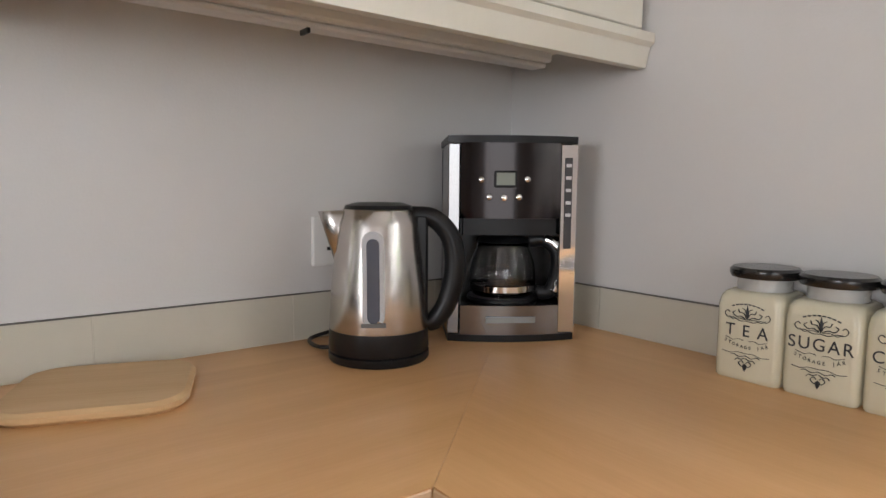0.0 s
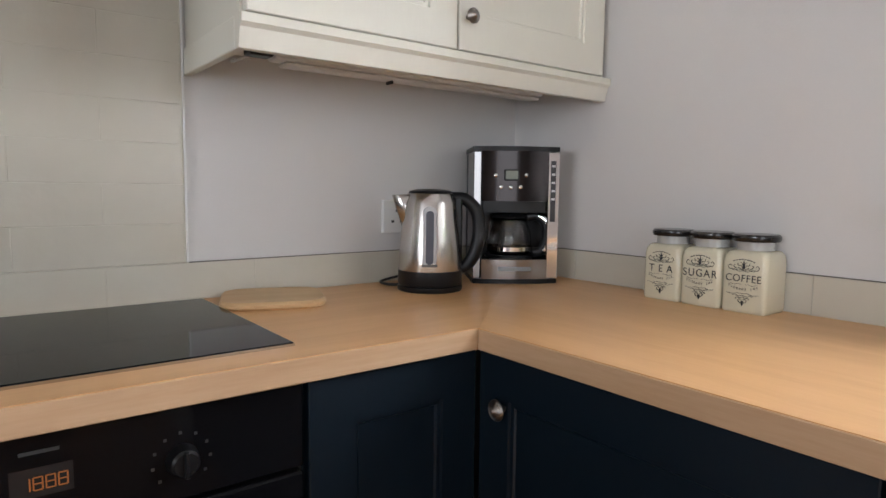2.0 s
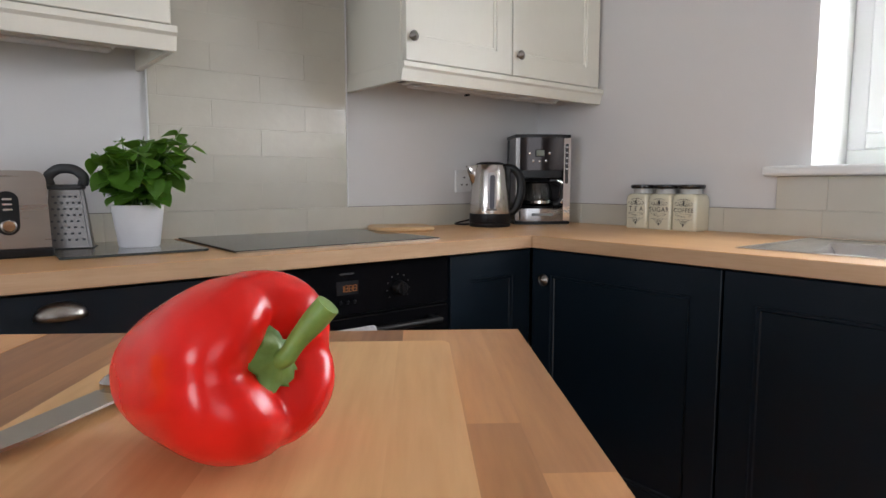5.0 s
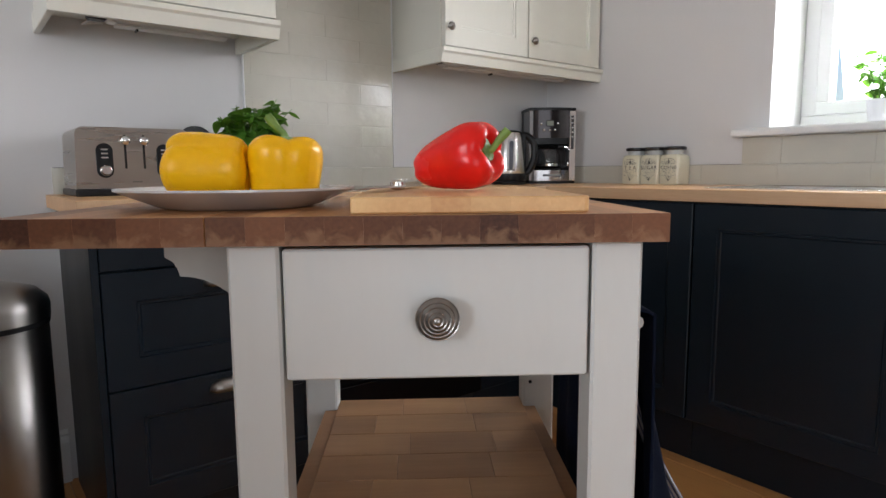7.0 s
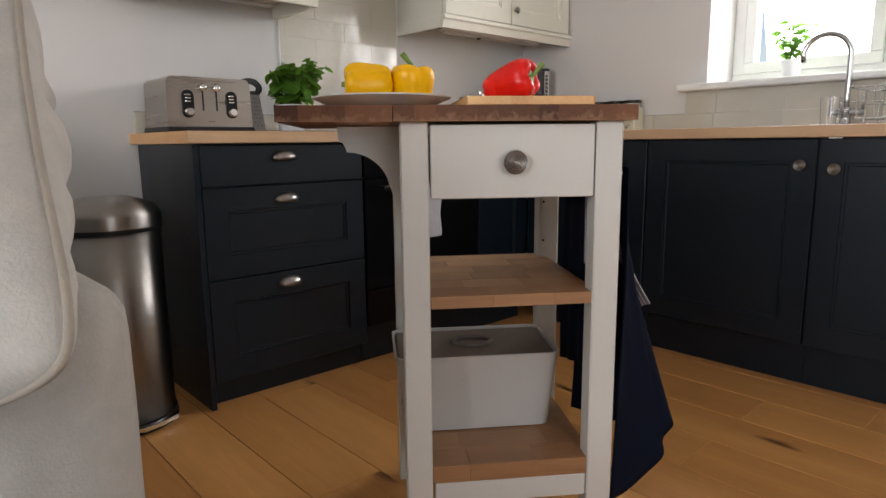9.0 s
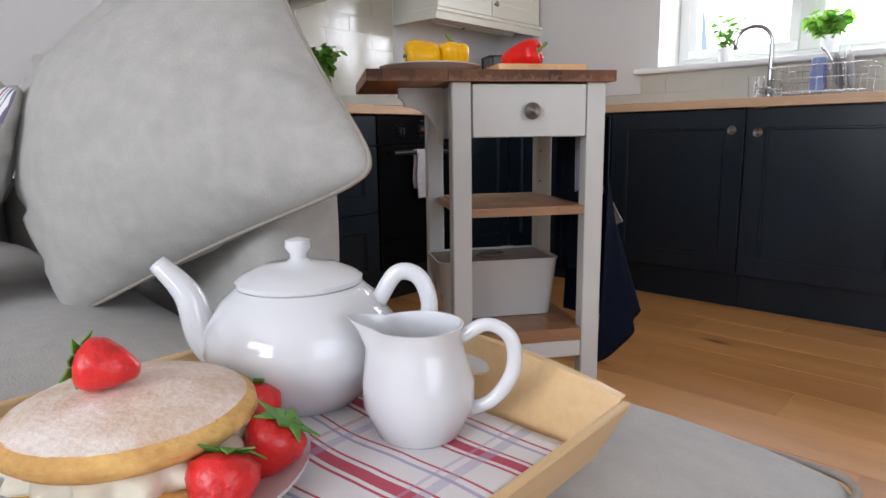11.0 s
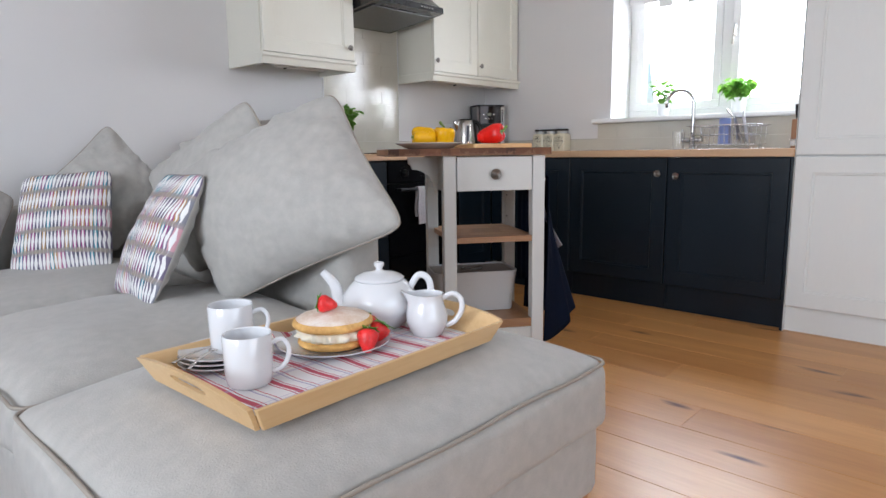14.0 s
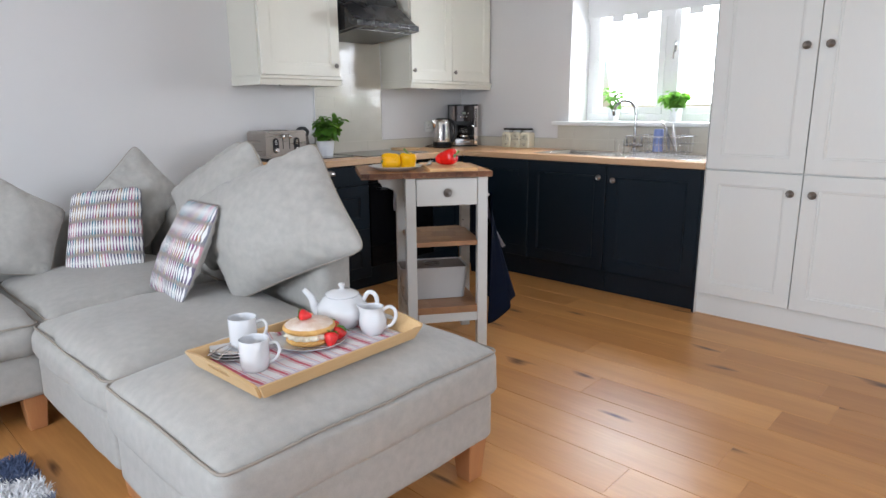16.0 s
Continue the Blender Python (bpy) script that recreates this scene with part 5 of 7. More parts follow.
def tray():
    t = thing("serving_tray", "pale birch serving tray with cut-out handles", "tray", TRAY)
    hx, hy, h, th = 0.266, 0.158, 0.042, 0.008
    part("tray_base", mesh_box(-hx + 0.004, hx - 0.004, -hy + 0.004, hy - 0.004, 0, 0.006), BIRCH, t)
    for s in (-1, 1):
        bm = bmesh.new()
        q = [(-hx, s * hy, 0), (hx, s * hy, 0), (hx + 0.021, s * (hy + 0.018), h), (-hx - 0.021, s * (hy + 0.018), h)]
        off = Vector((0, s * th, 0.0))
        a = [bm.verts.new(p) for p in q]
        b = [bm.verts.new(Vector(p) + off) for p in q]
        bm.faces.new(a)
        bm.faces.new(b[::-1])
        for i in range(4):
            bm.faces.new((a[(i + 1) % 4], a[i], b[i], b[(i + 1) % 4]))
        bmesh.ops.bevel(bm, geom=bm.edges[:], offset=0.0015, segments=1, affect="EDGES")
        part("long_side", bm, BIRCH, t)
    for s in (-1, 1):
        # arched end with a slot for the fingers, built as a strip round the slot
        bm = bmesh.new()
        n = 32
        outer, inner = [], []

        def wall(y, z):
            return Vector((s * (hx + 0.021 * z / h), y, z))
        yb, yt = hy - 0.001, hy + 0.017
        for k in range(n + 1):
            f = k / n
            y = -1 + 2 * f
            zt = h + 0.016 * (1 - (abs(y) ** 2.2))
            outer.append((y * (yt), zt))
        low = [(y * yb, 0.0) for y in [1 - 2 * k / n for k in range(n + 1)]]
        slot_t = [(0.055 * (-1 + 2 * k / n), 0.036 + 0.007 * math.sqrt(max(0, 1 - (abs(-1 + 2 * k / n)) ** 6))) for k in range(n + 1)]
        slot_b = [(0.055 * (-1 + 2 * k / n), 0.036 - 0.008 * math.sqrt(max(0, 1 - (abs(-1 + 2 * k / n)) ** 6))) for k in range(n + 1)]
        ring = {}
        for layer in (0, 1):
            o = Vector((s * th * layer, 0, 0))
            ring[layer] = ([bm.verts.new(wall(*p) + o) for p in outer], [bm.verts.new(wall(*p) + o) for p in slot_t], [bm.verts.new(wall(*p) + o) for p in slot_b], [bm.verts.new(wall(*p) + o) for p in low[::-1]])
        for layer in (0, 1):
            ot, st, sb, lo = ring[layer]
            for A, B in ((ot, st), (sb, lo)):
                for k in range(n):
                    bm.faces.new((A[k], A[k + 1], B[k + 1], B[k]))
        for e in (0, -1):
            for layer in (0, 1):
                ot, st, sb, lo = ring[layer]
                try:
                    bm.faces.new((ot[e], st[e], sb[e], lo[e]))
                except ValueError:
                    pass
        for idx in range(4):
            A, B = ring[0][idx], ring[1][idx]
            for k in range(n):
                bm.faces.new((A[k], A[k + 1], B[k + 1], B[k]))
        for e in (0, -1):
            o0, o1, l0, l1 = ring[0][0][e], ring[1][0][e], ring[0][3][e], ring[1][3][e]
            bm.faces.new((o0, o1, l1, l0))
        part("handle_end", bm, BIRCH, t, "arched end with a finger slot")


tray()
RED, PINK, LILAC = (0.50, 0.02, 0.07), (0.62, 0.25, 0.30), (0.42, 0.38, 0.55)
bands = []
for i in range(7):
    a = 0.03 + i * 0.143
    bands += [(a, a + 0.02, RED), (a + 0.027, a + 0.031, RED), (a - 0.012, a - 0.007, RED)]
    bands += [(a + 0.062, a + 0.068, LILAC), (a + 0.078, a + 0.082, RED)]
CLOTH = striped("red_striped_linen", (0.78, 0.755, 0.76), bands, weft=[(0.10, 0.13, LILAC), (0.15, 0.16, LILAC), (0.44, 0.47, LILAC), (0.5, 0.515, PINK), (0.76, 0.79, LILAC), (0.82, 0.83, LILAC)], axis=0)


def napkin():
    t = thing("tea_towel", "white linen tea towel with red stripes lining the tray", "tea towel", TRAY)

    def f(s, q):
        x, y = -0.256 + 0.512 * s, -0.148 + 0.296 * q
        k = noise.noise(Vector((x * 14, y * 14, 2)))
        lift = 0.035 * max(0, (q - 0.86) / 0.14) * max(0, 1 - abs(s - 0.38) * 5)
        return (x + 0.004 * k, y - lift * 0.4, 0.0085 + 0.0018 * (k + 0.6) + lift)
    cloth("linen", f, 60, 40, CLOTH, t, thick=0.0012)


napkin()


def handle_loop(ctrl, r, mat_, parent, n=10, flat=1.0, name="handle"):
    return part(name, tube(curve_pts(ctrl, 8), r, n, flat=flat), mat_, parent, smooth=True)


def mug(x, y, rot, up=0.0035):
    t = thing("mug", "plain white china mug on the tray", "mug", pose(x, y, TZ + up, 0, 0, rot) @ Matrix.Diagonal((0.905, 0.905, 0.88, 1)), "mugs")
    part("cup", lathe([(0, 0), (0.036, 0), (0.040, 0.004), (0.0425, 0.02), (0.044, 0.096), (0.0432, 0.0975), (0.0415, 0.096), (0.0395, 0.02), (0.034, 0.008), (0, 0.007)], 48), PORC, t, smooth=45)
    handle_loop(((0.042, 0, 0.078), (0.062, 0, 0.083), (0.073, 0, 0.066), (0.069, 0, 0.042), (0.055, 0, 0.026), (0.0425, 0, 0.022)), 0.0037, PORC, t, flat=1.25)


mug(-3.494, -2.320, -40)
mug(-3.451, -2.187, -38, 0.0225)


def fork(x, y, rot, z):
    t = thing("dessert_fork", "steel dessert fork resting on the side plates", "fork", pose(x, y, z, 0, 0, rot))
    part("stem", tube(curve_pts([(-0.05, 0, 0.002), (0, 0, 0.006), (0.045, 0, 0.003)], 6), [0.0035] * 8 + [0.0025] * 5, 8, flat=0.5), STEEL, t, smooth=True)
    h = bmesh.new()
    box(h, 0.044, 0.062, -0.009, 0.009, 0.002, 0.004, 0.0008)
    part("head", h, STEEL, t)
    for k in range(4):
        part("tine", mesh_box(0.062, 0.088, -0.0088 + k * 0.0052, -0.0063 + k * 0.0052, 0.002, 0.0036), STEEL, t)


# side plates stand at the back of the mugs' end of the tray
for i in range(3):
    plate("side_plate", "small white side plate in a stack of three", pose(-3.474 + 0.002 * i, -2.187 + 0.002 * i, TZ + 0.002 + i * 0.0075), 0.075, PORC, 0.012, "stacked side plates")
fork(-3.529, -2.225, 40, TZ + 0.03)
fork(-3.524, -2.190, 20, TZ + 0.03)


def teapot(x, y, rot):
    t = thing("teapot", "white china teapot with a domed lid", "teapot", pose(x, y, TZ + 0.002, 0, 0, rot) @ Matrix.Scale(0.88, 4))
    part("pot", lathe([(0, 0), (0.052, 0), (0.058, 0.004), (0.082, 0.028), (0.094, 0.056), (0.09, 0.082), (0.074, 0.105), (0.06, 0.117), (0.054, 0.116), (0, 0.112)], 56), PORC, t, smooth=50)
    part("spout", tube(curve_pts([(-0.074, 0, 0.038), (-0.1, 0, 0.062), (-0.114, 0, 0.105), (-0.142, 0, 0.137)], 8), [0.022 - 0.0125 * i / 24 for i in range(25)], 16), PORC, t, smooth=True)
    handle_loop(((0.076, 0, 0.098), (0.096, 0, 0.127), (0.118, 0, 0.122), (0.127, 0, 0.092), (0.115, 0, 0.058), (0.084, 0, 0.035)), 0.0066, PORC, t, flat=1.3)
    lid = part("lid", lathe([(0.057, 0.116), (0.061, 0.119), (0.061, 0.123), (0.054, 0.128), (0.035, 0.136), (0.012, 0.139), (0.008, 0.142), (0.0085, 0.147), (0.013, 0.153), (0.012, 0.160), (0, 0.163)], 48), PORC, t, smooth=50)


teapot(-3.120, -2.222, -50)


def jug(x, y, rot):
    t = thing("milk_jug", "small white china milk jug", "jug", pose(x, y, TZ + 0.002, 0, 0, rot) @ Matrix.Diagonal((0.97, 0.97, 0.875, 1)))
    bm = lathe([(0, 0), (0.03, 0), (0.034, 0.004), (0.044, 0.03), (0.044, 0.05), (0.036, 0.078), (0.034, 0.092), (0.036, 0.1), (0.034, 0.1), (0.0325, 0.092), (0.034, 0.078), (0.04, 0.05), (0, 0.04)], 48)
    for v in bm.verts:
        if v.co.z > 0.07:
            k = (v.co.z - 0.07) / 0.03
            if v.co.x < 0 and abs(v.co.y) < 0.02:
                v.co.x -= 0.02 * k * (1 - (v.co.y / 0.02) ** 2)
                v.co.z += 0.006 * k * (1 - (v.co.y / 0.02) ** 2)
    part("body", bm, PORC, t, smooth=60)
    handle_loop(((0.033, 0, 0.088), (0.054, 0, 0.1), (0.072, 0, 0.088), (0.074, 0, 0.06), (0.06, 0, 0.034), (0.04, 0, 0.022)), 0.0047, PORC, t, flat=1.3)


jug(-3.101, -2.347, -52)
CAKEP = plate("cake_plate", "white plate with a cream sponge cake and strawberries", pose(-3.276, -2.262, TZ + 0.002), 0.110, PORC, 0.014)
SPONGE = mat("golden_sponge", (0.80, 0.52, 0.18), 0.8, var=0.2, scale=40, bump=0.6, bscale=180, dark=(0.58, 0.29, 0.08))
CREAMM = mat("whipped_cream", (0.90, 0.85, 0.70), 0.5, var=0.06, scale=30, bump=0.2, bscale=100)
SUGAR = mat("sugared_crust", (0.88, 0.81, 0.75), 0.85, var=0.1, scale=34, bump=0.6, bscale=260, dark=(0.66, 0.45, 0.29))


def cake(x, y):
    t = thing("sponge_cake", "small cream-filled sponge cake dusted with icing sugar", "cake", pose(x, y, TZ + 0.0072) @ Matrix.Diagonal((1.06, 1.06, 0.78, 1)))
    part("lower_sponge", lathe([(0, 0), (0.050, 0), (0.060, 0.004), (0.0655, 0.012), (0.064, 0.019), (0.056, 0.023), (0, 0.023)], 48), SPONGE, t, smooth=True)
    bm = bmesh.new()
    n = 120
    rows = []
    for q in range(7):
        a = math.pi * q / 6
        rows.append([bm.verts.new(((0.054 + (0.004 + 0.014 * abs(math.sin(k * math.pi * 15 / n + 0.7 * math.sin(q * 1.4))) + 0.006 * noise.noise(Vector((k * 0.3, q * 0.6, 0)))) * math.sin(a)) * math.cos(2 * math.pi * k / n), (0.054 + (0.004 + 0.014 * abs(math.sin(k * math.pi * 15 / n))) * math.sin(a)) * math.sin(2 * math.pi * k / n), 0.019 + 0.031 * q / 6)) for k in range(n)])
    for a, b in zip(rows, rows[1:]):
        for k in range(n):
            bm.faces.new((a[k], a[(k + 1) % n], b[(k + 1) % n], b[k]))
    bm.faces.new(rows[0])
    bm.faces.new(rows[-1])
    part("cream_filling", bm, CREAMM, t, "piped cream filling", smooth=True)
    part("upper_sponge", lathe([(0, 0.047), (0.058, 0.047), (0.068, 0.050), (0.0735, 0.057), (0.0725, 0.065), (0.067, 0.0705)], 48), SPONGE, t, smooth=True)
    crust = lathe([(0.0675, 0.070), (0.062, 0.0745), (0.05, 0.0795), (0.03, 0.083), (0.012, 0.0845), (0, 0.085)], 48)
    for v in crust.verts:
        v.co.z += 0.0012 * noise.noise(v.co * 60)
    part("sugar_crust", crust, SUGAR, t, "icing sugar dusting", smooth=True)


cake(-3.279, -2.264)
BERRY = mat("strawberry_red", (0.70, 0.022, 0.022), 0.34, var=0.25, scale=60, bump=0.8, bscale=170, coat=0.1)
LEAFM = mat("berry_leaf", (0.10, 0.26, 0.03), 0.6, var=0.3, scale=60)


def strawberry(p, d, size=0.021, label="ripe strawberry beside the cake on the plate"):
    t = thing("strawberry", label, "strawberry", aim(p, d), "strawberries")
    s = size
    part("fruit", lathe([(0, -1.35 * s), (0.3 * s, -1.25 * s), (0.7 * s, -0.6 * s), (0.98 * s, 0.1 * s), (0.95 * s, 0.5 * s), (0.6 * s, 0.75 * s), (0, 0.72 * s)], 20), BERRY, t, smooth=True)
    bm = bmesh.new()
    ring = [bm.verts.new((0.24 * s * math.cos(math.pi * k / 8), 0.24 * s * math.sin(math.pi * k / 8), 0.8 * s)) for k in range(16)]
    bm.faces.new(ring)
    for k in range(8):
        a = 2 * math.pi * (k + 0.5) / 8
        c, q = math.cos(a), math.sin(a)
        r = s * (0.98 + 0.1 * (k % 3))
        wide = [bm.verts.new((r * 0.55 * c + e * 0.2 * s * q, r * 0.55 * q - e * 0.2 * s * c, 0.89 * s)) for e in (1, -1)]
        tip = bm.verts.new((r * c, r * q, 0.72 * s + 0.22 * s * (k % 2)))
        bm.faces.new((ring[2 * k], wide[0], tip, wide[1], ring[(2 * k + 2) % 16], ring[2 * k + 1]))
    o = part("calyx", bm, LEAFM, t, "green leafy cap")
    m = o.modifiers.new("thickness", "SOLIDIFY")
    m.thickness = 0.0012


strawberry((-3.292, -2.260, TZ + 0.0895), (-0.62, 0.72, 0.14), 0.0175, "ripe strawberry on top of the cake")
strawberry((-3.263, -2.349, TZ + 0.031), (0.35, 0.3, 0.7), 0.0215)
strawberry((-3.2165, -2.3275, TZ + 0.031), (0.4, -0.2, 0.7), 0.021)
strawberry((-3.196, -2.267, TZ + 0.03), (0.3, 0.4, 0.7), 0.021)


# ---- things on the worktop ----
def hob():
    h = thing("ceramic_hob", "black glass ceramic hob set in the worktop", "hob")
    part("glass", mesh_box(-1.555, -0.962, -0.498, -0.035, TOP + 0.0005, TOP + 0.006, 0.0015), GLOSSBLACK, h)
    part("steel_edge", mesh_box(-1.555, -0.962, -0.5005, -0.4985, TOP + 0.0005, TOP + 0.0045), STEEL, h)


hob()


def glass_saver():
    g = thing("worktop_saver", "dark tinted glass worktop saver under the basil pot", "worktop saver")
    part("glass_sheet", rounded_slab(0.155, 0.17, 0.012, TOP + 0.0005, TOP + 0.006, 0.001), mat("tinted_glass", (0.05, 0.06, 0.06), 0.1, var=0.1, coat=0.5), g).matrix_local = pose(-1.735, -0.225, 0)


glass_saver()


def small_board():
    b = thing("chopping_board", "small rounded pale wooden board lying by the hob", "chopping board", pose(-0.845, -0.128, TOP, 0, 0, -20))
    part("board", rounded_slab(0.105, 0.098, 0.05, 0, 0.016, 0.005, 10), wood("pale_board", (0.66, 0.45, 0.24), (0.52, 0.31, 0.14), 0.5, "X", 14), b, smooth=40)


small_board()


def kettle():
    t = thing("kettle", "brushed steel electric kettle with black handle and base", "kettle", pose(-0.468, -0.172, TOP, 0, 0, -34))
    part("power_base", lathe([(0, 0), (0.076, 0), (0.078, 0.003), (0.078, 0.012), (0.074, 0.014), (0, 0.014)], 48), BLACK, t, smooth=40)
    part("lower_body", lathe([(0, 0.015), (0.076, 0.015), (0.0775, 0.018), (0.0765, 0.049), (0, 0.049)], 48), BLACK, t, smooth=40)
    body = part("body", lathe([(0.0765, 0.0495), (0.0768, 0.051), (0.072, 0.12), (0.062, 0.205), (0.056, 0.228), (0.054, 0.23), (0, 0.23)], 64), STEEL, t, "brushed stainless steel jug", smooth=40)
    part("lid", lathe([(0.0, 0.241), (0.035, 0.240), (0.05, 0.236), (0.053, 0.2305), (0, 0.2305)], 48), BLACK, t, "black lid", smooth=40)
    h = curve_pts([(0.05, 0, 0.222), (0.085, 0, 0.216), (0.112, 0, 0.185), (0.118, 0, 0.135), (0.106, 0, 0.085), (0.088, 0, 0.058), (0.074, 0, 0.052)], 8)
    part("handle", tube(h, [0.012 + 0.003 * math.sin(math.pi * i / (len(h) - 1)) for i in range(len(h))], 14, flat=1.1), BLACK, t, "black looped handle", smooth=True)
    part("handle_spine", mesh_box(0.056, 0.076, -0.014, 0.014, 0.05, 0.222, 0.004), BLACK, t)
    sp = bmesh.new()
    a = [(-0.05, -0.026, 0.228), (-0.05, 0.026, 0.228), (-0.092, 0.0, 0.226), (-0.064, -0.02, 0.165), (-0.064, 0.02, 0.165), (-0.068, 0, 0.15)]
    v = [sp.verts.new(p) for p in a]
    for f in ((0, 3, 2), (1, 2, 4), (3, 5, 2), (4, 2, 5), (0, 2, 1)):
        sp.faces.new([v[i] for i in f])
    o = part("spout", sp, STEEL, t, smooth=40)
    m = o.modifiers.new("thickness", "SOLIDIFY")
    m.thickness = 0.002
    gw = rounded_slab(0.016, 0.072, 0.0155, 0, 0.006, 0.002, 8)
    w = part("window_frame", gw, mat("frosted_plastic", (0.5, 0.5, 0.52), 0.3), t, "oval water window")
    # the gauge leans with the jug's side and faces the room
    w.matrix_local = pose(-0.004, -0.0755, 0.13, 96, 0, 0)
    gi = part("gauge", rounded_slab(0.009, 0.062, 0.0085, 0.0055, 0.0075, 0.001, 8), mat("smoky_gauge", (0.10, 0.11, 0.14), 0.12), w, "grey water gauge strip")
    part("maker_mark", mesh_box(-0.018, 0.018, -0.0006, 0, -0.003, 0.003), plain("engraved_grey", (0.15, 0.14, 0.13), 0.5), t).matrix_local = pose(-0.004, -0.0768, 0.065, 4, 0, 0)
    part("cord", tube(curve_pts([(-0.06, 0.03, 0.008), (-0.10, 0.04, 0.005), (-0.12, 0.10, 0.005), (-0.05, 0.13, 0.02)], 8), 0.0035, 8), BLACK, t, smooth=True)


kettle()


def coffee_maker():
    t = thing("coffee_maker", "black and chrome filter coffee machine with glass jug", "coffee maker", pose(-0.323, -0.158, TOP, 0, 0, -33))
    w, d, H = 0.222, 0.168, 0.35

    def front(n, x0, x1, bulge):
        return [(x0 + (x1 - x0) * k / n, -bulge * (1 - (2 * ((x0 + (x1 - x0) * k / n) / w) - 1) ** 2)) for k in range(n + 1)]
    panel = mat("dark_titanium", (0.035, 0.031, 0.031), 0.09, 1.0, var=0.15, scale=5, coat=0.0, stretch=(1, 1, 0.1))
    # base, back column, head
    part("base_plate", prism(front(10, 0.001, w - 0.001, 0.016) + [(w, d), (0, d)], 0.012, "z"), BLACK, t, smooth=40)
    b = part("base_front", prism(front(10, 0.022, w - 0.03, 0.0155) + [(w - 0.03, 0.03), (0.022, 0.03)], 0.05, "z", at=0.0125), DARK_CHROME, t, "chrome base with a maker's mark", smooth=40)
    part("maker_mark", mesh_box(0.065, 0.15, -0.0188, -0.0155, 0.034, 0.044), plain("grey_mark", (0.25, 0.25, 0.25), 0.3), b)
    part("warming_plate", lathe([(0, 0.07), (0.062, 0.07), (0.064, 0.066), (0.064, 0.0635), (0, 0.0635)], 36, at=(0.105, 0.062, 0)), BLACK, t, smooth=40)
    part("column", mesh_box(0.002, w - 0.002, 0.115, d - 0.001, 0.0125, H - 0.012, 0.003), BLACK, t)
    part("inner_cheek", mesh_box(0.022, 0.024, 0.0, 0.1145, 0.063, 0.212), BLACK, t)
    panel.node_tree.nodes["Principled BSDF"].inputs["Specular IOR Level"].default_value = 0.3
    head = part("head", prism(front(14, 0.021, w - 0.031, 0.0165) + [(w - 0.031, 0.114), (0.021, 0.114)], 0.128, "z", at=0.212), panel, t, "dark glossy control front", smooth=40)
    part("filter_skirt", prism(front(14, 0.026, w - 0.036, 0.010) + [(w - 0.036, 0.11), (0.026, 0.11)], 0.028, "z", at=0.1835), BLACK, t, smooth=40)
    part("lid", prism(front(14, 0.0, w, 0.018) + [(w, d), (0, d)], 0.012, "z", at=H - 0.0115), BLACK, t, "black hinged lid", smooth=40)
    # both strips are chrome; the left one's darker reflection is in its colour
    for a, c in ((0.0, 0.0205), (w - 0.0305, w)):
        part("chrome_side", mesh_box(a, c, -0.003 if a == 0 else -0.004, 0.114, 0.0125, H - 0.012, 0.002), DARK_CHROME if a == 0 else CHROME, t, "polished chrome side strip")
    g = part("water_gauge", mesh_box(w - 0.023, w - 0.010, -0.0055, -0.0042, 0.16, 0.315, 0.0006), mat("gauge_dark", (0.06, 0.06, 0.065), 0.15), t, "dark water level window")
    for i in range(5):
        part("level_mark", mesh_box(w - 0.021, w - 0.012, -0.0062, -0.0056, 0.215 + i * 0.021, 0.2205 + i * 0.021), plain("level_white", (0.6, 0.6, 0.62), 0.4), g)
    y = -0.0172
    scr = part("display_frame", mesh_box(0.076, 0.114, y - 0.0025, y + 0.004, 0.264, 0.292, 0.002), BLACK, head)
    part("display", mesh_box(0.0795, 0.1105, y - 0.0033, y - 0.0026, 0.268, 0.2885), mat("lcd_green", (0.23, 0.25, 0.20), 0.3, var=0.05), scr, "grey-green clock display")
    for bx, bz in ((0.055, 0.277), (0.132, 0.278), (0.068, 0.248), (0.093, 0.247), (0.118, 0.248)):
        q = part("button", lathe([(0, 0.0045), (0.004, 0.004), (0.0055, 0.0025), (0.0058, 0)], 16), CHROME, head, smooth=True)
        q.matrix_local = pose(bx, -0.0168 + 0.0165 * (2 * bx / w - 1) ** 2, bz, 90)
    # glass jug on the plate
    j = thing("coffee_jug", "empty glass coffee jug with a black and chrome handle", "jug", pose(-0.323, -0.158, TOP, 0, 0, -33) @ pose(0.105, 0.058, 0.0705))
    part("glass_bowl", lathe([(0, 0.0005), (0.05, 0.0005), (0.055, 0.004), (0.06, 0.03), (0.057, 0.06), (0.046, 0.088), (0.045, 0.096), (0.0435, 0.096), (0.0445, 0.087), (0.0552, 0.06), (0.058, 0.03), (0.053, 0.006), (0, 0.003)], 40), GLASS, j, smooth=True)
    part("steel_band", lathe([(0.0601, 0.012), (0.061, 0.012), (0.0612, 0.022), (0.0602, 0.022), (0.0601, 0.012)], 40), CHROME, j, smooth=40)
    part("lid", lathe([(0, 0.108), (0.035, 0.108), (0.044, 0.103), (0.0465, 0.0965), (0, 0.0965)], 32), BLACK, j, smooth=40)
    hp = curve_pts([(0.045, -0.02, 0.1), (0.068, -0.032, 0.102), (0.088, -0.042, 0.082), (0.09, -0.043, 0.045), (0.078, -0.037, 0.012), (0.06, -0.028, 0.008)], 8)
    part("handle", tube(hp, 0.0095, 12, flat=1.3), BLACK, j, smooth=True)
    hq = [Vector(p) + Vector((0.006, -0.006, 0)) for p in hp[6:-8]]
    part("handle_strip", tube(hq, 0.0075, 10, flat=1.2), CHROME, j, "chrome handle cover", smooth=True)


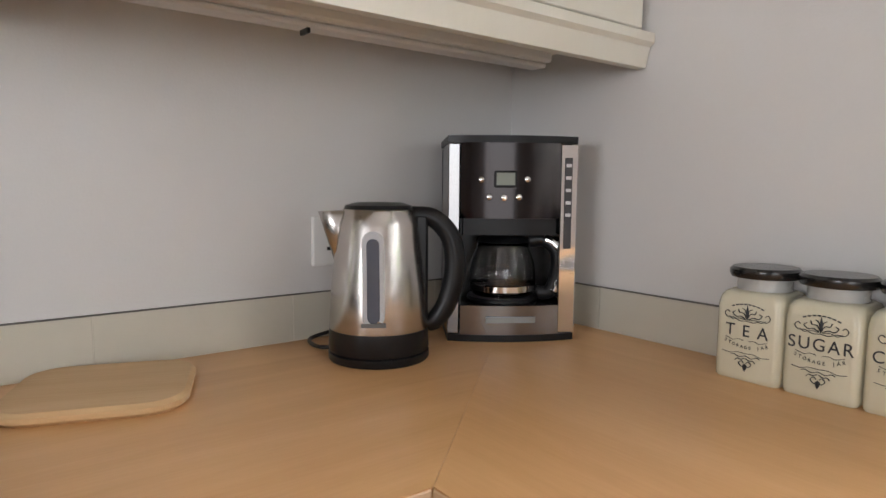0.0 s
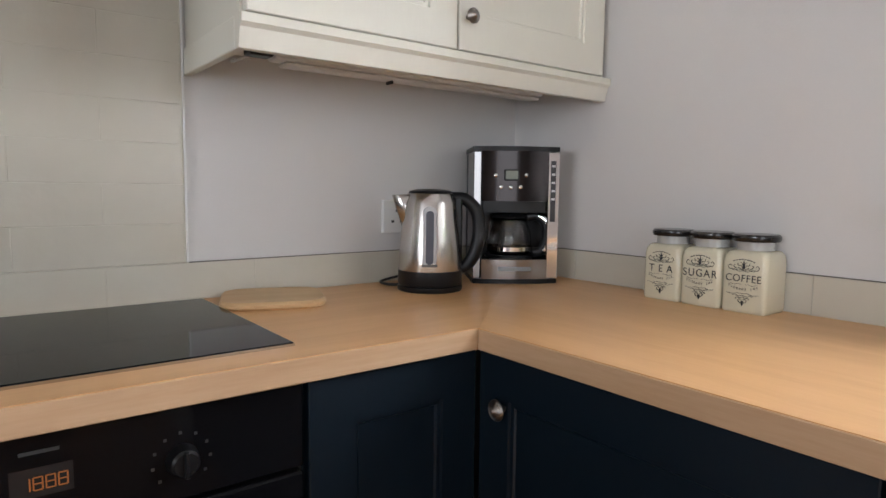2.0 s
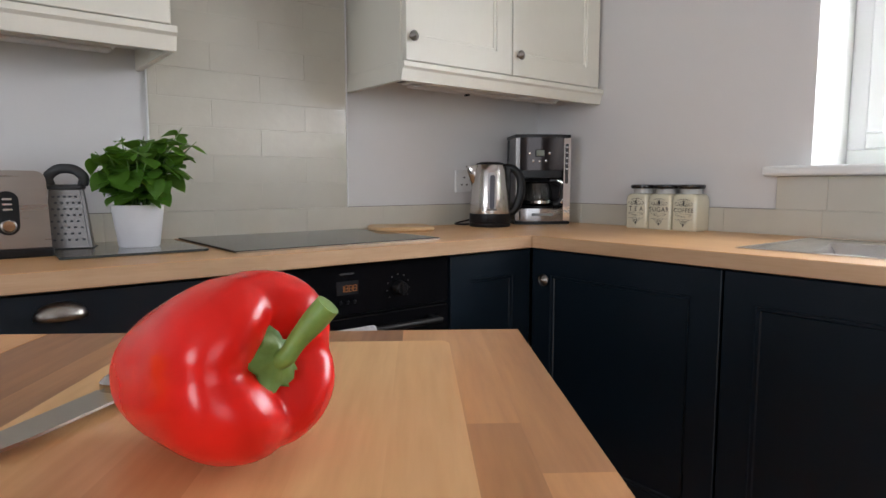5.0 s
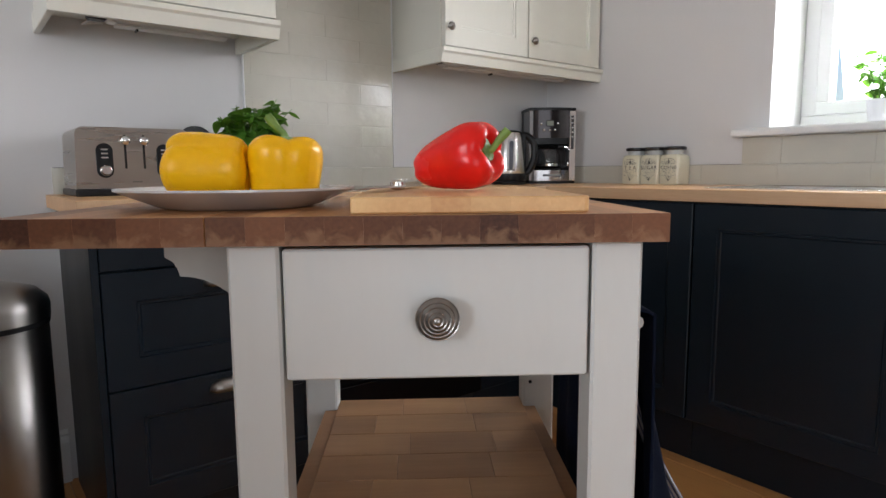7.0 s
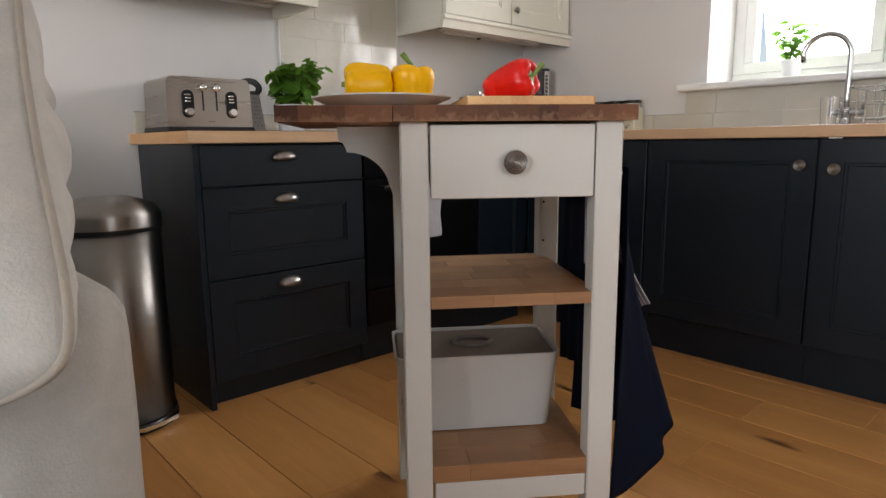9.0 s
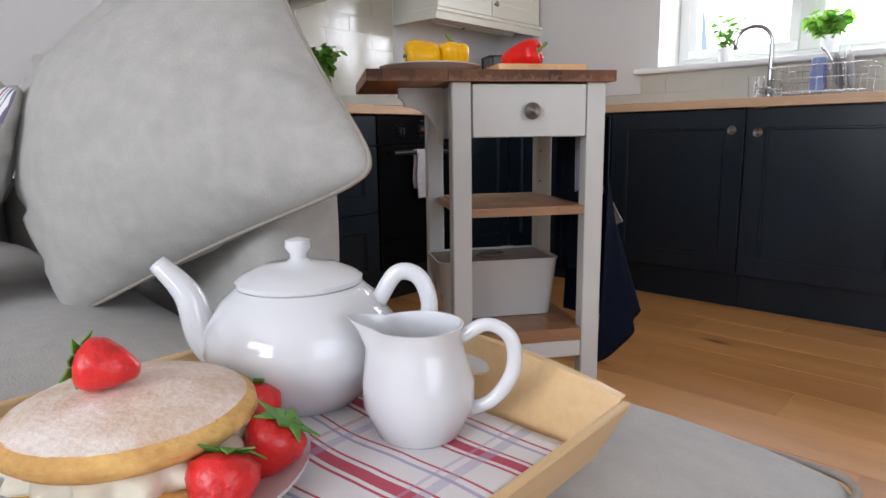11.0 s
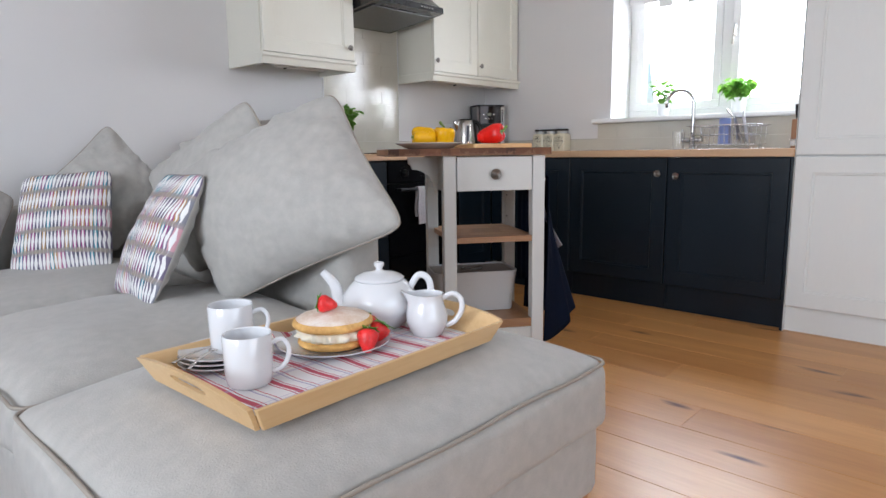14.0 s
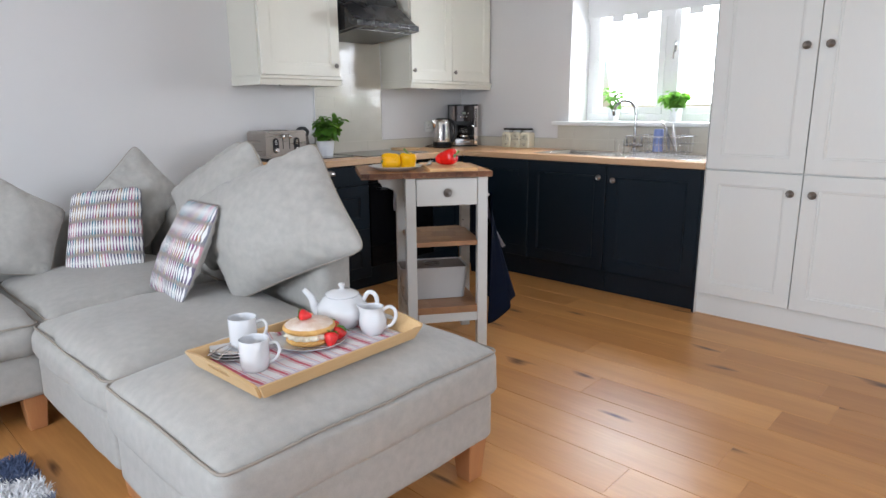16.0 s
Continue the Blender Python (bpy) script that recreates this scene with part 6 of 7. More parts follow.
coffee_maker()
INK = plain("dark_print", (0.03, 0.03, 0.035), 0.5)
JAR = mat("cream_glazed_ceramic", (0.70, 0.655, 0.50), 0.16, var=0.03, scale=12, coat=0.4)


def lettering(text, size, parent, m, gap=1.0):
    c = bpy.data.curves.new("lettering", "FONT")
    c.body, c.size, c.align_x, c.space_character, c.extrude = text, size, "CENTER", gap, 0.0003
    tmp = bpy.data.objects.new("tmp", c)
    scene.collection.objects.link(tmp)
    bpy.context.view_layer.update()
    me = bpy.data.meshes.new_from_object(tmp.evaluated_get(bpy.context.evaluated_depsgraph_get()))
    bpy.data.objects.remove(tmp)
    me.materials.clear()
    me.materials.append(INK)
    o = new("lettering", me)
    o.parent = parent
    o.matrix_local = m
    return o


def storage_jar(word, y, label):
    t = thing("storage_jar", label, "storage jar", pose(-0.084, y, TOP, 0, 0, -90) @ Matrix.Diagonal((0.95, 0.95, 1.02, 1)), "storage jars")
    # square body with softly chamfered upright corners, rounded shoulder
    bm = bmesh.new()
    rings = []
    hw = 0.0475
    for z, s, c in ((0, 0.94, 0.008), (0.003, 0.985, 0.010), (0.008, 1.0, 0.011), (0.10, 1.0, 0.011), (0.112, 0.97, 0.013), (0.119, 0.90, 0.017), (0.122, 0.80, 0.02)):
        h = hw * s
        ring = []
        for cx, cy, a0 in ((1, 1, 0), (-1, 1, 90), (-1, -1, 180), (1, -1, 270)):
            for k in range(4):
                a = radians(a0 + 30 * k)
                ring.append(bm.verts.new((cx * (h - c) + c * math.cos(a), cy * (h - c) + c * math.sin(a), z)))
        rings.append(ring)
    for p, q in zip(rings, rings[1:]):
        for i in range(len(p)):
            k = (i + 1) % len(p)
            bm.faces.new((p[i], p[k], q[k], q[i]))
    bm.faces.new(rings[0])
    bm.faces.new(rings[-1])
    body = part("body", bm, JAR, t, smooth=35)
    part("neck", lathe([(0.037, 0.1225), (0.037, 0.139), (0.034, 0.139), (0, 0.139)], 36), mat("milky_seal", (0.5, 0.5, 0.48), 0.25), t, "pale ribbed seal ring", smooth=40)
    part("lid", lathe([(0, 0.154), (0.044, 0.1535), (0.048, 0.150), (0.0485, 0.145), (0.046, 0.1395), (0, 0.1395)], 40), mat("black_lacquer", (0.012, 0.011, 0.011), 0.22, var=0.2, coat=0.3), t, "round black lid", smooth=40)
    y0 = -hw - 0.0006
    lettering(word, 0.023 if len(word) < 4 else 0.0225 if len(word) < 6 else 0.0205, body, pose(0, y0, 0.0615, 90), 1.9 if len(word) < 4 else 1.2 if len(word) < 6 else 1.1)
    s = "STORAGE JAR"
    for i, ch in enumerate(s):
        if ch == " ":
            continue
        a = (i - 5) / 5
        lettering(ch, 0.0062, body, pose(a * 0.03, y0, 0.047 + 0.006 * a * a - 0.002, 90, -a * 14))
    # scrolls and leaf ornament above and below the word
    for sx in (-1, 1):
        for pts, r in (
            ([(0.0, 0.083), (0.010, 0.082), (0.019, 0.0855), (0.028, 0.085), (0.0325, 0.090), (0.029, 0.0945), (0.0255, 0.092)], 0.0012),
            ([(0.002, 0.085), (0.009, 0.0885), (0.016, 0.0875), (0.021, 0.092), (0.0175, 0.0945)], 0.0015),
            ([(0.001, 0.087), (0.005, 0.093), (0.011, 0.0935), (0.013, 0.098)], 0.0015),
            ([(0.001, 0.090), (0.003, 0.097), (0.007, 0.0995)], 0.0012),
            ([(0.003, 0.0845), (0.012, 0.0855), (0.02, 0.083), (0.026, 0.0865)], 0.0010),
            ([(0.0, 0.0385), (0.012, 0.039), (0.022, 0.0365), (0.034, 0.038)], 0.0009),
            ([(0.0, 0.0355), (0.009, 0.033), (0.016, 0.0355), (0.021, 0.034)], 0.0012),
            ([(0.001, 0.032), (0.006, 0.0295), (0.011, 0.0305), (0.0145, 0.0275)], 0.0014),
            ([(0.0, 0.020), (0.005, 0.0205), (0.009, 0.0245), (0.005, 0.028), (0.002, 0.0255)], 0.0014),
            ([(0.004, 0.056), (0.012, 0.057), (0.019, 0.055), (0.030, 0.058)], 0.0008),
        ):
            part("ornament", tube([(sx * p.x, y0, p.z) for p in curve_pts([(a, 0, b) for a, b in pts], 5)], r, 5, flat=0.4), INK, body)
    part("ornament", lathe([(0, -0.0115), (0.0022, -0.004), (0.0016, 0.004), (0, 0.0115)], 8), INK, body).matrix_local = pose(0, y0, 0.094)
    part("ornament", lathe([(0, -0.006), (0.0025, -0.001), (0.0032, 0.003), (0, 0.006)], 8), INK, body).matrix_local = pose(0, y0, 0.019)
    for i in range(8):
        a = (i - 3.5) / 3.5
        part("print_bar", mesh_box(-0.0022, 0.0022, -0.0004, 0, -0.0009, 0.0009), INK, body).matrix_local = pose(a * 0.021, y0 + 0.0004, 0.1055 - 0.004 * a * a, 0, a * 18)


storage_jar("TEA", -0.578, "cream ceramic tea jar with black lid and print")
storage_jar("SUGAR", -0.6705, "cream ceramic sugar jar with black lid and print")
storage_jar("COFFEE", -0.763, "cream ceramic coffee jar with black lid and print")


def toaster():
    t = thing("toaster", "brushed steel four-slot toaster with black base", "toaster", pose(-2.188, -0.285, TOP))
    w, d, h = 0.295, 0.235, 0.188
    part("base", mesh_box(-0.008, w + 0.008, -0.012, d, 0, 0.02, 0.005, 2), BLACK, t)
    prof = []
    for cx, cz, a0 in ((w - 0.022, h - 0.022, 0), (0.022, h - 0.022, 90)):
        for k in range(7):
            a = radians(a0 + 15 * k)
            prof.append((cx + 0.022 * math.cos(a), cz + 0.022 * math.sin(a)))
    prof = [(w + 0.004, 0.0205)] + prof + [(-0.004, 0.0205)]
    bm = prism(prof, d - 0.012, "y")
    part("shell", bm, STEEL_H, t, "brushed steel shell", smooth=25)
    for i, sx in enumerate((0.068, 0.222)):
        pn = rounded_slab(0.021, 0.047, 0.0205, 0, 0.004, 0.001, 8)
        o = part("control_panel", pn, BLACK, t, "black oval control panel")
        o.matrix_local = pose(sx, -0.0005, 0.097, 90)
        k = part("browning_dial", lathe([(0, 0.018), (0.011, 0.018), (0.0145, 0.014), (0.0155, 0.004), (0.0155, 0)], 24), CHROME, o, "chrome dial", smooth=40)
        k.matrix_local = pose(0, -0.027, 0.004)
        for q in range(3):
            b = part("button", mesh_box(-0.009, 0.009, -0.0022, 0.0022, 0, 0.003, 0.001), CHROME, o)
            b.matrix_local = pose(0, 0.008 + q * 0.011, 0.0035)
    for sx in (0.121, 0.169):
        part("lever_slot", mesh_box(sx - 0.003, sx + 0.003, -0.0012, 0, 0.075, 0.168, 0.0004), BLACK, t)
        lv = lathe([(0, 0.02), (0.007, 0.019), (0.012, 0.014), (0.012, 0.009), (0.006, 0.005), (0.004, 0)], 20)
        part("lever", lv, CHROME, t, "chrome lever knob", smooth=40).matrix_local = pose(sx, -0.001, 0.152, 90)
    for k in range(4):
        part("bread_slot", mesh_box(0.035 + k * 0.06, 0.035 + k * 0.06 + 0.032, 0.035, d - 0.045, h - 0.002, h + 0.0008), BLACK, t)
    part("maker_mark", mesh_box(0.135, 0.16, -0.0006, 0, 0.036, 0.040), plain("engraved", (0.2, 0.19, 0.18), 0.4), t)


toaster()


def grater():
    t = thing("box_grater", "steel box grater with a dark grey handle", "grater", pose(-1.84, -0.17, TOP + 0.0, 0, 0, -15))
    dark = mat("dark_grey_rubber", (0.035, 0.038, 0.042), 0.5)
    part("foot_rim", rounded_slab(0.056, 0.04, 0.012, 0.0, 0.008, 0.002), dark, t)
    bm = bmesh.new()
    a = [bm.verts.new((sx * 0.05, sy * 0.034, 0.0085)) for sx, sy in ((-1, -1), (1, -1), (1, 1), (-1, 1))]
    b = [bm.verts.new((sx * 0.035, sy * 0.02, 0.145)) for sx, sy in ((-1, -1), (1, -1), (1, 1), (-1, 1))]
    for i in range(4):
        bm.faces.new((a[i], a[(i + 1) % 4], b[(i + 1) % 4], b[i]))
    bm.faces.new(b)
    bm.faces.new(a[::-1])
    bmesh.ops.bevel(bm, geom=[e for e in bm.edges if abs(e.verts[0].co.z - e.verts[1].co.z) > 0.05], offset=0.006, segments=2, affect="EDGES")
    body = part("blade_body", bm, mat("dull_grater_steel", (0.15, 0.14, 0.135), 0.3, 1.0, var=0.1), t, smooth=30)
    holes = bmesh.new()
    for r in range(8):
        z = 0.028 + r * 0.0145
        f = (z - 0.0085) / 0.1365
        yy, ww = -0.034 + 0.014 * f, 0.043 - 0.013 * f
        for k in range(6):
            x = -ww + 2 * ww * (k + 0.5 * (r % 2)) / 5.5
            if abs(x) < ww:
                box(holes, x - 0.0028, x + 0.0028, yy - 0.0025, yy + 0.002, z - 0.0025, z + 0.0022)
    tagged(part("grating_teeth", holes, dark, body, "punched grating holes"), kind="stuff")
    part("collar", rounded_slab(0.039, 0.024, 0.012, 0.1455, 0.158, 0.003), dark, t)
    arch = curve_pts([(-0.034, 0, 0.156), (-0.037, 0, 0.175), (-0.02, 0, 0.192), (0, 0, 0.196), (0.02, 0, 0.192), (0.037, 0, 0.175), (0.034, 0, 0.156)], 6)
    part("handle", tube(arch, 0.0075, 10, flat=1.6), dark, t, smooth=True)


grater()


def leaf_mesh(name, L, W, curl, mat_):
    bm = bmesh.new()
    n = 6
    mid, le, ri = [], [], []
    for i in range(n + 1):
        s = i / n
        w = W * math.sin(math.pi * s ** 0.85) ** 0.7 * (1 - 0.2 * s)
        z = curl * L * (s * s) * -1 + 0.12 * L * s
        mid.append(bm.verts.new((0, s * L, z - 0.10 * w)))
        le.append(bm.verts.new((-w, s * L, z + 0.12 * w)))
        ri.append(bm.verts.new((w, s * L, z + 0.12 * w)))
    for i in range(n):
        for a, b in ((le, mid), (mid, ri)):
            try:
                bm.faces.new((a[i], b[i], b[i + 1], a[i + 1]))
            except ValueError:
                pass
    bmesh.ops.remove_doubles(bm, verts=bm.verts[:], dist=0.0003)
    me = bpy.data.meshes.new(name)
    bm.to_mesh(me)
    bm.free()
    me.materials.append(mat_)
    me.polygons.foreach_set("use_smooth", [True] * len(me.polygons))
    return me


LEAF = mat("basil_leaf", (0.10, 0.23, 0.03), 0.38, var=0.45, scale=30, bump=0.3, bscale=120, rand=0.4)
PALELEAF = mat("pale_herb_leaf", (0.16, 0.34, 0.05), 0.45, var=0.35, scale=30, rand=0.4)
POTW = mat("white_glazed_pot", (0.74, 0.74, 0.76), 0.3, var=0.03, scale=8)
SOIL = mat("dark_compost", (0.03, 0.02, 0.015), 0.95, var=0.4, scale=60, bump=0.8, bscale=200)
for m, c in ((LEAF, (0.20, 0.42, 0.04, 1)), (PALELEAF, (0.30, 0.62, 0.08, 1))):
    # daylight shines through the thin leaves
    n_, l_ = m.node_tree.nodes, m.node_tree.links
    thin, blend = n_.new("ShaderNodeBsdfTranslucent"), n_.new("ShaderNodeMixShader")
    thin.inputs["Color"].default_value = c
    blend.inputs[0].default_value = 0.4
    l_.new(n_["Principled BSDF"].outputs[0], blend.inputs[1])
    l_.new(thin.outputs[0], blend.inputs[2])
    l_.new(blend.outputs[0], n_["Material Output"].inputs["Surface"])
LEAVES = [leaf_mesh("leaf", 0.052, w, c, LEAF) for c, w in ((0.1, 0.024), (0.3, 0.026), (0.5, 0.022))]
SPRIGS = [leaf_mesh("leaf", 0.042, 0.016, c, PALELEAF) for c in (0.15, 0.45)]


def plant(label, m, pot_h, pot_r, stems, height, spread, meshes, seed, lean=(0, 0), category="plant", tall=None, leaf=1.0, droop=25):
    rng = random.Random(seed)
    t = thing("potted_herb", label, category, m)
    part("pot", lathe([(0, 0), (pot_r * 0.74, 0), (pot_r * 0.78, 0.003), (pot_r, pot_h), (pot_r * 0.94, pot_h), (pot_r * 0.9, pot_h - 0.012), (0, pot_h - 0.012)], 40), POTW, t, "white tapered pot", smooth=40)
    part("compost", lathe([(0, pot_h - 0.009), (pot_r * 0.9, pot_h - 0.0115)], 24), SOIL, t)
    sm = mat("herb_stem", (0.12, 0.22, 0.05), 0.5, var=0.2)
    for k in range(stems):
        a = 2 * math.pi * k / stems + rng.uniform(-0.3, 0.3)
        r = spread * rng.uniform(0.25, 1.0)
        h = height * rng.uniform(0.6, 1.0) * (1.0 if tall is None else (1.35 if k == tall else 0.9))
        x0, y0 = pot_r * 0.35 * math.cos(a), pot_r * 0.35 * math.sin(a)
        tip = Vector((r * math.cos(a) + lean[0] * h, r * math.sin(a) + lean[1] * h, pot_h + h))
        base = Vector((x0, y0, pot_h - 0.012))
        pts = curve_pts([base, base.lerp(tip, 0.5) + Vector((0, 0, 0.02)), tip], 5)
        stem = part("stem", tube(pts, [0.0022 - 0.001 * i / (len(pts) - 1) for i in range(len(pts))], 6), sm, t, smooth=True)
        for q in (0.24, 0.4, 0.58, 0.78, 0.97):
            p = pts[int(q * (len(pts) - 1))]
            for s in range(2 if q < 0.9 else 3):
                o = new("leaf", rng.choice(meshes))
                o.parent = stem
                az = rng.uniform(0, 360)
                sc = leaf * rng.uniform(0.7, 1.25) * (0.85 if q > 0.9 else 1.05)
                o.matrix_local = Matrix.Translation(p) @ pose(0, 0, 0, rng.uniform(-droop, 22), rng.uniform(-25, 25), az) @ Matrix.Scale(sc, 4)
    return t


plant("bushy green basil plant in a white pot", pose(-1.70, -0.235, TOP + 0.0065), 0.102, 0.060, 23, 0.198, 0.128, LEAVES, 3, tall=1, lean=(0.16, 0.0), leaf=1.03, droop=38)
plant("small leggy herb in a white pot on the window sill", pose(0.09, -1.43, WIN[2]), 0.085, 0.042, 10, 0.17, 0.085, SPRIGS, 8, leaf=1.1)
plant("bushy pale green herb in a white pot on the window sill", pose(0.09, -1.905, WIN[2]), 0.095, 0.045, 26, 0.12, 0.12, SPRIGS, 9, leaf=1.15, droop=65)


# ---- sink, tap and drying rack ----
def sink():
    t = thing("kitchen_sink", "stainless steel inset sink with drainer", "sink")
    x0, x1, y0, y1 = -0.545, -0.10, -2.33, -1.15
    bx0, bx1, by0, by1 = SINK[0], SINK[1], SINK[2], SINK[3]
    z = TOP + 0.004
    bm = bmesh.new()
    o = [(x0, y0), (x1, y0), (x1, y1), (x0, y1)]
    i = [(bx0, by0), (bx1, by0), (bx1, by1), (bx0, by1)]

    def ring(pts, zz, inset=0.0):
        cx, cy = sum(p[0] for p in pts) / 4, sum(p[1] for p in pts) / 4
        return [bm.verts.new((p[0] + (inset if p[0] < cx else -inset), p[1] + (inset if p[1] < cy else -inset), zz)) for p in pts]
    R = [ring(o, TOP + 0.0005), ring(o, z - 0.001), ring(o, z, 0.003), ring(o, z, 0.02), ring(o, z - 0.003, 0.026), ring(i, z - 0.003), ring(i, z - 0.012, 0.006), ring(i, z - 0.13, 0.016), ring(i, z - 0.15, 0.04)]
    for a, b in zip(R, R[1:]):
        for k in range(4):
            bm.faces.new((a[k], a[(k + 1) % 4], b[(k + 1) % 4], b[k]))
    bm.faces.new(R[-1])
    steel = mat("satin_steel", (0.78, 0.77, 0.76), 0.2, 1.0, var=0.08, scale=6, bump=0.05, bscale=90)
    part("sink_top", bm, steel, t, smooth=30)
    for k in range(9):
        part("drainer_rib", mesh_box(-0.48 + k * 0.04, -0.472 + k * 0.04, -2.26, -1.78, z - 0.004, z - 0.0005, 0.001), steel, t)


sink()


def tap():
    # chrome base greyed so the tap's reflection of the white room looks dimmer
    CHROME = plain("dim_reflection_chrome", (0.5, 0.5, 0.5), 0.1, 1.0)
    t = thing("mixer_tap", "chrome swan-neck mixer tap with two lever handles", "tap", pose(-0.125, -1.715, TOP + 0.004))
    part("base", lathe([(0.024, -0.004), (0.024, 0.006), (0.019, 0.012), (0.017, 0.04), (0.02, 0.045), (0.02, 0.065), (0.013, 0.072), (0, 0.072)], 24), CHROME, t, smooth=40)
    arc = [(0, 0, 0.07), (0, 0, 0.28)]
    arc = [Vector((0, 0, 0.07 + 0.2 * k / 6)) for k in range(7)]
    for k in range(1, 19):
        a = math.pi * k / 18 * 0.95
        arc.append(Vector((-0.012 * k / 18, 0.083 * (1 - math.cos(a)), 0.27 + 0.085 * math.sin(a))))
    arc.append(arc[-1] + Vector((0, -0.004, -0.03)))
    part("spout", tube(arc, 0.0105, 16), CHROME, t, "swan-neck spout", smooth=True)
    cross = tube([(0, -0.062, 0.052), (0, 0.062, 0.052)], 0.0135, 14)
    part("valve_body", cross, CHROME, t, smooth=40)
    for s in (-1, 1):
        part("lever", tube([(0, s * 0.056, 0.052), (-0.006, s * 0.057, 0.085), (-0.014, s * 0.058, 0.118)], [0.007, 0.005, 0.0055], 10), CHROME, t, "slim lever handle", smooth=True)


tap()


def dish_rack():
    t = thing("dish_rack", "wire dish drying rack on the drainer", "dish rack", pose(-0.30, -1.985, TOP + 0.005))
    hx, hy = 0.15, 0.185
    wire = plain("plated_wire", (0.62, 0.62, 0.62), 0.2, 1.0)

    def loop(z, ox, oy, r=0.003):
        pts = []
        for cx, cy, a0 in ((1, 1, 0), (-1, 1, 90), (-1, -1, 180), (1, -1, 270)):
            for k in range(5):
                a = radians(a0 + 22.5 * k)
                pts.append((cx * (ox - 0.03) + 0.03 * math.cos(a), cy * (oy - 0.03) + 0.03 * math.sin(a), z))
        return tube(pts + [pts[0]], r, 6)
    part("top_rim", loop(0.125, hx, hy, 0.0035), wire, t, smooth=True)
    part("middle_rim", loop(0.075, hx - 0.008, hy - 0.008, 0.0022), wire, t, smooth=True)
    part("bottom_rim", loop(0.02, hx - 0.015, hy - 0.015), wire, t, smooth=True)
    for k in range(13):
        y = -hy + 0.03 + (2 * hy - 0.06) * k / 12
        part("wire_hoop", tube([(-hx, y, 0.125), (-hx + 0.015, y, 0.02), (hx - 0.015, y, 0.02), (hx, y, 0.125)], 0.0016, 6), wire, t)
    for sx in (-1, 1):
        for sy in (-1, 1):
            part("foot", tube([(sx * 0.1, sy * 0.14, 0.02), (sx * 0.1, sy * 0.14, -0.0045)], 0.004, 8), wire, t)


dish_rack()
zz = TOP + 0.026
# the blue bottle is simplified to a tall upturned beaker shape
b = thing("blue_bottle", "tall pale blue plastic bottle in the dish rack, shaped as a plain tapered body", "cup", pose(-0.26, -1.95, zz))
part("cup", lathe([(0.034, 0), (0.031, 0.14), (0.027, 0.148), (0, 0.148)], 28), mat("blue_plastic", (0.22, 0.28, 0.55), 0.35), b, smooth=40)
p = thing("grey_plate", "dark grey plate standing on edge in the dish rack", "plate", pose(-0.29, -2.02, zz + 0.082, 78, 0, 20))
part("dish", lathe([(0, 0.003), (0.06, 0.003), (0.08, 0.012), (0.082, 0.011), (0.062, 0), (0, 0)], 36), mat("slate_stoneware", (0.16, 0.16, 0.18), 0.3), p, smooth=40)
p = thing("white_plate", "white plate standing on edge in the dish rack", "plate", pose(-0.29, -2.06, zz + 0.092, 80, 0, 20))
part("dish", lathe([(0, 0.003), (0.068, 0.003), (0.09, 0.013), (0.092, 0.012), (0.07, 0), (0, 0)], 36), PORC, p, smooth=40)
l = thing("serving_spoon", "steel serving spoon leaning in the dish rack", "spoon", pose(-0.24, -2.06, zz + 0.004, -28, 8, 0))
part("stem", tube([(0, 0, 0), (0, 0.0, 0.11), (0, 0.004, 0.2)], 0.004, 8, flat=0.6), STEEL, l, smooth=True)
part("bowl", lathe([(0, -0.006), (0.014, -0.003), (0.021, 0.004), (0.019, 0.004), (0, -0.002)], 20), STEEL, l, smooth=True).matrix_local = pose(0, 0.01, 0.215, 80)
g = thing("drinking_glass", "clear drinking glass beside the tap", "glass", pose(-0.38, -1.735, TOP + 0.004))
part("tumbler", lathe([(0, 0), (0.03, 0), (0.035, 0.1), (0.0335, 0.1), (0.0285, 0.005), (0, 0.005)], 32), GLASS, g, smooth=40)
k = thing("knife_block", "wooden knife block with a steel band and black-handled knives", "knife block", pose(-0.30, -2.352, TOP))
part("block", mesh_box(-0.055, 0.055, -0.036, 0.036, 0, 0.15, 0.004, 2), wood("walnut_block", (0.34, 0.16, 0.07), (0.2, 0.085, 0.035), 0.45, "Z", 10), k)
part("steel_band", mesh_box(-0.0565, 0.0565, -0.0375, 0.0375, 0.012, 0.048, 0.002), STEEL, k, "brushed steel band")
for dx, dy, h in ((-0.03, -0.012, 0.09), (-0.03, 0.016, 0.075), (0.02, 0.0, 0.085)):
    part("knife_handle", tube([(dx, dy, 0.146), (dx - 0.004, dy + 0.003, 0.15 + h * 0.5), (dx - 0.004, dy + 0.006, 0.15 + h)], [0.008, 0.01, 0.0085], 10, flat=0.6), BLACK, k, "black knife handle", smooth=True)


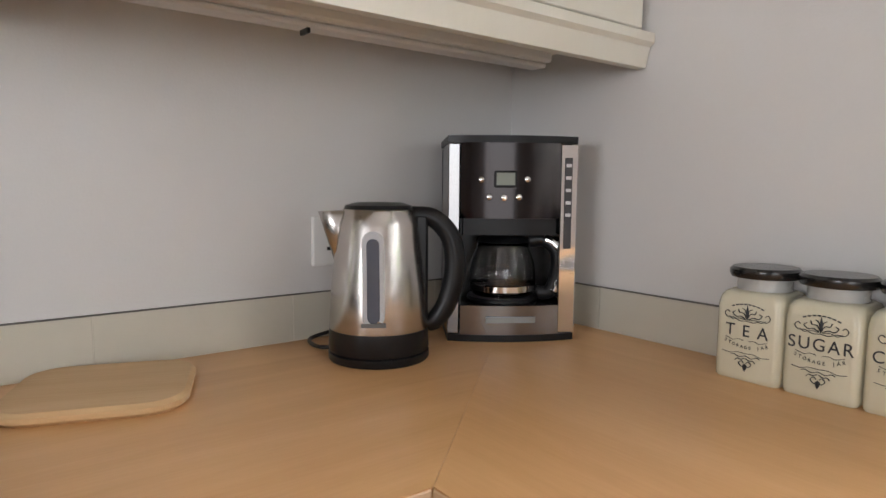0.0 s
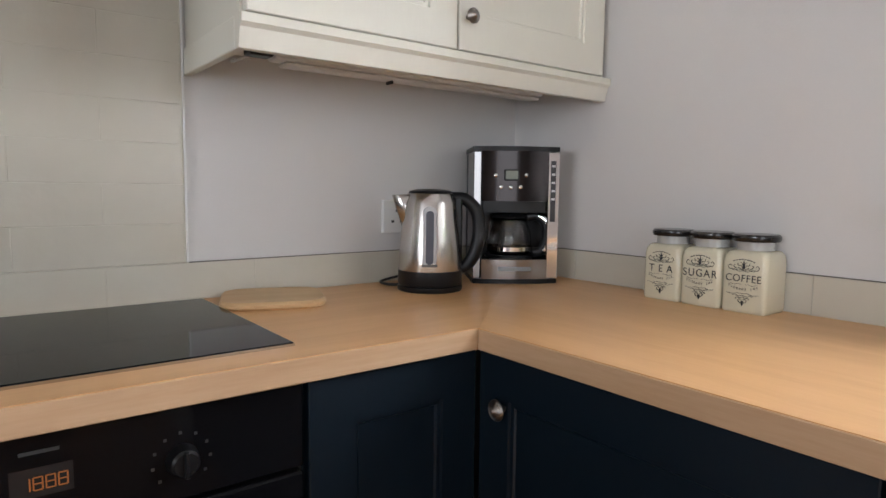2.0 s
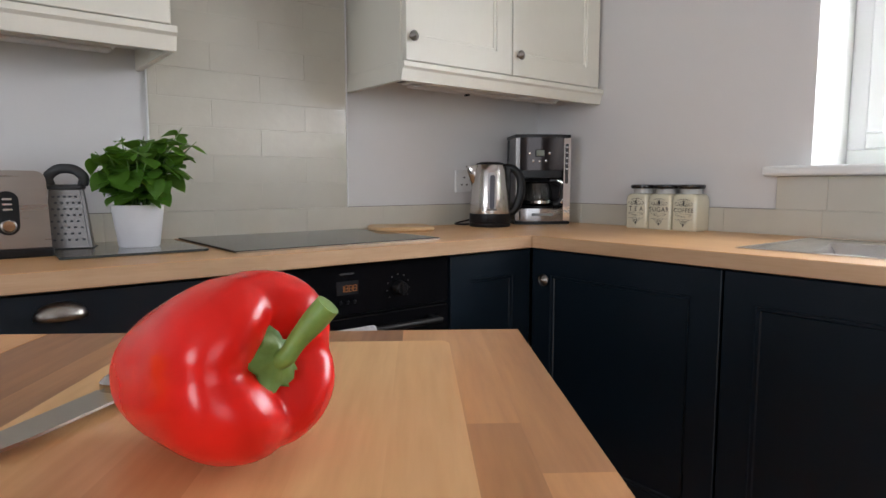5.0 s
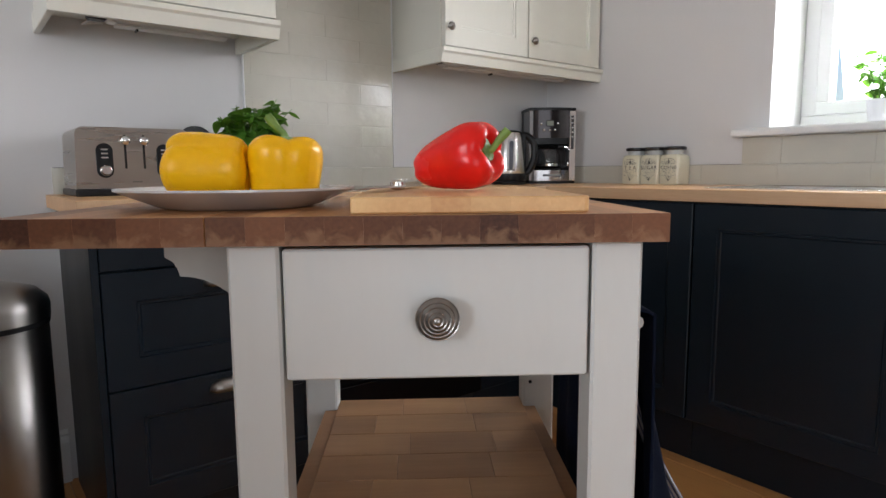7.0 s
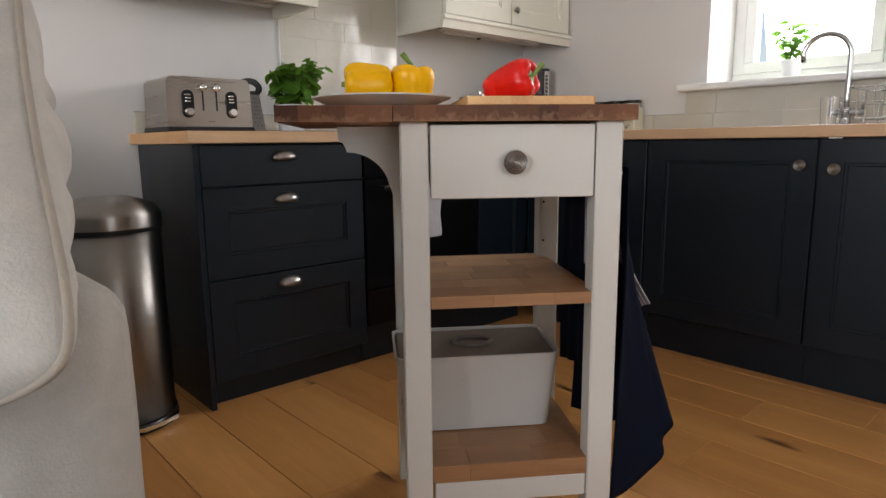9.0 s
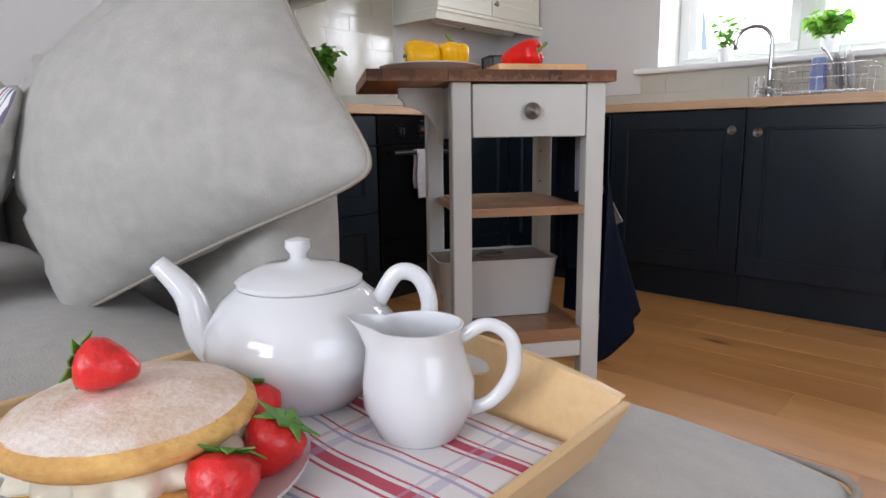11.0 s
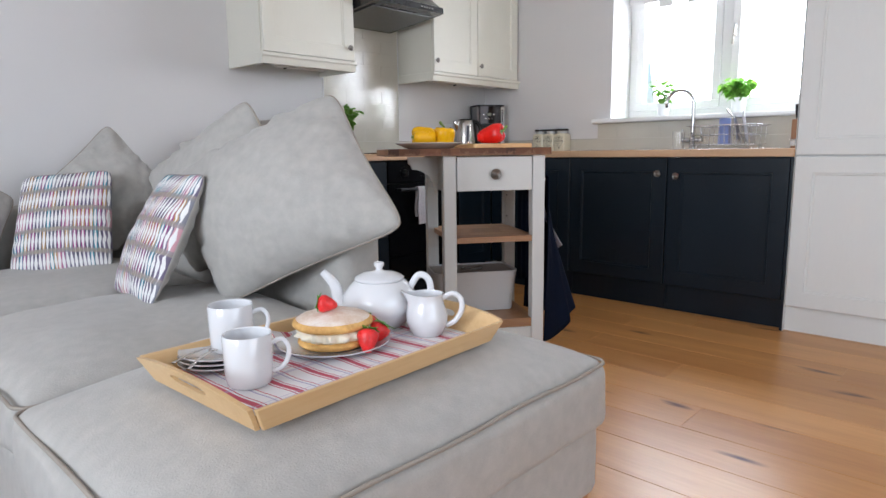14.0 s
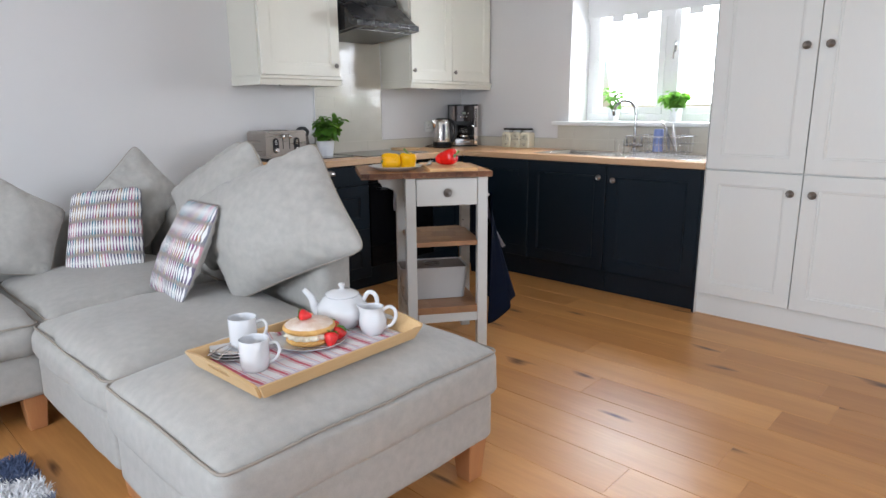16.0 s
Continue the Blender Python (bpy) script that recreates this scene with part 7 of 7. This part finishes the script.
# ---- oven towel, bin, rug ----
def oven_towel():
    waffle = mat("grey_waffle_cotton", (0.50, 0.49, 0.52), 0.95, var=0.22, scale=160, bump=1.0, bscale=260)
    t = thing("hand_towel", "pale grey waffle towel folded over the oven handle", "towel", pose(0, -0.545, 0))

    def f(s, q):
        a = (q - 0.5) * 2
        x = -1.392 + 0.15 * s
        r = 0.0125
        if abs(a) < 0.12:
            th = a / 0.12 * math.pi / 2
            return (x, -0.04 - r * math.sin(th), 0.695 + r * math.cos(th))
        d = (abs(a) - 0.12) * (0.24 if a > 0 else 0.19)
        return (x + 0.004 * math.sin(d * 40), -0.04 - (r if a > 0 else -r) + 0.003 * math.sin(s * 7) * d * 6 * (1 if a > 0 else -0.3), 0.695 - d)
    cloth("towel_sheet", f, 20, 60, waffle, t, thick=0.005)


oven_towel()


def pedal_bin():
    t = thing("pedal_bin", "brushed steel pedal bin with black rear and base", "bin", pose(-2.4355, -0.416, 0, 0, 0, 20))
    R, h = 0.143, 0.612
    n = 64
    for name, a0, a1, m in (("front_shell", 150, 390, BIN_STEEL), ("rear_shell", 30, 150, BLACK)):
        bm = bmesh.new()
        k = 40
        lo, hi = [], []
        for i in range(k + 1):
            a = radians(a0 + (a1 - a0) * i / k)
            lo.append(bm.verts.new((R * math.cos(a), R * math.sin(a), 0.03)))
            hi.append(bm.verts.new((R * math.cos(a), R * math.sin(a), h)))
        for i in range(k):
            bm.faces.new((lo[i], lo[i + 1], hi[i + 1], hi[i]))
        o = part(name, bm, m, t, smooth=True)
        md = o.modifiers.new("thickness", "SOLIDIFY")
        md.thickness, md.offset = 0.003, -1
    part("base_ring", lathe([(0, 0), (R + 0.006, 0), (R + 0.008, 0.006), (R + 0.006, 0.03), (R - 0.01, 0.034), (0, 0.034)], 56), BLACK, t, smooth=40)
    part("rim", lathe([(R - 0.006, h), (R + 0.003, h), (R + 0.004, h + 0.012), (R - 0.006, h + 0.014), (R - 0.006, h)], 56), BLACK, t, smooth=40)
    part("lid", lathe([(R + 0.005, h + 0.013), (R + 0.006, h + 0.045), (R + 0.002, h + 0.06), (R * 0.86, h + 0.082), (R * 0.5, h + 0.098), (0, h + 0.103)], 56), BIN_STEEL, t, "domed steel lid", smooth=60)
    part("hinge_knob", tube([(0.135, 0.035, 0.565), (0.17, 0.04, 0.565)], 0.013, 14), BLACK, t, smooth=40)
    p = bmesh.new()
    prism([(-0.075, -0.143), (-0.06, -0.164), (0.0, -0.173), (0.06, -0.164), (0.075, -0.143), (0.05, -0.125), (-0.05, -0.125)], 0.012, "z", p, 0.018)
    part("pedal", p, CHROME, t, "steel foot pedal")


pedal_bin()


def rug():
    t = thing("shaggy_rug", "shaggy blue, grey and white wool rug on the floor", "rug")
    rng = random.Random(6)
    x0, x1, y0, y1 = -5.9, -3.86, -3.6, -1.29
    part("backing", mesh_box(x0, x1, y0, y1, 0.001, 0.012), mat("rug_backing", (0.2, 0.21, 0.24), 0.95), t)
    cols = [((0.78, 0.78, 0.80), "white"), ((0.26, 0.28, 0.34), "grey"), ((0.08, 0.11, 0.2), "navy")]
    bms = [bmesh.new() for _ in cols]
    for i in range(17000):
        near = i < 9000
        x = rng.uniform(-4.25, x1) if near else rng.uniform(x0, x1)
        y = rng.uniform(-2.3, y1) if near else rng.uniform(y0, y1)
        k = noise.noise(Vector((x * 5, y * 5, 0))) + rng.uniform(-0.12, 0.12)
        c = 0 if k > -0.12 else (1 if k > -0.26 else 2)
        bm = bms[c]
        h, w = rng.uniform(0.02, 0.04), 0.003
        a = rng.uniform(0, 6.28)
        dx, dy = rng.uniform(-0.025, 0.025), rng.uniform(-0.025, 0.025)
        p = [bm.verts.new((x + w * math.cos(a + q), y + w * math.sin(a + q), 0.01)) for q in (0, 2.1, 4.2)]
        m = [bm.verts.new((x + dx * 0.4 + w * math.cos(a + q), y + dy * 0.4 + w * math.sin(a + q), 0.01 + h * 0.7)) for q in (0, 2.1, 4.2)]
        e = bm.verts.new((x + dx, y + dy, 0.01 + h))
        for q in range(3):
            bm.faces.new((p[q], p[(q + 1) % 3], m[(q + 1) % 3], m[q]))
            bm.faces.new((m[q], m[(q + 1) % 3], e))
    for bm, (c, nm) in zip(bms, cols):
        me = bpy.data.meshes.new("pile")
        bm.to_mesh(me)
        bm.free()
        me.materials.append(mat("wool_" + nm, c, 0.95, var=0.2, scale=30))
        o = new("pile", me)
        o.parent = t
        tagged(o, nm + " wool tufts", kind="stuff")


rug()

# ---- oak floor boards ----
def boards():
    rng = random.Random(12)
    w = 0.2
    cache = {}
    x = -6.45
    while x < 0.0:
        y = 0.0 - rng.uniform(0, 1.2)
        start = 0.0
        while start > ROOM_S:
            L = rng.choice((1.1, 1.5, 1.9, 1.9)) if start < 0 else rng.uniform(0.5, 1.9)
            L = round(min(L, start - ROOM_S), 3)
            if L < 0.05:
                break
            key = L
            if key not in cache:
                bm = mesh_box(-L / 2, L / 2, 0, w - 0.0016, -0.0155, 0, 0.0012)
                o = part("floor_board", bm, OAK, floor)
                cache[key] = o.data
            else:
                o = new("floor_board", cache[key])
                o.parent = floor
            o.matrix_local = pose(x + w + 0.0108, start - L / 2, 0, 0, 0, 90) if rng.random() < 0.5 else pose(x + 0.0124, start - L / 2, 0, 0, 0, -90)
            start -= L
        x += w


boards()
